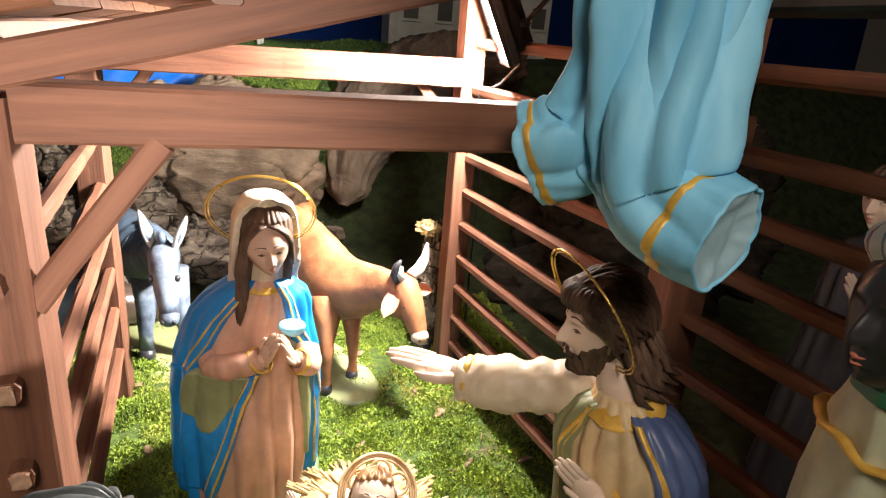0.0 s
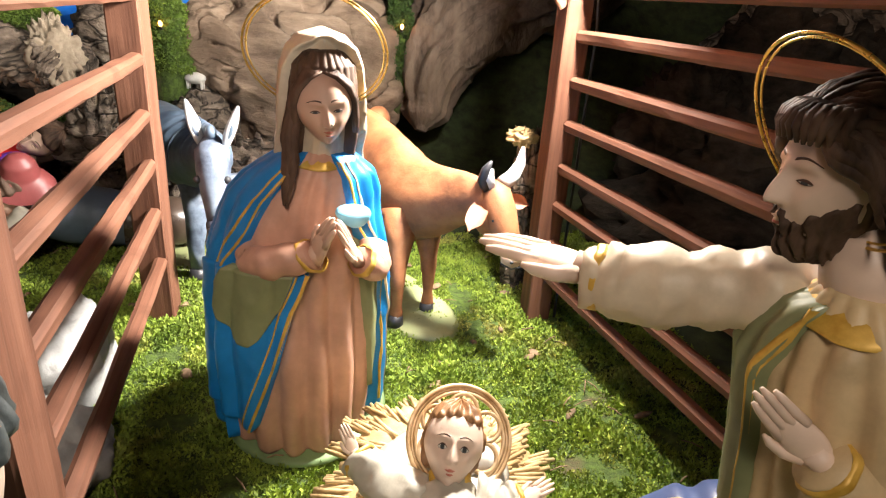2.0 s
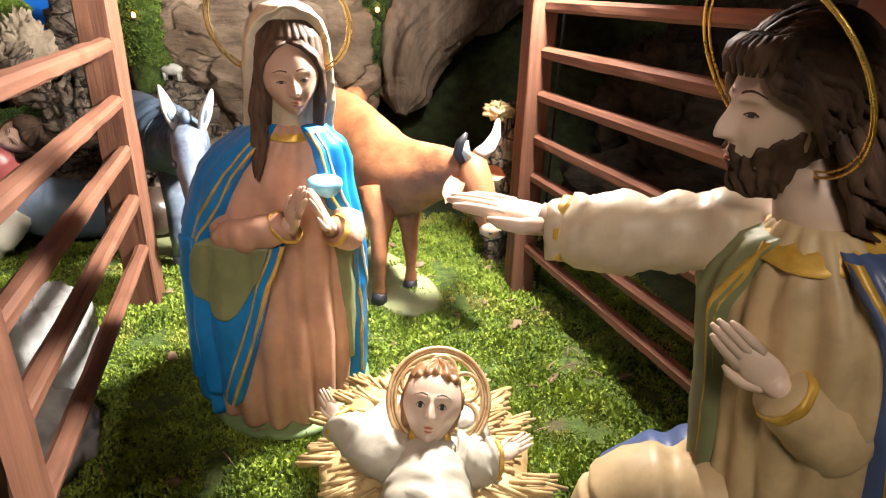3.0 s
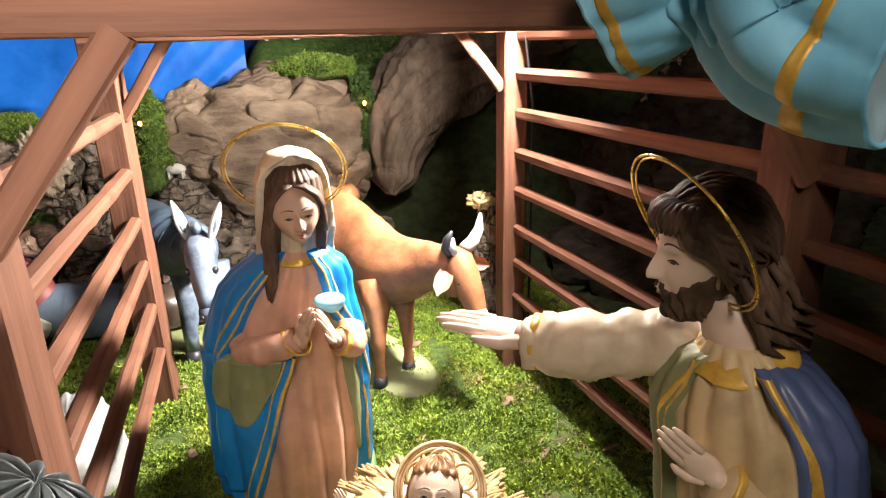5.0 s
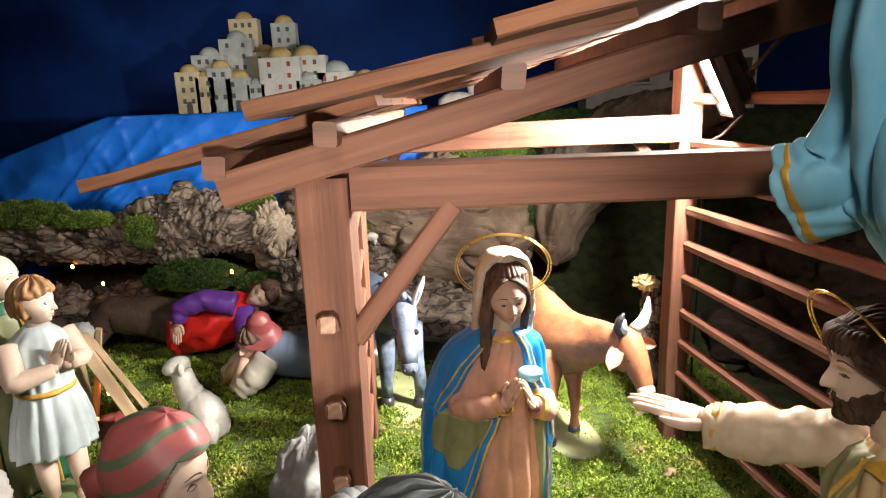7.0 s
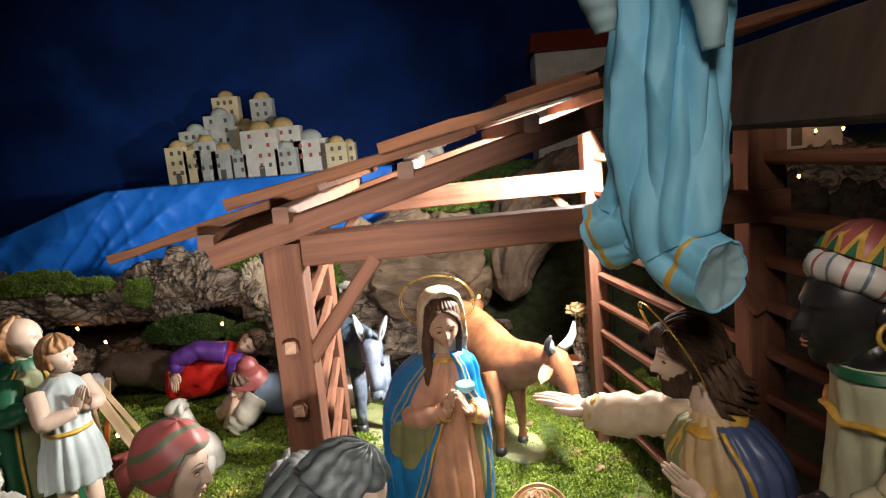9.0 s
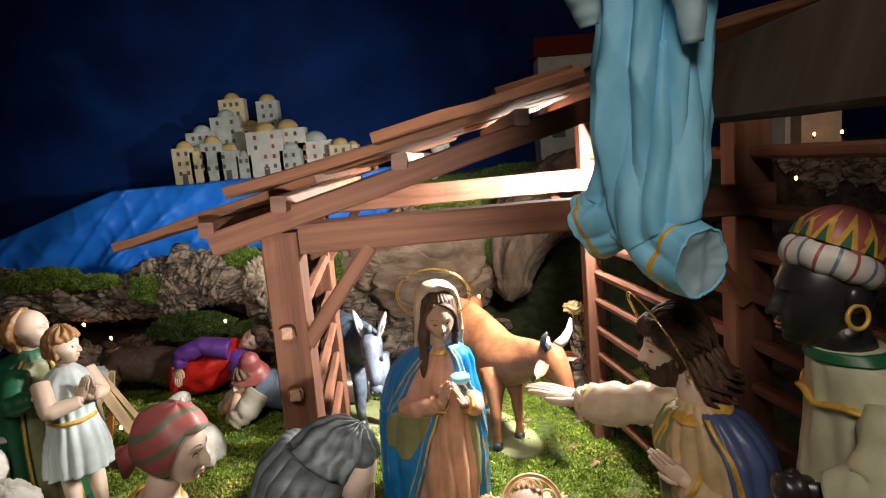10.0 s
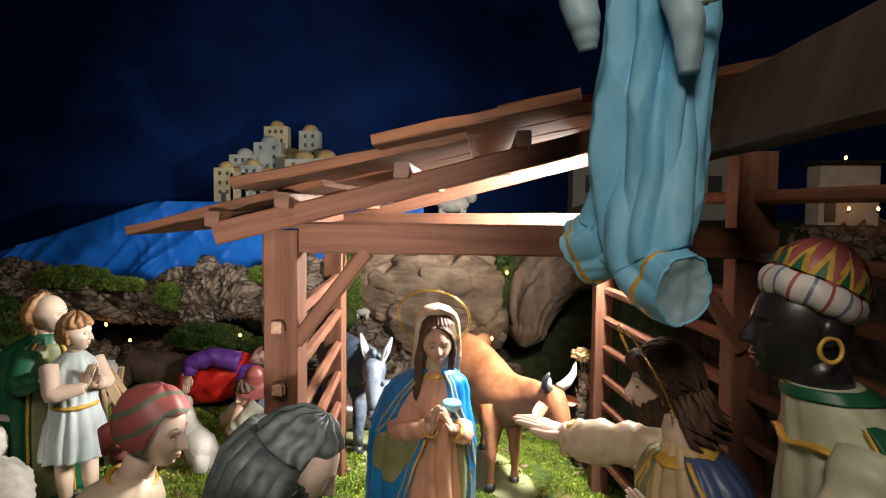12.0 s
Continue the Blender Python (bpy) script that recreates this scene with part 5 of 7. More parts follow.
def green_cloaked_man():
    bm = bmesh.new()
    X, Y = -1.125, 0.895
    B = Body([(0.0, X, Y, 0.085, 0.075), (0.15, X, Y, 0.08, 0.068), (0.28, X + 0.005, Y, 0.072, 0.055), (0.33, X + 0.01, Y, 0.062, 0.046), (0.352, X + 0.018, Y - 0.004, 0.036, 0.032), (0.366, X + 0.022, Y - 0.006, 0.02, 0.02)], 55, 0.06, 12, 61, [(0, 1.3), (0.3, 0.7), (0.37, 0.2)])
    B.loft(bm, 0, 80, 50)
    B.sheet(bm, 0.01, 0.355, 20, 330, 0.007, 0, 60, 50)
    B.trim(bm, 22, 0.02, 0.35, 0.006, 0.009, 2)
    B.trim(bm, -28, 0.02, 0.35, 0.006, 0.009, 2)
    B.sheet(bm, 0.01, 0.35, -26, 20, 0.002, 5, 20, 40)
    tube(bm, [(X + 0.022, Y - 0.006, 0.355), (X + 0.030, Y - 0.01, 0.385)], [0.019, 0.017], 14, 1)
    hm = Matrix.Translation((X + 0.038, Y - 0.014, 0.408)) @ turn(92, 8)
    face(bm, hm, (0.029, 0.034, 0.040), 1, 3, 4)
    hair(bm, hm @ Matrix.Translation((0, 0.008, -0.004)), (0.032, 0.034, 0.040), 6, 0.10, -0.95, 1.18, 0.07, 1.2, 8.0)
    sleeve(bm, [(X + 0.02, Y - 0.05, 0.325), (X + 0.035, Y - 0.09, 0.275), (X + 0.075, Y - 0.088, 0.285)], [0.026, 0.025, 0.016], 0, 3)
    hand(bm, (X + 0.072, Y - 0.09, 0.284), (X + 0.108, Y - 0.092, 0.296), (0, -0.7, 0.7), 1)
    for v in bm.verts:
        v.co.z *= 0.915
    statue("cloaked_man_statue", bm, [GREEN, PALESKIN, GOLD, EYE, LIP, OLIVE, FAIRHAIR], (X, Y, 0), "painted plaster balding man in a dark green cloak")


green_cloaked_man()


def lying_shepherd():
    bm = bmesh.new()
    sleeve(bm, [(-1.060, 1.44, 0.085), (-1.14, 1.435, 0.110), (-1.232, 1.415, 0.128), (-1.262, 1.40, 0.105), (-1.290, 1.375, 0.055)], [0.060, 0.054, 0.045, 0.036, 0.028], 2, 2, 28, 0.05)
    tube(bm, [(-1.285, 1.38, 0.062), (-1.312, 1.355, 0.018)], [0.024, 0.019], 14, 3)
    ball(bm, Matrix.Translation((-1.335, 1.335, 0.018)) @ turn(-45) @ Matrix.Diagonal((0.018, 0.040, 0.016, 1)), 3, 18, 12)
    sleeve(bm, [(-1.06, 1.48, 0.07), (-1.16, 1.50, 0.09), (-1.25, 1.49, 0.05)], [0.05, 0.046, 0.03], 2, 5, 24, 0.05)
    # tunic
    def f(u, v):
        a = 2 * math.pi * u
        x = -1.085 + 0.205 * v
        r = 0.060 + 0.012 * math.sin(v * 3.1) - 0.018 * smoothstep((v - 0.75) / 0.25)
        w = 1 + 0.06 * math.sin(a * 6 + v * 5) + 0.05 * noise.noise(Vector((math.cos(a) * 2, math.sin(a) * 2, v * 5)))
        if v < 0.06:
            w *= 1.08
        return Vector((x, 1.435 + 0.02 * v + r * w * math.cos(a), 0.072 + 0.040 * v + r * w * 0.92 * math.sin(a)))
    grid(bm, f, 48, 40, 0, True, True, True)
    sleeve(bm, [(-0.915, 1.395, 0.150), (-0.985, 1.385, 0.168), (-1.040, 1.370, 0.150), (-1.047, 1.362, 0.120)], [0.030, 0.026, 0.023, 0.016], 1, 3)
    hand(bm, (-1.047, 1.362, 0.122), (-1.052, 1.352, 0.064), (0, -1, 0.2), 3, spread=0.0)
    sleeve(bm, [(-0.905, 1.42, 0.12), (-0.885, 1.37, 0.085), (-0.885, 1.34, 0.05)], [0.030, 0.028, 0.02], 1, 4)
    tube(bm, [(-0.90, 1.45, 0.115), (-0.865, 1.455, 0.142)], [0.026, 0.02], 14, 3)
    hm = Matrix.Translation((-0.858, 1.440, 0.158)) @ turn(-18, -8) @ Matrix.Rotation(radians(62), 4, "Y")
    face(bm, hm, (0.031, 0.034, 0.042), 3, 5, 6)
    hair(bm, hm, (0.033, 0.036, 0.044), 4, 0.35, -0.6, 1.16, 0.07, 0.62, 3.0)
    statue("lying_shepherd_statue", bm, [RED, PURPLE, BROWNLEATHER, SKIN, HAIR, EYE, LIP], (-1.05, 1.43, 0), "painted plaster shepherd in a red tunic asleep on his back", creases=((0, 0.0030, 30, 1.0), (1, 0.0030, 36, 1.0), (2, 0.0020, 26, 1.0)))


lying_shepherd()


def lying_child():
    bm = bmesh.new()
    # vest and hips
    sleeve(bm, [(-0.800, 1.245, 0.090), (-0.755, 1.255, 0.078), (-0.700, 1.265, 0.068), (-0.640, 1.28, 0.058)], [0.040, 0.052, 0.050, 0.046], 0, 2, 28, 0.05)
    sleeve(bm, [(-0.665, 1.265, 0.060), (-0.59, 1.28, 0.055), (-0.52, 1.30, 0.045)], [0.050, 0.045, 0.034], 2, 3, 24, 0.05)
    # sleeves
    sleeve(bm, [(-0.785, 1.215, 0.088), (-0.815, 1.195, 0.050), (-0.848, 1.190, 0.022)], [0.029, 0.031, 0.024], 1, 3)
    sleeve(bm, [(-0.80, 1.265, 0.095), (-0.865, 1.255, 0.055), (-0.895, 1.25, 0.030)], [0.026, 0.026, 0.02], 1, 4)
    tube(bm, [(-0.858, 1.20, 0.022), (-0.842, 1.20, 0.06), (-0.828, 1.205, 0.088)], [0.018, 0.016, 0.014], 12, 3)
    tube(bm, [(-0.895, 1.25, 0.026), (-0.862, 1.23, 0.06), (-0.845, 1.222, 0.082)], [0.018, 0.016, 0.014], 12, 3)
    hm = Matrix.Translation((-0.822, 1.228, 0.118)) @ turn(-35, 18)
    face(bm, hm, (0.028, 0.031, 0.036), 3, None, 6)
    hair(bm, hm, (0.029, 0.032, 0.036), 4, 0.3, -0.6, 1.13, 0.06, 0.5, 3.0)
    # broad hat
    tm = Matrix.Translation((-0.808, 1.236, 0.142)) @ turn(-20, 14, 14) @ Matrix.Diagonal((0.84, 0.84, 0.95, 1))
    def hat(u, v):
        a = 2 * math.pi * u
        rows = [(0.0, 0.056, -0.012), (0.25, 0.043, 0.004), (0.45, 0.034, 0.012), (0.7, 0.028, 0.034), (0.9, 0.014, 0.048), (1.0, 0.001, 0.051)]
        r, z = table(rows, v)
        r *= 1 + 0.08 * math.sin(a * 3 + 1) * (1 - v)
        return tm @ Vector((r * math.cos(a), r * math.sin(a), z + 0.008 * math.sin(a * 2) * (1 - v)))
    grid(bm, hat, 48, 24, 5, True)
    def brim(u, v):
        p = hat(u, 0.25 * v)
        return p - Vector((0, 0, 0.003 + 0.002 * v))
    grid(bm, brim, 48, 6, 5, True)
    statue("lying_child_statue", bm, [BLUEGREY, WHITE, BROWNLEATHER, SKIN, HAIR, MAROON, LIP], (-0.76, 1.245, 0), "painted plaster child in a red hat lying on its elbows", creases=((1, 0.0035, 40, 1.0), (0, 0.0025, 36, 1.0)))


lying_child()


def beast(bm, rows, mat, nu=36, nv=64):
    """An animal's trunk along rows of (x, y, z, half width, half height)."""
    n = len(rows) - 1

    def at(v):
        k = min(n - 1, int(v * n))
        w = v * n - k
        a, b, c, d = (Vector(rows[max(k - 1, 0)]), Vector(rows[k]), Vector(rows[k + 1]), Vector(rows[min(k + 2, n)]))
        return 0.5 * (2 * b + (c - a) * w + (2 * a - 5 * b + 4 * c - d) * w * w + (3 * b - a - 3 * c + d) * w ** 3)
    rows = [tuple(r) for r in rows]

    def f(u, v):
        r = at(v)
        d = (at(min(1, v + 0.02)) - at(max(0, v - 0.02)))
        d = Vector((d[0], d[1], d[2])).normalized()
        side = d.cross(Vector((0, 0, 1))).normalized()
        up = side.cross(d)
        t = 2 * math.pi * u
        c, q = math.cos(t), math.sin(t)
        k = 1 + 0.05 * noise.noise(Vector((c * 1.4, q * 1.4, v * 7)))
        # narrower towards the spine
        w = r[3] * (1 - 0.22 * smoothstep(q))
        return Vector((r[0], r[1], r[2])) + (side * c * w + up * q * r[4]) * k
    grid(bm, f, nu, nv, mat, True, True, True)


def ox():
    bm = bmesh.new()
    beast(bm, [(-0.298, 1.262, 0.222, 0.020, 0.030), (-0.288, 1.240, 0.220, 0.048, 0.062), (-0.266, 1.195, 0.216, 0.058, 0.073), (-0.238, 1.14, 0.204, 0.058, 0.076), (-0.212, 1.090, 0.192, 0.055, 0.077), (-0.190, 1.045, 0.186, 0.049, 0.072),
               (-0.168, 1.008, 0.192, 0.038, 0.057), (-0.145, 0.980, 0.203, 0.028, 0.044), (-0.118, 0.955, 0.214, 0.022, 0.033), (-0.098, 0.940, 0.222, 0.017, 0.024)], 0)
    # head: brow, cheek, muzzle
    tube(bm, [(-0.099, 0.946, 0.236), (-0.090, 0.938, 0.222), (-0.083, 0.927, 0.198), (-0.076, 0.914, 0.174), (-0.071, 0.904, 0.156), (-0.069, 0.899, 0.146)], [0.011, 0.0215, 0.0235, 0.0185, 0.0145, 0.0120], 24, 0)
    ball(bm, Matrix.Translation((-0.096, 0.930, 0.190)) @ Matrix.Diagonal((0.019, 0.018, 0.022, 1)), 0, 20, 14)
    ball(bm, Matrix.Translation((-0.069, 0.897, 0.148)) @ turn(20, -20) @ Matrix.Diagonal((0.0150, 0.0145, 0.0135, 1)), 1, 22, 14)
    for k in (-1, 1):
        ball(bm, Matrix.Translation((-0.066 + 0.007 * k, 0.884 + 0.003 * k, 0.149)) @ Matrix.Diagonal((0.0028, 0.0022, 0.0022, 1)), 3, 8, 6)
    tube(bm, [(-0.085, 0.893, 0.143), (-0.072, 0.883, 0.139), (-0.058, 0.885, 0.141)], 0.0011, 6, 3)
    # hip bones, shoulder blade, brisket
    for x, y, z, rx, ry, rz in ((-0.300, 1.205, 0.262, 0.020, 0.028, 0.022), (-0.232, 1.215, 0.264, 0.018, 0.028, 0.022), (-0.292, 1.195, 0.190, 0.024, 0.044, 0.060)):
        ball(bm, Matrix.Translation((x, y, z)) @ Matrix.Rotation(radians(-28), 4, "Z") @ Matrix.Diagonal((rx, ry, rz, 1)), 0, 20, 14)
    # horns
    tube(bm, [(-0.078, 0.945, 0.236), (-0.062, 0.958, 0.243), (-0.047, 0.980, 0.255), (-0.040, 0.997, 0.274)], [0.0105, 0.0100, 0.0075, 0.0025], 14, 2)
    tube(bm, [(-0.100, 0.936, 0.230), (-0.108, 0.934, 0.244), (-0.106, 0.932, 0.258), (-0.100, 0.930, 0.270)], [0.0090, 0.0085, 0.0065, 0.0020], 12, 3)
    tube(bm, [(-0.0955, 0.932, 0.232), (-0.101, 0.929, 0.246), (-0.0985, 0.928, 0.260)], [0.0060, 0.0065, 0.0018], 10, 2)

    def ear(c, tip, out, width):
        """A leaf-shaped hanging ear with a pale hollow."""
        c, tip, out = Vector(c), Vector(tip), Vector(out).normalized()
        d = tip - c
        side = d.cross(out).normalized()
        for back, mat in ((0.0, 4), (-0.0022, 0)):
            def f(u, v):
                w = width * (0.25 + 0.75 * math.sin(math.pi * min(1, v * 0.85 + 0.12)) ** 0.8) * (1 - 0.75 * smoothstep((v - 0.7) / 0.3))
                k = 2 * u - 1
                return c + d * v + side * w * k + out * (0.005 * k * k - 0.004 * v * (1 - v) + back * (1 - k * k))
            grid(bm, f, 12, 14, mat)
    ear((-0.104, 0.935, 0.216), (-0.130, 0.893, 0.188), (-0.35, -0.75, 0.1), 0.0125)
    ear((-0.072, 0.944, 0.216), (-0.040, 0.948, 0.206), (0.2, -0.9, 0.2), 0.010)
    for x, y in ((-0.094, 0.908), (-0.066, 0.912)):
        ball(bm, Matrix.Translation((x, y + 0.002, 0.196)) @ Matrix.Diagonal((0.0042, 0.0036, 0.0036, 1)), 3, 12, 8)
    # legs: knee, cannon, fetlock, hoof
    for (x, y), (tx, ty), top in (((-0.211, 0.978), (-0.205, 1.020), 0.170), ((-0.160, 1.016), (-0.165, 1.040), 0.170), ((-0.312, 1.175), (-0.300, 1.205), 0.19), ((-0.225, 1.19), (-0.240, 1.215), 0.19)):
        tube(bm, [(tx, ty, top), (tx + (x - tx) * 0.5, ty + (y - ty) * 0.5, 0.125), (x + (tx - x) * 0.25, y + (ty - y) * 0.25, 0.098), (x, y, 0.082), (x, y, 0.070), (x, y, 0.040), (x, y, 0.026), (x, y - 0.001, 0.018)], [0.032, 0.0190, 0.0125, 0.0120, 0.0098, 0.0078, 0.0098, 0.0095], 14, 0)
        tube(bm, [(x, y, 0.022), (x - 0.001, y - 0.003, 0.005)], [0.0105, 0.0130], 12, 3)
    tube(bm, [(-0.300, 1.262, 0.25), (-0.312, 1.282, 0.2), (-0.312, 1.282, 0.1)], [0.008, 0.007, 0.012], 8, 0)
    ball(bm, Matrix.Translation((-0.215, 1.08, 0.003)) @ Matrix.Rotation(radians(28), 4, "Z") @ Matrix.Diagonal((0.075, 0.165, 0.012, 1)), 5, 36, 8)
    statue("ox_statue", bm, [OXHIDE, OXPALE, HORN, DARK, OXEAR, PALEBASE], (-0.2, 1.06, 0), "painted plaster brown ox bowing its horned head", creases=((0, 0.0018, 34, 1.0),))


ox()


def donkey():
    bm = bmesh.new()
    P = [(-0.640, 1.33, 0.215), (-0.615, 1.30, 0.215), (-0.575, 1.24, 0.212), (-0.535, 1.18, 0.210), (-0.505, 1.14, 0.212), (-0.486, 1.105, 0.222), (-0.474, 1.08, 0.235)]
    sleeve(bm, P, [0.03, 0.054, 0.056, 0.054, 0.048, 0.037, 0.027], 0, 1.0, 26, 0.03)
    tube(bm, [(-0.474, 1.085, 0.250), (-0.472, 1.070, 0.238), (-0.469, 1.055, 0.215), (-0.466, 1.042, 0.185), (-0.463, 1.032, 0.160), (-0.462, 1.028, 0.146)], [0.013, 0.0235, 0.0240, 0.0195, 0.0160, 0.0150], 22, 1)
    ball(bm, Matrix.Translation((-0.462, 1.024, 0.142)) @ Matrix.Diagonal((0.0165, 0.0165, 0.0150, 1)), 1, 18, 12)
    for c, t in (((-0.488, 1.080, 0.248), (-0.504, 1.088, 0.298)), ((-0.452, 1.070, 0.248), (-0.434, 1.062, 0.296))):
        c, t = Vector(c), Vector(t)
        q = (t - c).to_track_quat("Z", "Y").to_matrix().to_4x4()
        ball(bm, Matrix.Translation((c + t) / 2) @ q @ Matrix.Diagonal((0.0125, 0.006, 0.036, 1)), 4, 16, 12, lambda p: Vector((p.x * (1 - 0.5 * max(0, p.z)), p.y, p.z)))
        ball(bm, Matrix.Translation((c + t) / 2 + Vector((0.001, -0.0045, 0))) @ q @ Matrix.Diagonal((0.006, 0.003, 0.022, 1)), 0, 12, 10)
    for s in (-1, 1):
        ball(bm, Matrix.Translation((-0.468 + 0.0195 * s, 1.040, 0.205)) @ Matrix.Diagonal((0.006, 0.006, 0.006, 1)), 2, 10, 8)
        tube(bm, [(-0.462 + 0.008 * s, 1.012, 0.142), (-0.462 + 0.009 * s, 1.006, 0.140)], 0.003, 8, 2)
    for x, y, tx, ty in ((-0.520, 1.130, -0.515, 1.15), (-0.452, 1.130, -0.47, 1.145), (-0.64, 1.27, -0.62, 1.28), (-0.56, 1.31, -0.57, 1.30)):
        tube(bm, [(tx, ty, 0.18), ((tx + x) / 2, (ty + y) / 2, 0.11), (x, y, 0.07), (x, y, 0.028)], [0.028, 0.018, 0.013, 0.011], 14, 1 if y < 1.2 else 0)
        tube(bm, [(x, y, 0.03), (x - 0.001, y - 0.003, 0.006)], [0.013, 0.0155], 12, 2)
    # mane
    for i in range(9):
        k = i / 8
        p = Vector((-0.472, 1.07, 0.266)).lerp(Vector((-0.515, 1.16, 0.262)), k)
        ball(bm, Matrix.Translation(p) @ turn(10, 20) @ Matrix.Diagonal((0.008, 0.012, 0.010, 1)), 0, 10, 8)
    ball(bm, Matrix.Translation((-0.52, 1.18, 0.003)) @ Matrix.Rotation(radians(28), 4, "Z") @ Matrix.Diagonal((0.09, 0.16, 0.010, 1)), 3, 36, 8)
    statue("donkey_statue", bm, [DONKEY, DONKEYPALE, DARK, PALEBASE, HORN], (-0.52, 1.18, 0), "painted plaster grey donkey with pale upright ears", creases=((0, 0.0022, 34, 1.0), (1, 0.0014, 60, 1.0)))


donkey()


def sheep(name, base, yaw, s, label, lying=False, curl=0.06):
    """A woolly sheep s metres long."""
    bm = bmesh.new()

    def wool(p):
        d = curl * (abs(noise.noise(p * 5)) * 2 - 0.4 + 0.6 * abs(noise.noise(p * 11)))
        return p * (1 + d)
    z = 0.22 if lying else 0.46
    ball(bm, Matrix.Translation((0, 0, z * s)) @ Matrix.Diagonal((0.25 * s, 0.46 * s, 0.25 * s, 1)), 0, 40, 28, wool)
    ball(bm, Matrix.Translation((0, -0.46 * s, (z + 0.26) * s)) @ turn(0, -35) @ Matrix.Diagonal((0.15 * s, 0.17 * s, 0.27 * s, 1)), 0, 28, 20, wool)
    ball(bm, Matrix.Translation((0, -0.60 * s, (z + 0.46) * s)) @ turn(0, 35) @ Matrix.Diagonal((0.10 * s, 0.20 * s, 0.115 * s, 1)), 1, 20, 14)
    for sx in (-1, 1):
        ball(bm, Matrix.Translation((sx * 0.14 * s, -0.50 * s, (z + 0.50) * s)) @ turn(0, 0, sx * 25) @ Matrix.Diagonal((0.10 * s, 0.05 * s, 0.035 * s, 1)), 1, 12, 8)
        ball(bm, Matrix.Translation((sx * 0.085 * s, -0.66 * s, (z + 0.48) * s)) @ Matrix.Diagonal((0.016 * s,) * 3 + (1,)), 2, 8, 6)
        for sy in (-0.30, 0.30):
            if not lying:
                tube(bm, [(sx * 0.12 * s, sy * s, 0.32 * s), (sx * 0.12 * s, sy * s, 0.0)], [0.06 * s, 0.04 * s], 10, 1)
    ob = obj(name, bm, [WOOL, WOOL, DARK])
    ob.matrix_world = pose(*base, 0, 0, yaw)
    return tagged(ob, label, "sheep")


sheep("curly_sheep_statue", (-1.075, 0.735, 0.0), -130, 0.19, "painted plaster sheep with deeply curled fleece", curl=0.10)
sheep("hill_sheep_statue", (-0.355, 2.06, height(-0.355, 2.06) - 0.002), 75, 0.14, "small white sheep standing on the mossy hill")
sheep("small_lamb_statue", (-0.605, 1.60, 0.243), -100, 0.05, "tiny white lamb standing on a rock")


def sitting_lamb():
    bm = bmesh.new()

    def wool(p):
        return p * (1 + 0.05 * (abs(noise.noise(p * 6)) * 2 - 0.4))
    ball(bm, Matrix.Translation((-0.862, 1.052, 0.040)) @ turn(0, 0, -28) @ Matrix.Diagonal((0.036, 0.036, 0.056, 1)), 0, 32, 24, wool)
    sleeve(bm, [(-0.880, 1.055, 0.055), (-0.897, 1.058, 0.095), (-0.905, 1.060, 0.128)], [0.032, 0.023, 0.019], 0, 2, 20, 0.05)
    ball(bm, Matrix.Translation((-0.912, 1.056, 0.142)) @ turn(-60, 20) @ Matrix.Diagonal((0.016, 0.026, 0.017, 1)), 0, 20, 14)
    for s in (-1, 1):
        ball(bm, Matrix.Translation((-0.898, 1.06 + 0.015 * s, 0.138)) @ Matrix.Diagonal((0.006, 0.008, 0.014, 1)), 0, 10, 8)
    tube(bm, [(-0.85, 1.03, 0.03), (-0.846, 1.01, 0.0)], [0.02, 0.014], 10, 0)
    statue("sitting_lamb_statue", bm, [WOOL], (-0.87, 1.05, 0), "white painted plaster lamb sitting on the moss", "sheep")


sitting_lamb()


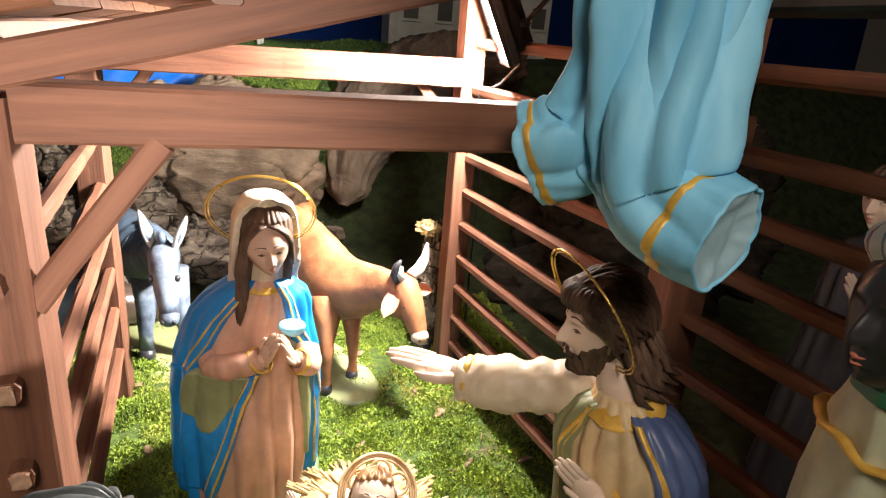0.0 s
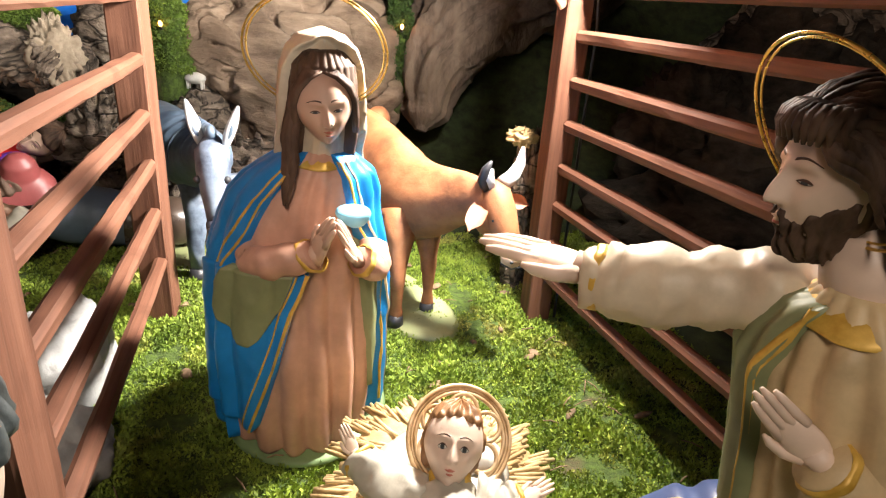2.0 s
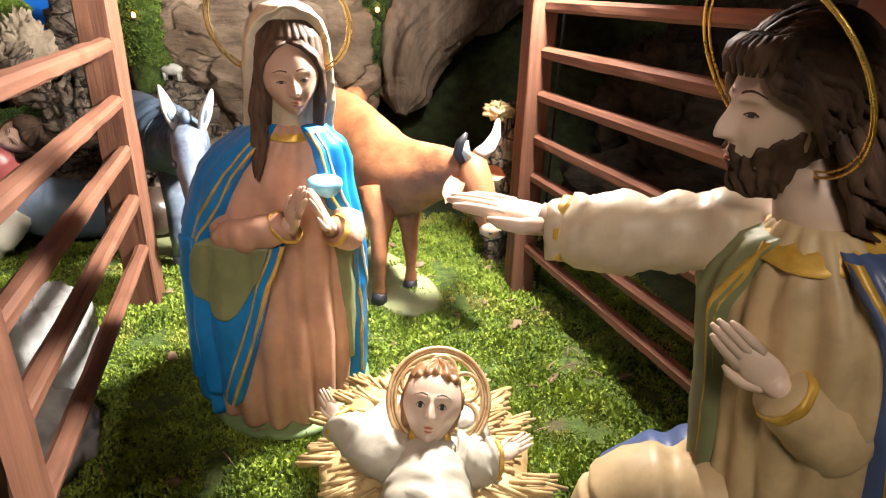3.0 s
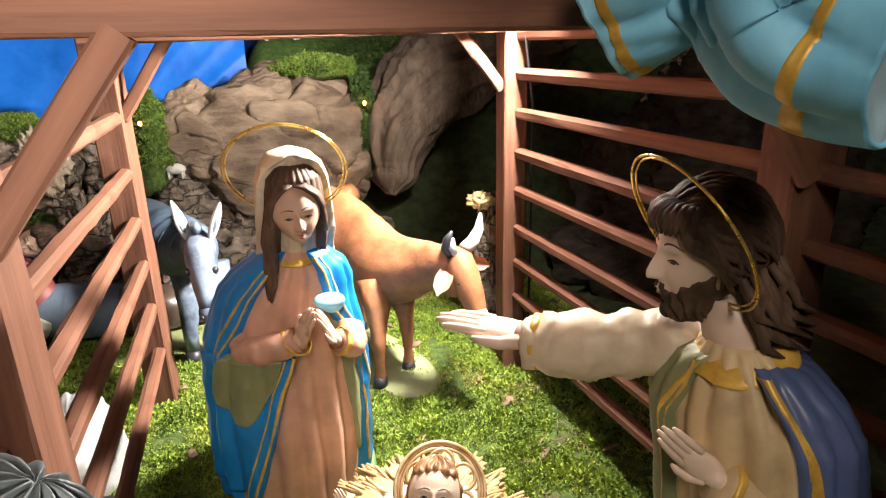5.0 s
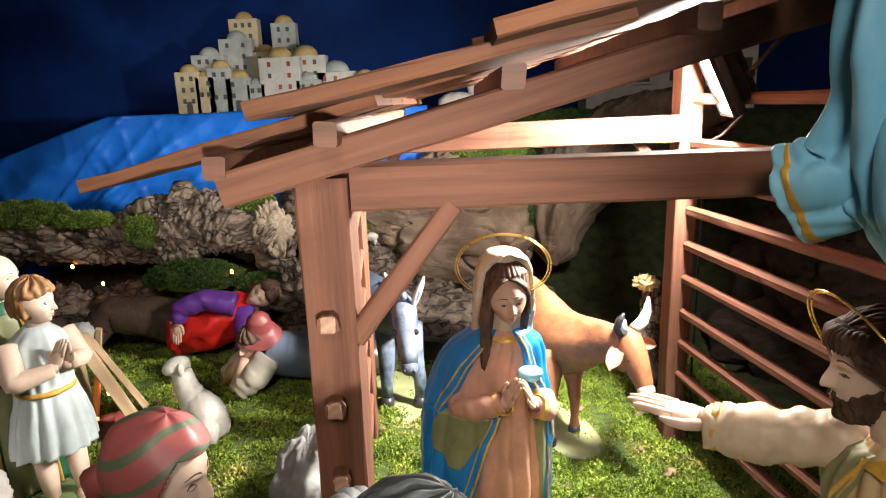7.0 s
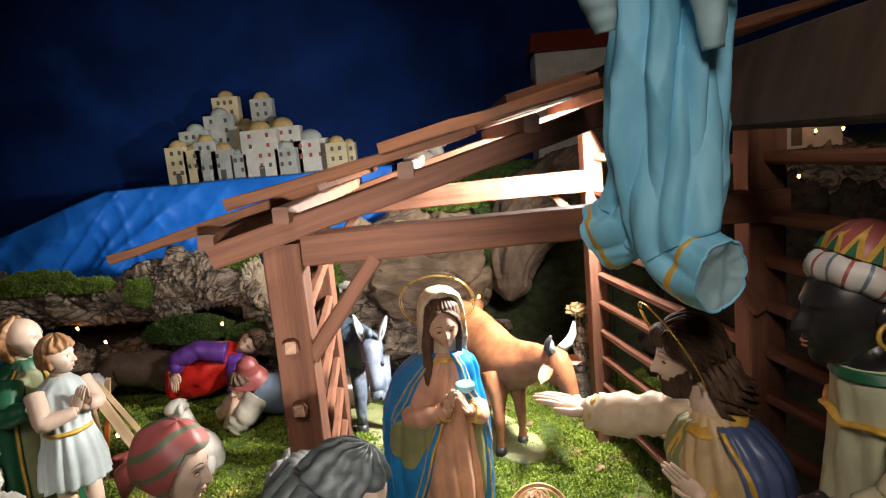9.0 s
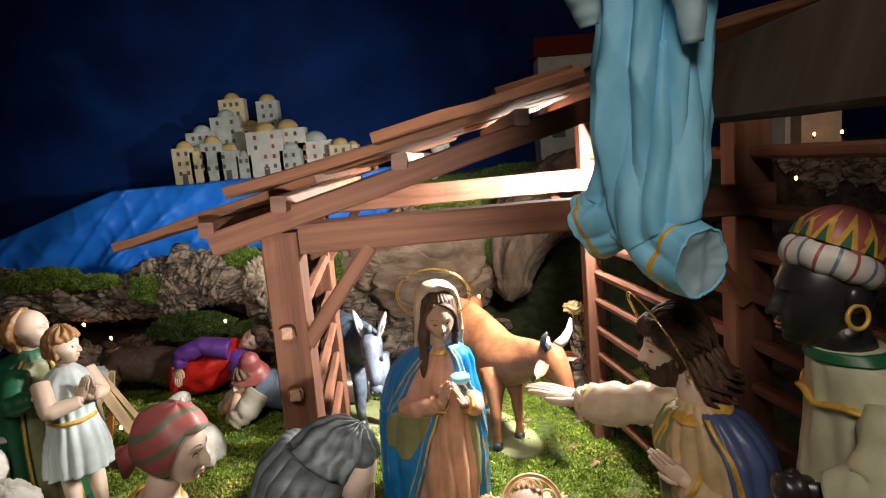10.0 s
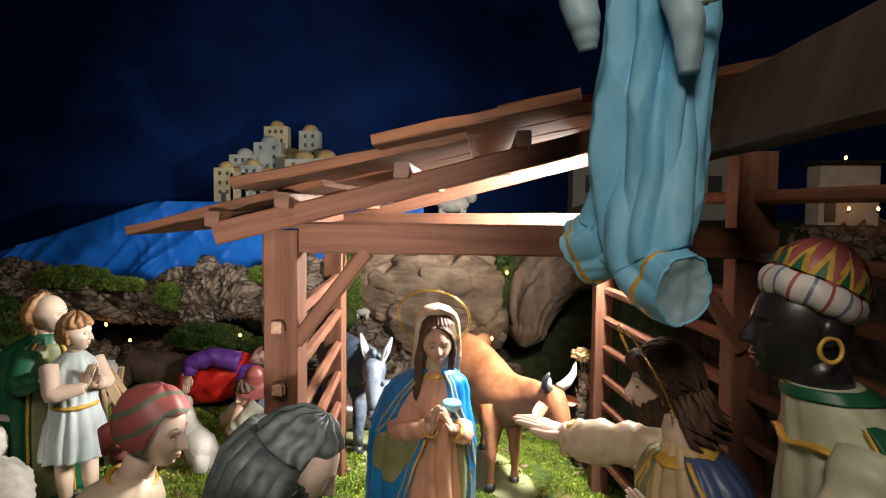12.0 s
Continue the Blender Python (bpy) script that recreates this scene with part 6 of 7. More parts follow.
def infant():
    # carved straw bed
    bm = bmesh.new()
    rnd = random.Random(8)
    cx, cy = -0.198, 0.585

    def pad(u, v):
        a = 2 * math.pi * u
        r = 0.98 + 0.05 * math.sin(a * 23) + 0.04 * noise.noise(Vector((math.cos(a) * 4, math.sin(a) * 4, v * 3)))
        z = 0.052 * math.sin(math.pi * min(v, 0.62) / 1.24) if v < 0.62 else 0.052 - 0.012 * (v - 0.62)
        k = (1 - 0.9 * max(0, (v - 0.35)) / 0.65)
        return Vector((cx + 0.095 * r * k * math.copysign(abs(math.cos(a)) ** 0.7, math.cos(a)), cy + 0.121 * r * k * math.copysign(abs(math.sin(a)) ** 0.7, math.sin(a)), z + 0.020 * math.sin(a) * (1 if v > 0.2 else 0)))
    grid(bm, pad, 120, 20, 0, True, True, True)
    for i in range(760):
        a = 2 * math.pi * (i * 0.618034 % 1.0)
        k = 0.58 + 0.42 * (i % 8) / 7 + rnd.uniform(-0.03, 0.03)
        ca, sa = math.copysign(abs(math.cos(a)) ** 0.7, math.cos(a)), math.copysign(abs(math.sin(a)) ** 0.7, math.sin(a))
        c = Vector((cx + 0.100 * k * ca, cy + 0.127 * k * sa, 0.050 + 0.018 * math.sin(a) - 0.030 * max(0, k - 0.72) + rnd.uniform(-0.004, 0.004)))
        d = Vector((ca + rnd.uniform(-.22, .22), sa + rnd.uniform(-.22, .22), rnd.uniform(-0.30, -0.05))).normalized() * rnd.uniform(0.012, 0.019)
        tube(bm, [c - d, c, c + d], [0.0016, 0.0021, 0.0019], 6, 0)
    statue("straw_bed", bm, [STRAW], (cx, cy, 0), "carved and painted bed of yellow straw", "straw bed")
    # the infant
    bm = bmesh.new()
    sleeve(bm, [(-0.202, 0.572, 0.080), (-0.206, 0.545, 0.078), (-0.212, 0.505, 0.068), (-0.215, 0.460, 0.060)], [0.018, 0.031, 0.039, 0.041], 0, 1, 44, 0.10)
    ball(bm, Matrix.Translation((-0.200, 0.605, 0.070)) @ Matrix.Diagonal((0.062, 0.055, 0.016, 1)), 0, 24, 10, lambda p: p * (1 + 0.05 * noise.noise(p * 4)))
    sleeve(bm, [(-0.226, 0.556, 0.084), (-0.254, 0.564, 0.094), (-0.275, 0.585, 0.104)], [0.021, 0.018, 0.0145], 0, 3, 28)
    sleeve(bm, [(-0.180, 0.552, 0.082), (-0.162, 0.545, 0.081), (-0.147, 0.546, 0.082)], [0.021, 0.018, 0.0145], 0, 4, 28)
    band(bm, (-0.273, 0.583, 0.103), (-0.6, 0.7, 0.2), 0.0155, 0.004, 2)
    band(bm, (-0.149, 0.546, 0.082), (0.95, 0.1, -0.2), 0.0155, 0.004, 2)
    hand(bm, (-0.277, 0.588, 0.104), (-0.288, 0.596, 0.130), (0.3, -0.8, 0.2), 1, spread=-0.1)
    hand(bm, (-0.145, 0.547, 0.082), (-0.113, 0.560, 0.092), (0.2, -0.2, 1), 1, spread=0.2)
    band(bm, (-0.2015, 0.5605, 0.0955), (0.05, -0.55, 0.80), 0.0165, 0.006, 2, -0.006)
    hm = Matrix.Translation((-0.1975, 0.577, 0.1195)) @ turn(-12, -30, 5)
    face(bm, hm, (0.0245, 0.028, 0.0335), 1, 4, 5, None, 6, 7, 0.75)
    hair(bm, hm, (0.0248, 0.0285, 0.0338), 3, 0.12, -0.6, 1.07, 0.06, 0.76, 2.0)
    statue("infant_statue", bm, [WHITE, PALESKIN, GOLD, FAIRHAIR, EYE, LIP, IRIS, EYEWHITE], (-0.205, 0.55, 0.05), "painted plaster infant in a white gown with open arms", creases=((0, 0.0050, 40, 1.0),))
    # pierced gilt halo
    bm = bmesh.new()
    n = Vector((0.05, -0.70, 0.55))
    c = Vector((-0.187, 0.600, 0.106))
    for r, w in ((0.0455, 0.0021), (0.0425, 0.0013), (0.0395, 0.0018)):
        ring(bm, c, n, r, w, 0)
    q = n.to_track_quat("Z", "Y").to_matrix()
    for i in range(6):
        a = 2 * math.pi * i / 6 + 0.3
        ring(bm, c + q @ Vector((0.026 * math.cos(a), 0.026 * math.sin(a), 0)), n, 0.0125, 0.0021, 0, 28)
    statue("pierced_halo", bm, [STRAWGOLD], c - Vector((0, 0, 0.046)), "pierced pale gilt disc halo behind the infant", "halo")


STRAWGOLD = material("worn_gilding", (0.40, 0.24, 0.10), (0.70, 0.52, 0.32), 60, 0.45, 0.4, 0.001, metal=0.2)
infant()


def standing_visitor():
    """A dim figure beyond the slatted side, one forearm raised."""
    bm = bmesh.new()
    X, Y = 0.47, 0.60
    B = Body([(0.0, X, Y, 0.085, 0.075), (0.15, X, Y, 0.075, 0.066), (0.28, X, Y, 0.066, 0.055), (0.36, X, Y, 0.062, 0.050), (0.40, X, Y, 0.045, 0.040), (0.415, X, Y, 0.022, 0.022)], -80, 0.07, 13, 44.0, [(0, 1.3), (0.3, 0.9), (0.4, 0.3)], 3.0)
    B.loft(bm, 0, 90, 60)
    B.sheet(bm, 0.01, 0.39, 40, 170, 0.007, 1, 40, 50)
    B.trim(bm, 40, 0.02, 0.38, 0.005, 0.0075, 2, 6)
    sleeve(bm, [(X - 0.02, Y - 0.055, 0.36), (X - 0.05, Y - 0.075, 0.30), (X - 0.085, Y - 0.06, 0.33)], [0.026, 0.027, 0.02], 0, 3)
    band(bm, (X - 0.083, Y - 0.061, 0.328), (-0.75, 0.2, 0.6), 0.0215, 0.007, 2)
    hand(bm, (X - 0.085, Y - 0.06, 0.33), (X - 0.115, Y - 0.05, 0.385), (0.4, -1, 0.2), 3)
    tube(bm, [(X, Y, 0.40), (X - 0.01, Y, 0.44)], [0.021, 0.019], 14, 3)
    hm = Matrix.Translation((X - 0.018, Y, 0.463)) @ turn(-85, 8)
    face(bm, hm, (0.030, 0.035, 0.042), 3, 4, 5)
    hair(bm, hm, (0.031, 0.036, 0.042), 6, 0.25, -0.6, 1.12, 0.05, 0.55, 4.0)
    statue("standing_figure_statue", bm, [DARKROBE, GREEN, GOLD, PALESKIN, EYE, LIP, HAIR], (X, Y, 0), "painted plaster figure in a dark green cloak with gold cuff")


standing_visitor()

# ---- logs, rocks and moss ----
def rock(name, c, r, mat, seed, label, category="rock", rough=0.30, fine=0.10, seg=56, ridges=0.0, m=None, squash=None):
    bm = bmesh.new()

    def f(p):
        d = rough * noise.fractal(p * 1.3 + Vector((seed, 0, 0)), 1.0, 2.0, 3) + fine * noise.fractal(p * 6 + Vector((seed, 3, 0)), 0.8, 2.0, 4)
        if ridges:
            d -= ridges * max(0.0, 1 - abs(noise.noise(p * 2.2 + Vector((seed, 7, 0)))) * 9)
        q = p * (1 + d)
        return squash(q) if squash else q
    ball(bm, (m or Matrix()) @ Matrix.Diagonal((*r, 1)), 0, seg, seg * 3 // 4, f)
    ob = obj(name, bm, mat)
    ob.location = c
    return tagged(ob, label, category)


def grain(p, d, seed):
    """Long fissures along the direction d."""
    q = p - d * p.dot(d) * 0.72 + Vector((seed, seed, 0))
    n1, n2 = noise.noise(q * 26 + Vector((0, 0, 0.4 * noise.noise(p * 12)))), noise.noise(q * 58)
    return 1.1 * (min(1.0, abs(n1) * 3.2) - 0.8) + 0.35 * (min(1.0, abs(n2) * 3) - 0.7)


def trunk(name, pts, radii, mat, seed, label, rough=0.25, fine=0.12, groove=0.0, seg=72, n=150, cut=0.0):
    """A gnarled trunk along points."""
    pts = [Vector(p) for p in pts]
    base = pts[0].copy()
    bm = bmesh.new()
    m = len(pts) - 1

    def axis(v):
        k = min(m - 1, int(v * m))
        w = v * m - k
        p0, p1, p2, p3 = pts[max(k - 1, 0)], pts[k], pts[k + 1], pts[min(k + 2, m)]
        c = 0.5 * ((2 * p1) + (p2 - p0) * w + (2 * p0 - 5 * p1 + 4 * p2 - p3) * w * w + (3 * p1 - p0 - 3 * p2 + p3) * w ** 3)
        return c, radii[k] + (radii[k + 1] - radii[k]) * smoothstep(w)

    def f(u, v):
        c, r = axis(v)
        c2, _ = axis(min(1, v + 0.01)) if v < 0.99 else (c, r)
        c1, _ = axis(max(0, v - 0.01))
        d = (c2 - c1).normalized()
        a = d.cross(Vector((0.1, 0.9, 0.3))).normalized()
        b = a.cross(d)
        t = 2 * math.pi * u
        w = a * math.cos(t) + b * math.sin(t)
        p = c + w * r
        k = rough * noise.fractal(p * 7 + Vector((seed, 0, 0)), 1.0, 2.0, 3) + fine * (noise.fractal(p * 30 + Vector((seed, 2, 0)), 0.9, 2.0, 4) * 0.45 + grain(p, d, seed))
        if groove:
            k += groove * (abs(noise.noise(Vector((math.cos(t) * 4, math.sin(t) * 4, v * 2.5 + seed)))) * 2 - 0.5)
        return c + w * r * (1 + k) - base
    grid(bm, f, seg, n, 0, True, True, True)
    ob = obj(name, bm, mat)
    ob.location = base
    return tagged(ob, label, "log")


trunk("bark_log", [(-1.95, 1.66, 0.27), (-1.75, 1.64, 0.31), (-1.50, 1.62, 0.285), (-1.30, 1.62, 0.275), (-1.12, 1.62, 0.305), (-0.99, 1.60, 0.320), (-0.86, 1.57, 0.295), (-0.80, 1.56, 0.27)],
      [0.10, 0.095, 0.072, 0.068, 0.098, 0.088, 0.060, 0.030], BARK, 3.0, "gnarled bark log arching over the sleeping shepherds", 0.36, 0.17, seg=150, n=420)
trunk("bark_knot", [(-1.10, 1.60, 0.30), (-1.09, 1.58, 0.37), (-1.085, 1.57, 0.432)], [0.075, 0.06, 0.025], BARK, 9.0, "rough upright knot on the bark log", 0.35, 0.25)
trunk("bark_stub", [(-1.86, 1.60, -0.02), (-1.84, 1.61, 0.12), (-1.80, 1.63, 0.28)], [0.10, 0.085, 0.08], BARK, 5.0, "dark bark stub under the log", 0.3, 0.2)
trunk("bark_stub", [(-0.845, 1.60, -0.02), (-0.85, 1.60, 0.13), (-0.86, 1.58, 0.28)], [0.06, 0.05, 0.055], BARK, 6.0, "dark bark stub under the arched log", 0.3, 0.2)
rock("pale_bark_flake", (-0.845, 1.520, 0.310), (0.042, 0.010, 0.060), PALEBARK, 4.0, "pale flat flake of bark on the log", "bark", 0.45, 0.30)
rock("bark_chunk", (-0.755, 1.46, 0.135), (0.062, 0.05, 0.105), BARK, 11.0, "upright chunk of grey bark", "bark", 0.35, 0.35)
rock("bark_chunk", (-0.72, 1.38, 0.05), (0.06, 0.05, 0.07), BARK, 13.0, "small chunk of grey bark on the moss", "bark", 0.35, 0.35)
rock("bark_chunk", (-0.605, 1.63, 0.12), (0.085, 0.07, 0.125), BARK, 19.0, "brown chunk of root under the tiny lamb", "bark", 0.22, 0.15)
rock("bark_chunk", (-0.781, 1.66, 0.333), (0.075, 0.06, 0.10), BARK, 21.0, "grey bark chunk beside the end of the log", "bark", 0.25, 0.2)
rock("boulder", (-1.30, 1.62, 0.06), (0.13, 0.07, 0.085), BARK, 15.0, "brown boulder under the log", "rock", 0.35, 0.2)
rock("boulder", (-1.48, 1.58, 0.05), (0.11, 0.08, 0.11), BARK, 17.0, "dark rounded boulder under the log", "rock", 0.3, 0.2)
rock("limestone_rock", (-0.615, 0.85, 0.02), (0.055, 0.085, 0.085), STONE, 25.0, "pale grey angular limestone beside the stable", "rock", 0.20, 0.09, ridges=0.05)
rock("limestone_rock", (-0.570, 0.70, 0.01), (0.055, 0.075, 0.045), STONE, 23.0, "low pale limestone against the stable", "rock", 0.22, 0.09, ridges=0.05)


def root_stump(c, r, seed, label):
    """A weathered block of root: flattened faces, fissures along the grain, a few deep splits."""
    bm = bmesh.new()

    def f(p):
        d = 0.20 * noise.fractal(p * 1.2 + Vector((seed, 0, 0)), 1.0, 2.0, 3)
        q = Vector((p.x * 0.9, p.y * 2.6, p.z * 2.6 + 0.5 * p.x)) + Vector((seed, 1, 2))
        n1 = noise.noise(q + Vector((0, 0, 0.3 * noise.noise(p * 3))))
        d -= 0.24 * max(0.0, 1 - abs(n1) * 14)
        d += 0.020 * noise.noise(Vector((q.x * 1.6, q.y * 3, q.z * 3))) + 0.018 * min(1.0, abs(noise.noise(Vector((q.x * 2.5, q.y * 5, q.z * 5)))) * 4)
        d += 0.012 * noise.fractal(p * 14, 0.9, 2.0, 3)
        s = p * (1 + d)
        s.y = max(s.y, -0.84 - 0.14 * s.x + 0.06 * noise.noise(p * 2))
        return s
    ball(bm, Matrix.Diagonal((*r, 1)), 0, 200, 130, f)
    ob = obj("root_stump", bm, STUMP)
    ob.location = c
    tagged(ob, label, "stump")


root_stump((-0.385, 1.72, 0.27), (0.245, 0.17, 0.215), 31.0, "large weathered brown root with deep cracks")
root_stump((-0.565, 1.655, 0.34), (0.085, 0.08, 0.105), 37.0, "cracked end of the weathered root")
STUMP2 = material("smooth_root", (0.06, 0.042, 0.030), (0.23, 0.168, 0.125), 26, 0.85, 1.0, 0.012, stretch=(1, 1, 0.3), c=(0.16, 0.115, 0.085), spots=(0.09, 0.064, 0.047), spot_scale=5, spec=0.3)
trunk("leaning_root", [(-0.108, 1.62, 0.165), (-0.095, 1.64, 0.215), (-0.065, 1.67, 0.33), (0.035, 1.72, 0.44), (0.19, 1.80, 0.50), (0.42, 1.95, 0.54)], [0.014, 0.062, 0.100, 0.112, 0.12, 0.11], STUMP2, 41.0,
      "smooth brown root trunk leaning over a dark hollow", 0.20, 0.04, 0.22)
# mounds right of the stable get the shade-darkened colour
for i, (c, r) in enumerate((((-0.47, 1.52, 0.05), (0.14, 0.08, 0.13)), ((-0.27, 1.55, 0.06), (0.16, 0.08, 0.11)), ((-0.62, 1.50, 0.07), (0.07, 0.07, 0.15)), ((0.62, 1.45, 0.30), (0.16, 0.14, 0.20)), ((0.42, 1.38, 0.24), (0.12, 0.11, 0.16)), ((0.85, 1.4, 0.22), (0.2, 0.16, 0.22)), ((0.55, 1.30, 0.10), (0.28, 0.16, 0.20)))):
    rock("dark_mound", (c[0], c[1], c[2] - 0.03), r, SHADEDEARTH if c[0] > 0.2 else BARK, 51.0 + i, "dark brown lump of earthy root", "rock", 0.35, 0.22)
rock("bark_stub", (0.012, 1.125, 0.10), (0.028, 0.024, 0.15), BARK, 61.0, "thin stub of bark behind the post", "bark", 0.3, 0.3)


def straw_tuft():
    bm = bmesh.new()
    rnd = random.Random(3)
    c = Vector((-0.006, 1.118, 0.262))
    ball(bm, Matrix.Translation(c) @ Matrix.Diagonal((0.022, 0.015, 0.014, 1)), 0, 36, 28, lambda p: p * (1 + 0.5 * noise.noise(p * 2.6) + 0.3 * noise.noise(p * 7)))
    for i in range(16):
        d = Vector((rnd.gauss(0, 1), rnd.gauss(0, 1), rnd.gauss(0, 0.7))).normalized()
        p = c + d * 0.011
        e = c + d * rnd.uniform(0.013, 0.017) + Vector((rnd.uniform(-.008, .008), 0, rnd.uniform(-.008, .008)))
        tube(bm, [p, e], [0.0016, 0.0008], 5)
    statue("straw_tuft", bm, [STRAW], c, "small tuft of pale straw on a bark stub", "straw")


straw_tuft()


def leaves_mesh(name, pts, nrm, size, mat, seed, label, blades=5, category="moss"):
    """Tiny pointed leaves standing on given points: one heap that nobody could count."""
    rng = np.random.default_rng(seed)
    n = len(pts)
    P = np.repeat(np.asarray(pts, float), blades, 0)
    N = np.repeat(np.asarray(nrm, float), blades, 0)
    k = len(P)
    d = N * rng.uniform(0.35, 1.1, (k, 1)) + rng.normal(0, 0.62, (k, 3))
    d /= np.linalg.norm(d, axis=1, keepdims=True)
    s = np.cross(d, rng.normal(0, 1, (k, 3)))
    s /= np.linalg.norm(s, axis=1, keepdims=True)
    L = (np.repeat(size, blades) if np.ndim(size) else size) * rng.uniform(0.55, 1.25, k)
    L = L[:, None]
    base = P + rng.normal(0, 0.0016, (k, 3))
    v = np.empty((k, 4, 3))
    v[:, 0] = base - s * L * 0.10
    v[:, 1] = base + d * L * 0.5 - s * L * 0.22 + N * L * 0.04
    v[:, 2] = base + d * L
    v[:, 3] = base + d * L * 0.5 + s * L * 0.22
    me = bpy.data.meshes.new(name)
    me.vertices.add(k * 4)
    me.vertices.foreach_set("co", v.reshape(-1))
    me.loops.add(k * 4)
    me.loops.foreach_set("vertex_index", np.arange(k * 4, dtype=np.int32))
    me.polygons.add(k)
    me.polygons.foreach_set("loop_start", np.arange(0, k * 4, 4, dtype=np.int32))
    me.update(calc_edges=True)
    me.materials.append(mat)
    ob = new(name, me)
    return tagged(ob, label, category, kind="stuff")


def moss_carpet():
    rng = np.random.default_rng(5)
    for name, x0, x1, y0, y1, count, size, seed in (("moss_carpet", -0.62, 0.22, 0.50, 1.36, 60000, 0.0074, 1), ("moss_carpet", -1.55, -0.56, 0.55, 1.60, 42000, 0.0085, 2)):
        xs, ys = rng.uniform(x0, x1, count), rng.uniform(y0, y1, count)
        pts, nr, sz = [], [], []
        for x, y in zip(xs, ys):
            k = noise.noise(Vector((x * 16, y * 16, 2))) + 0.5 * noise.noise(Vector((x * 45, y * 45, 5)))
            if k < -0.42:
                continue
            z = height(x, y)
            pts.append((x, y, z + 0.011 * max(0, k)))
            nr.append((height(x - 0.004, y) * 120 - height(x + 0.004, y) * 120, height(x, y - 0.004) * 120 - height(x, y + 0.004) * 120, 1.0))
            sz.append(size * (0.8 + 0.5 * max(-0.4, k)))
        leaves_mesh(name, pts, nr, np.array(sz), MOSS, seed, "bright green cushion moss covering the ground")


moss_carpet()


def cushion(name, c, r, mat, seed, label, count=2600, size=0.008):
    """A cushion of moss: a lumpy body clad in small leaves."""
    rng = np.random.default_rng(seed)
    pts, nr = [], []
    for _ in range(count):
        p = Vector(rng.normal(0, 1, 3)).normalized()
        if p.z < -0.35:
            continue
        k = 1 + 0.22 * noise.fractal(p * 2.2 + Vector((seed, 0, 0)), 1.0, 2.0, 3)
        pts.append((c[0] + p.x * r[0] * k, c[1] + p.y * r[1] * k, c[2] + p.z * r[2] * k))
        q = Vector((p.x / r[0], p.y / r[1], p.z / r[2])).normalized()
        nr.append(tuple(q))
    ob = leaves_mesh(name, pts, nr, size, mat, seed, label, 6)
    bm = bmesh.new()
    ball(bm, Matrix.Translation(c) @ Matrix.Diagonal((*r, 1)), 0, 28, 20, lambda p: p * (0.97 + 0.22 * noise.fractal(p * 2.2 + Vector((seed, 0, 0)), 1.0, 2.0, 3)))
    b = obj("moss_body", bm, MOSSBED)
    b.parent = ob
    return ob


cushion("moss_cushion", (-1.52, 1.575, 0.352), (0.11, 0.05, 0.038), SHADEDMOSS, 11, "green moss cushion on the bark log", 4200)
cushion("moss_cushion", (-1.36, 1.565, 0.338), (0.075, 0.04, 0.020), SHADEDMOSS, 12, "thin green moss strip on the bark log", 2600)
cushion("moss_cushion", (-1.19, 1.535, 0.305), (0.045, 0.02, 0.045), SHADEDMOSS, 13, "small patch of moss in the bark", 1500)
cushion("moss_cushion", (-0.90, 1.56, 0.375), (0.05, 0.035, 0.03), SHADEDMOSS, 14, "small moss cushion on the log's end", 1600)
cushion("moss_cushion", (-0.66, 1.62, 0.32), (0.055, 0.05, 0.12), SHADEDMOSS, 15, "hanging green moss beside the root", 3400)
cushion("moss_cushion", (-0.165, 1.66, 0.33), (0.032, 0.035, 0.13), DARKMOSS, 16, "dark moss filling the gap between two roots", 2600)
cushion("moss_cushion", (-0.27, 1.68, 0.475), (0.09, 0.06, 0.03), SHADEDMOSS, 17, "green moss on top of the root", 3000)
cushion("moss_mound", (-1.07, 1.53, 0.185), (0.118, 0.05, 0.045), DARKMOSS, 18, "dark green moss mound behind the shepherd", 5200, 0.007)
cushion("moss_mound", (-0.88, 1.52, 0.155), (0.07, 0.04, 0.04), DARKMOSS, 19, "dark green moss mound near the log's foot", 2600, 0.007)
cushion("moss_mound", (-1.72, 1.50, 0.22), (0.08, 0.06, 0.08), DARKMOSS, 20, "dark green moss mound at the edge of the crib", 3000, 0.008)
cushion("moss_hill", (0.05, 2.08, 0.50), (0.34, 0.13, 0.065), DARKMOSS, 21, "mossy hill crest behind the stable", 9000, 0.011)


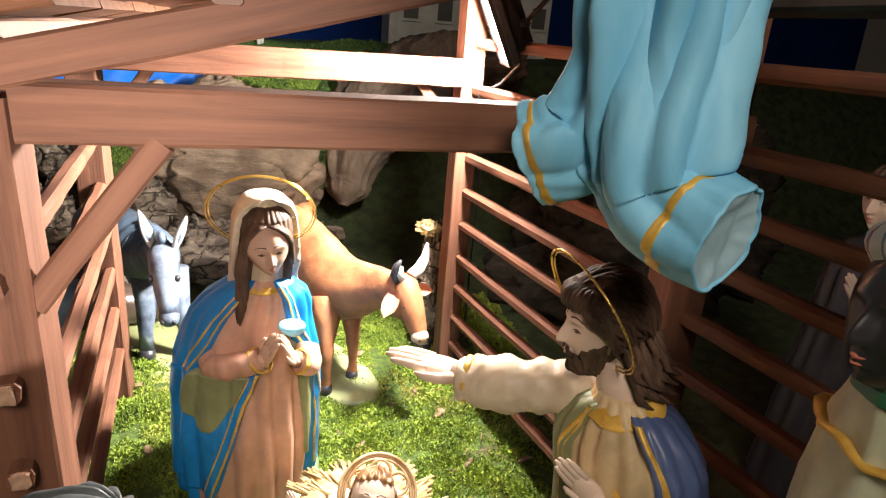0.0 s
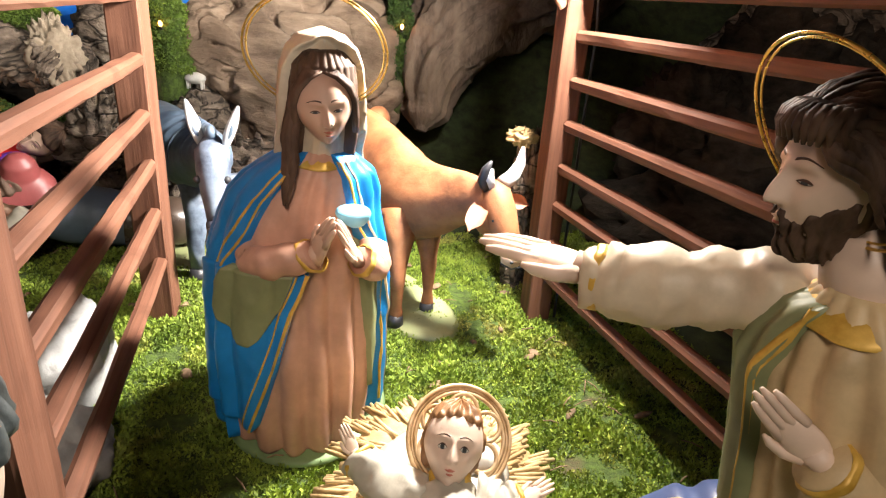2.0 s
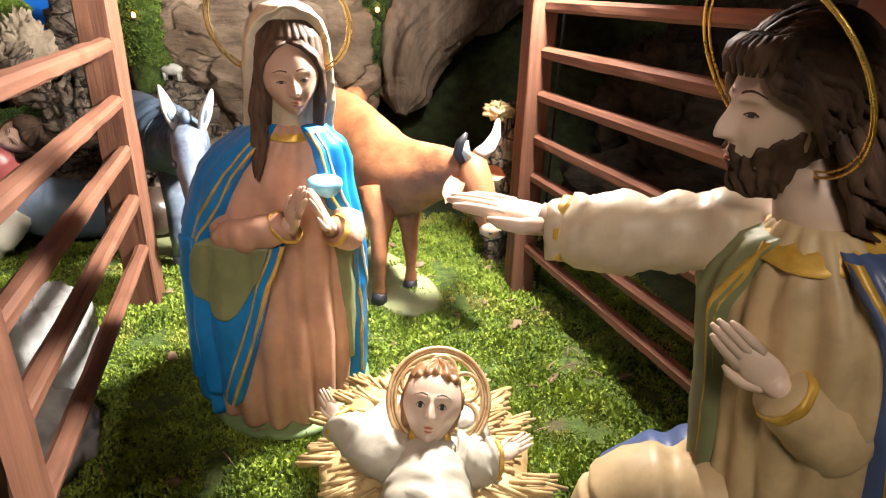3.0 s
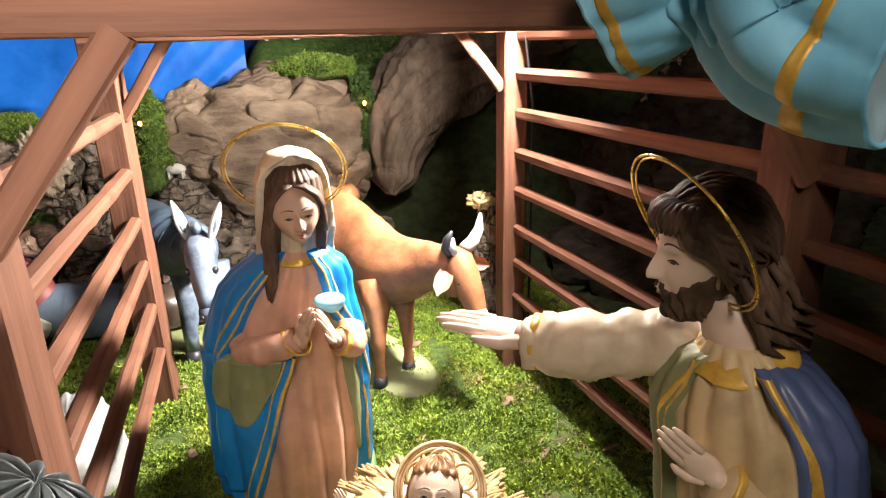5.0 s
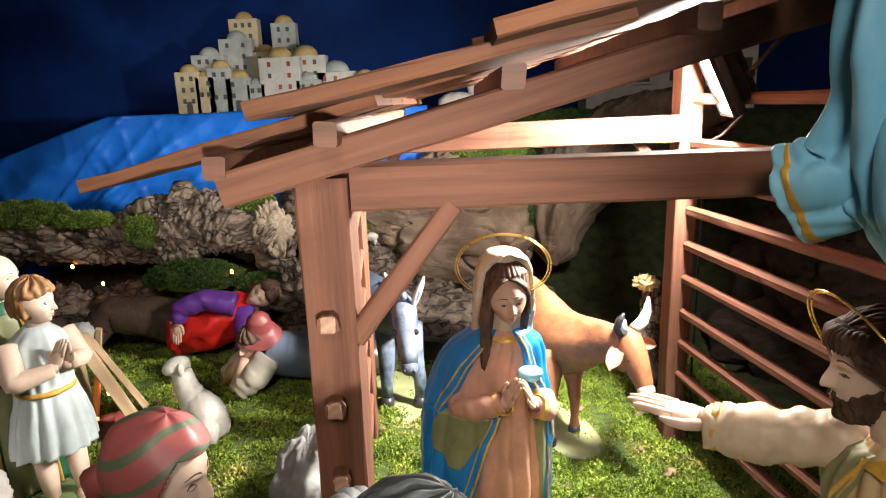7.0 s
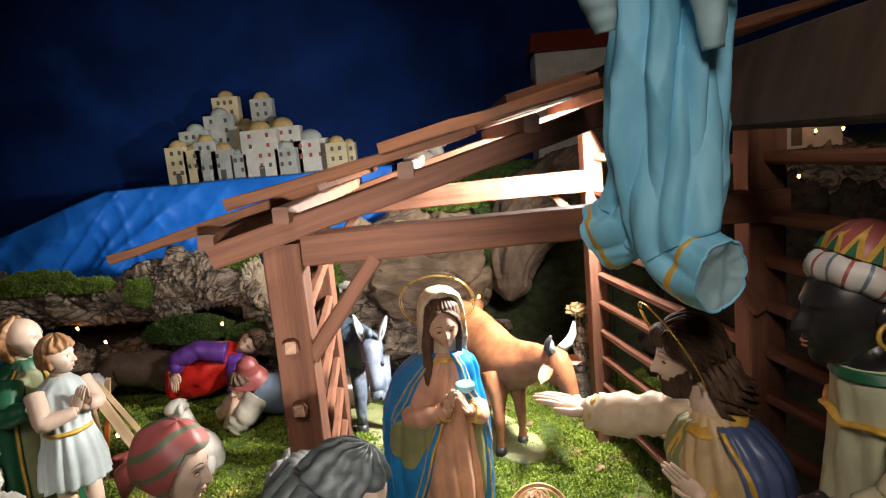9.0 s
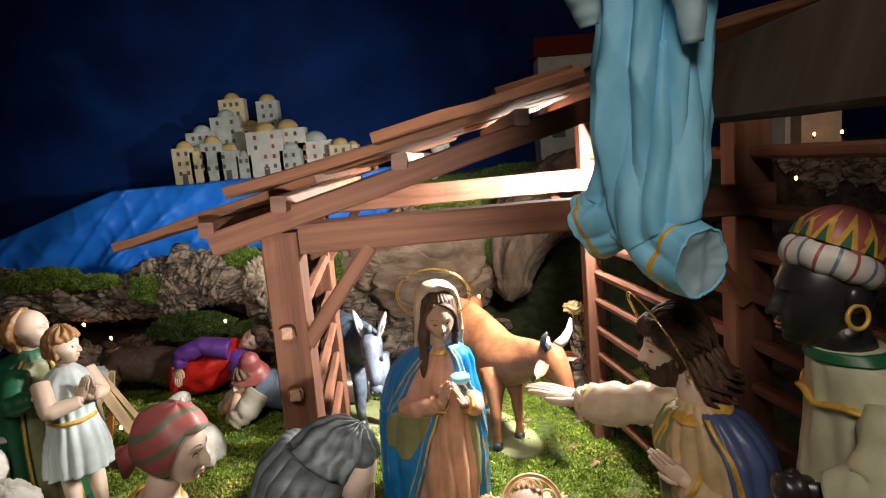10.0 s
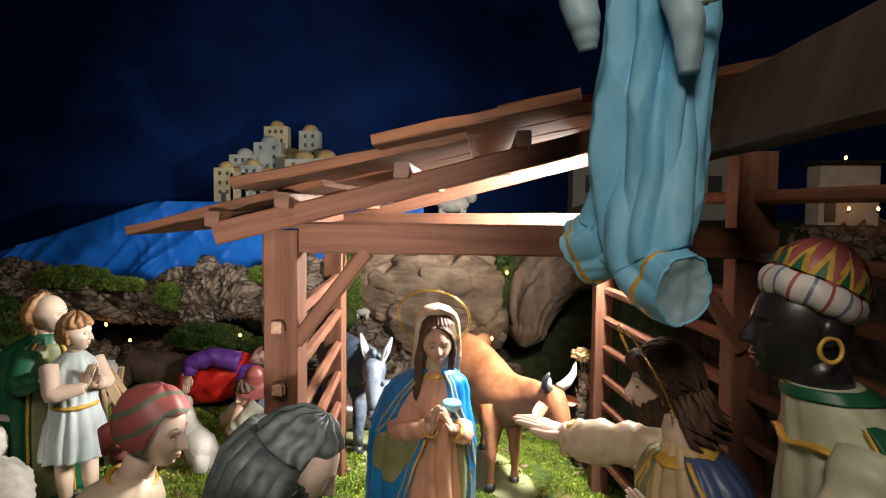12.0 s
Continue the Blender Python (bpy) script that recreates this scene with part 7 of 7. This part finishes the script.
# ---- the town on the hill ----
def town():
    lots = ((-1.286, -1.205, 0.738, 0, 0, 1), (-1.222, -1.154, 0.722, 0, 0, 1), (-1.179, -1.097, 0.748, 0, 1, 1), (-1.243, -1.133, 0.793, 1, 1, 2), (-1.161, -1.047, 0.846, 2, 1, 2), (-1.135, -1.035, 0.915, 3, 0, 1), (-0.990, -0.905, 0.897, 3, 1, 1),
            (-1.121, -1.038, 0.715, 0, 1, 1), (-1.051, -0.988, 0.693, 0, 1, 2), (-1.004, -0.869, 0.774, 0, 2, 1), (-0.931, -0.791, 0.780, 1, 2, 1), (-0.887, -0.807, 0.700, 0, 1, 2), (-0.836, -0.687, 0.725, 1, 2, 2), (-0.698, -0.620, 0.703, 0, 0, 1), (-0.642, -0.595, 0.699, 1, 0, 1), (-1.05, -0.97, 0.80, 2, 0, 1))
    walls = [TOWN1, TOWN2, TOWN3]
    domes = [None, DOME1, DOME2]
    for i, (x0, x1, top, row, tint, dome) in enumerate(lots):
        w, c, y = x1 - x0, (x0 + x1) / 2, 2.06 + 0.045 * row
        base = 0.602
        t = thing("town_house", ("cream", "grey-blue", "white")[tint] + " painted toy house with a round dome", "house", "houses of the toy town", (c, y, base))
        h = top - base
        d = 0.055 if row < 3 else 0.045
        bm = bmesh.new()
        box(bm, 0, d / 2, h / 2, w, d, h, 0.003)
        part("wall", bm, walls[tint], t, smooth=False)
        bm = bmesh.new()
        r = w * (0.30 if w > 0.09 else 0.38)
        grid(bm, lambda u, v: Vector((r * math.cos(2 * math.pi * u) * math.cos(v * math.pi / 2), d / 2 + r * 0.8 * math.sin(2 * math.pi * u) * math.cos(v * math.pi / 2), h + r * 0.85 * math.sin(v * math.pi / 2))), 24, 10, 0, True)
        part("dome", bm, domes[dome], t)
        rnd = random.Random(i)
        rows = max(1, int(h / 0.042))
        cols = 2 if w < 0.1 else 3
        front = [0.0, 0.045, 0.10, 0.12][row]
        for j in range(rows):
            for k in range(cols):
                zz = h - 0.022 - j * 0.036
                if zz < 0.03 or rnd.random() < 0.16:
                    continue
                bm = bmesh.new()
                box(bm, (k - (cols - 1) / 2) * w * 0.72 / cols, 0.0, zz, 0.011, 0.004, 0.015)
                wi = part("window", bm, REDWIN if tint == 2 and rnd.random() < 0.8 else DARKWIN, t, smooth=False)
                bm = bmesh.new()
                box(bm, (k - (cols - 1) / 2) * w * 0.72 / cols, -0.001, zz - 0.009, 0.014, 0.006, 0.0025)
                part("sill", bm, walls[tint], wi, smooth=False)
        if i in (9, 0, 7):
            bm = bmesh.new()
            box(bm, 0, 0.0, 0.02, 0.02, 0.004, 0.04)
            part("door", bm, DARKWIN, t, smooth=False)


TOWN1 = material("cream_plaster", (0.42, 0.36, 0.22), (0.62, 0.55, 0.37), 20, 0.8, 0.3, 0.002)
TOWN2 = material("grey_plaster", (0.28, 0.31, 0.30), (0.48, 0.51, 0.48), 20, 0.8, 0.3, 0.002)
TOWN3 = material("white_plaster", (0.42, 0.43, 0.40), (0.62, 0.62, 0.57), 20, 0.8, 0.3, 0.002)
DOME1 = material("ochre_dome", (0.40, 0.28, 0.10), (0.62, 0.47, 0.22), 20, 0.6, 0.2, 0.002)
DOME2 = material("pale_dome", (0.30, 0.36, 0.36), (0.48, 0.53, 0.50), 20, 0.6, 0.2, 0.002)
REDWIN = paint("red_window", (0.32, 0.07, 0.05))
DARKWIN = paint("dark_window", (0.08, 0.085, 0.08))
town()


def white_house():
    t = thing("white_house", "white toy house with a red roof and dark windows", "house", at=(0.46, 2.40, 0.55))
    bm = bmesh.new()
    box(bm, 0, 0.08, 0.14, 0.64, 0.16, 0.28, 0.003)
    part("wall", bm, TOWN3, t, smooth=False)
    bm = bmesh.new()
    box(bm, -0.13, 0.08, 0.36, 0.36, 0.14, 0.18, 0.003)
    part("wall", bm, TOWN3, t, smooth=False)
    for x0, x1, z, y0, y1 in ((-0.33, 0.33, 0.28, -0.02, 0.18), (-0.33, 0.07, 0.45, -0.01, 0.17)):
        bm = bmesh.new()
        vs = [bm.verts.new(p) for p in ((x0, y0, z), (x1, y0, z), (x1, y1, z), (x0, y1, z), (x0 + 0.02, (y0 + y1) / 2, z + 0.09), (x1 - 0.02, (y0 + y1) / 2, z + 0.09))]
        for q in ((0, 1, 5, 4), (2, 3, 4, 5), (0, 4, 3), (1, 2, 5), (3, 2, 1, 0)):
            bm.faces.new([vs[k] for k in q])
        part("roof", bm, ROOFRED, t, "dark red roof", smooth=False)
    for x in (-0.24, -0.11, 0.02, 0.15, 0.27):
        bm = bmesh.new()
        box(bm, x, 0.0, 0.15, 0.055, 0.008, 0.075)
        w = part("window", bm, DARKWIN, t, smooth=False)
        bm = bmesh.new()
        box(bm, x, -0.004, 0.105, 0.07, 0.014, 0.006)
        part("sill", bm, TOWN3, w, smooth=False)


ROOFRED = paint("red_roof_tile", (0.20, 0.03, 0.02), 0.6)
white_house()


def lit_barn():
    t = thing("white_barn", "small white barn lit by a hidden bulb", "barn", at=(0.84, 1.62, 0.55))
    bm = bmesh.new()
    box(bm, 0, 0.05, 0.09, 0.17, 0.08, 0.18, 0.003)
    part("wall", bm, TOWN3, t, smooth=False)
    bm = bmesh.new()
    box(bm, 0, 0.05, 0.186, 0.19, 0.12, 0.010, 0.003)
    part("roof", bm, SHADEDEARTH, t, smooth=False)
    bm = bmesh.new()
    box(bm, -0.055, 0.008, 0.06, 0.03, 0.006, 0.10)
    part("door", bm, DARKWIN, t, smooth=False)


lit_barn()
rock("earth_bank", (0.86, 1.66, 0.28), (0.26, 0.2, 0.29), BARK, 77.0, "dark earthen bank under the barn", "rock", 0.2, 0.12)


def fairy_light(p, r=0.0036):
    t = thing("fairy_light", "tiny warm fairy light bulb on the scenery", "light", "fairy lights", p)
    bm = bmesh.new()
    ball(bm, Matrix.Diagonal((r, r, r * 1.5, 1)), 0, 12, 8)
    part("bulb", bm, BULB, t, "glowing warm bulb")
    bm = bmesh.new()
    tube(bm, [(0, 0, -r * 1.2), (0, 0.004, -r * 3)], r * 0.8, 8)
    s = part("socket", bm, DARK, t)
    return t


for p in ((-0.162, 1.612, 0.395), (-0.205, 1.545, 0.205), (-0.655, 1.565, 0.375), (-1.325, 1.545, 0.170), (-1.200, 1.525, 0.105), (-0.955, 1.50, 0.205), (-1.41, 1.56, 0.215), (0.84, 1.66, 0.752), (0.80, 1.56, 0.60), (0.88, 1.56, 0.60), (0.60, 1.30, 0.50), (0.99, 1.32, 0.57), (-1.055, 1.065, 0.085), (-1.02, 1.075, 0.02), (-1.085, 1.06, 0.03), (-0.975, 1.08, 0.02)):
    fairy_light(p)


def firewood():
    """A leaning bundle of split sticks over the pretended fire."""
    t = thing("firewood", "leaning bundle of split wooden sticks beside the boy", "firewood", at=(-1.03, 1.03, 0))
    rnd = random.Random(2)
    for i, (a, b, w) in enumerate((((-0.03, -0.03, 0.235), (0.055, -0.03, 0.065), 0.022), ((-0.015, -0.02, 0.23), (0.072, -0.015, 0.080), 0.012), ((-0.05, 0.0, 0.22), (-0.035, -0.01, 0.0), 0.014), ((-0.055, 0.02, 0.20), (0.02, 0.05, 0.0), 0.012), ((-0.02, 0.03, 0.22), (-0.08, 0.06, 0.0), 0.012))):
        timber("stick", t, a, b, w, 0.009, STICK, rnd.uniform(0, 60), 90 + i, 0.0015, 0.0015)
    bm = bmesh.new()
    ball(bm, Matrix.Translation((-0.035, 0.0, 0.225)) @ Matrix.Diagonal((0.022, 0.022, 0.018, 1)), 0, 16, 10, lambda p: p * (1 + 0.3 * noise.noise(p * 3)))
    part("binding", bm, STONE, t, "grey binding at the top")
    bm = bmesh.new()
    ball(bm, Matrix.Translation((-0.01, 0.02, 0.02)) @ Matrix.Diagonal((0.045, 0.035, 0.026, 1)), 0, 24, 14, lambda p: p * (1 + 0.25 * noise.noise(p * 3)))
    part("embers", bm, SCARF, t, "red painted embers")


STICK = material("split_wood", (0.34, 0.22, 0.12), (0.60, 0.43, 0.27), 50, 0.7, 0.4, 0.001, stretch=(0.05, 1, 1))
firewood()


def twigs():
    rnd = random.Random(12)
    bm = bmesh.new()
    for i in range(150):
        x, y = rnd.uniform(-1.2, 0.12), rnd.uniform(0.52, 1.3)
        a = rnd.uniform(0, 6.28)
        L = rnd.uniform(0.008, 0.028)
        z = height(x, y) + 0.008
        d = Vector((math.cos(a), math.sin(a), rnd.uniform(-0.15, 0.15))) * L / 2
        c = Vector((x, y, z))
        tube(bm, [c - d, c + Vector((0, 0, 0.002)), c + d], [0.0006, 0.0009, 0.0006], 5)
    for i in range(46):
        x, y = rnd.uniform(-1.2, 0.12), rnd.uniform(0.55, 1.3)
        c = Vector((x, y, height(x, y) + 0.006))
        ball(bm, Matrix.Translation(c) @ Matrix.Rotation(rnd.uniform(0, 3), 4, "Z") @ Matrix.Diagonal((rnd.uniform(0.005, 0.016), rnd.uniform(0.003, 0.008), rnd.uniform(0.002, 0.004), 1)), 0, 8, 6, lambda p: p * (1 + 0.4 * noise.noise(p * 3 + c * 40)))
    o = obj("twigs", bm, TWIG)
    tagged(o, "scattered dry twigs and bark crumbs in the moss", "twigs", kind="stuff")


TWIG = material("dry_twig", (0.10, 0.06, 0.035), (0.32, 0.22, 0.13), 40, 0.9, 0.4, 0.001, island=0.3)
twigs()


# dark blocks added to stand in for the shaded hollow under the log
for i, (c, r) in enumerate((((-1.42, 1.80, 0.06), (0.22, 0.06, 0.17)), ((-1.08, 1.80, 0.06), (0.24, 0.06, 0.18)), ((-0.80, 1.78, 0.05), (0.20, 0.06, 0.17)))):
    rock("dark_mound", c, r, SHADEDEARTH, 71.0 + i, "dark block filling the shaded hollow behind the arched log", "rock", 0.25, 0.15)
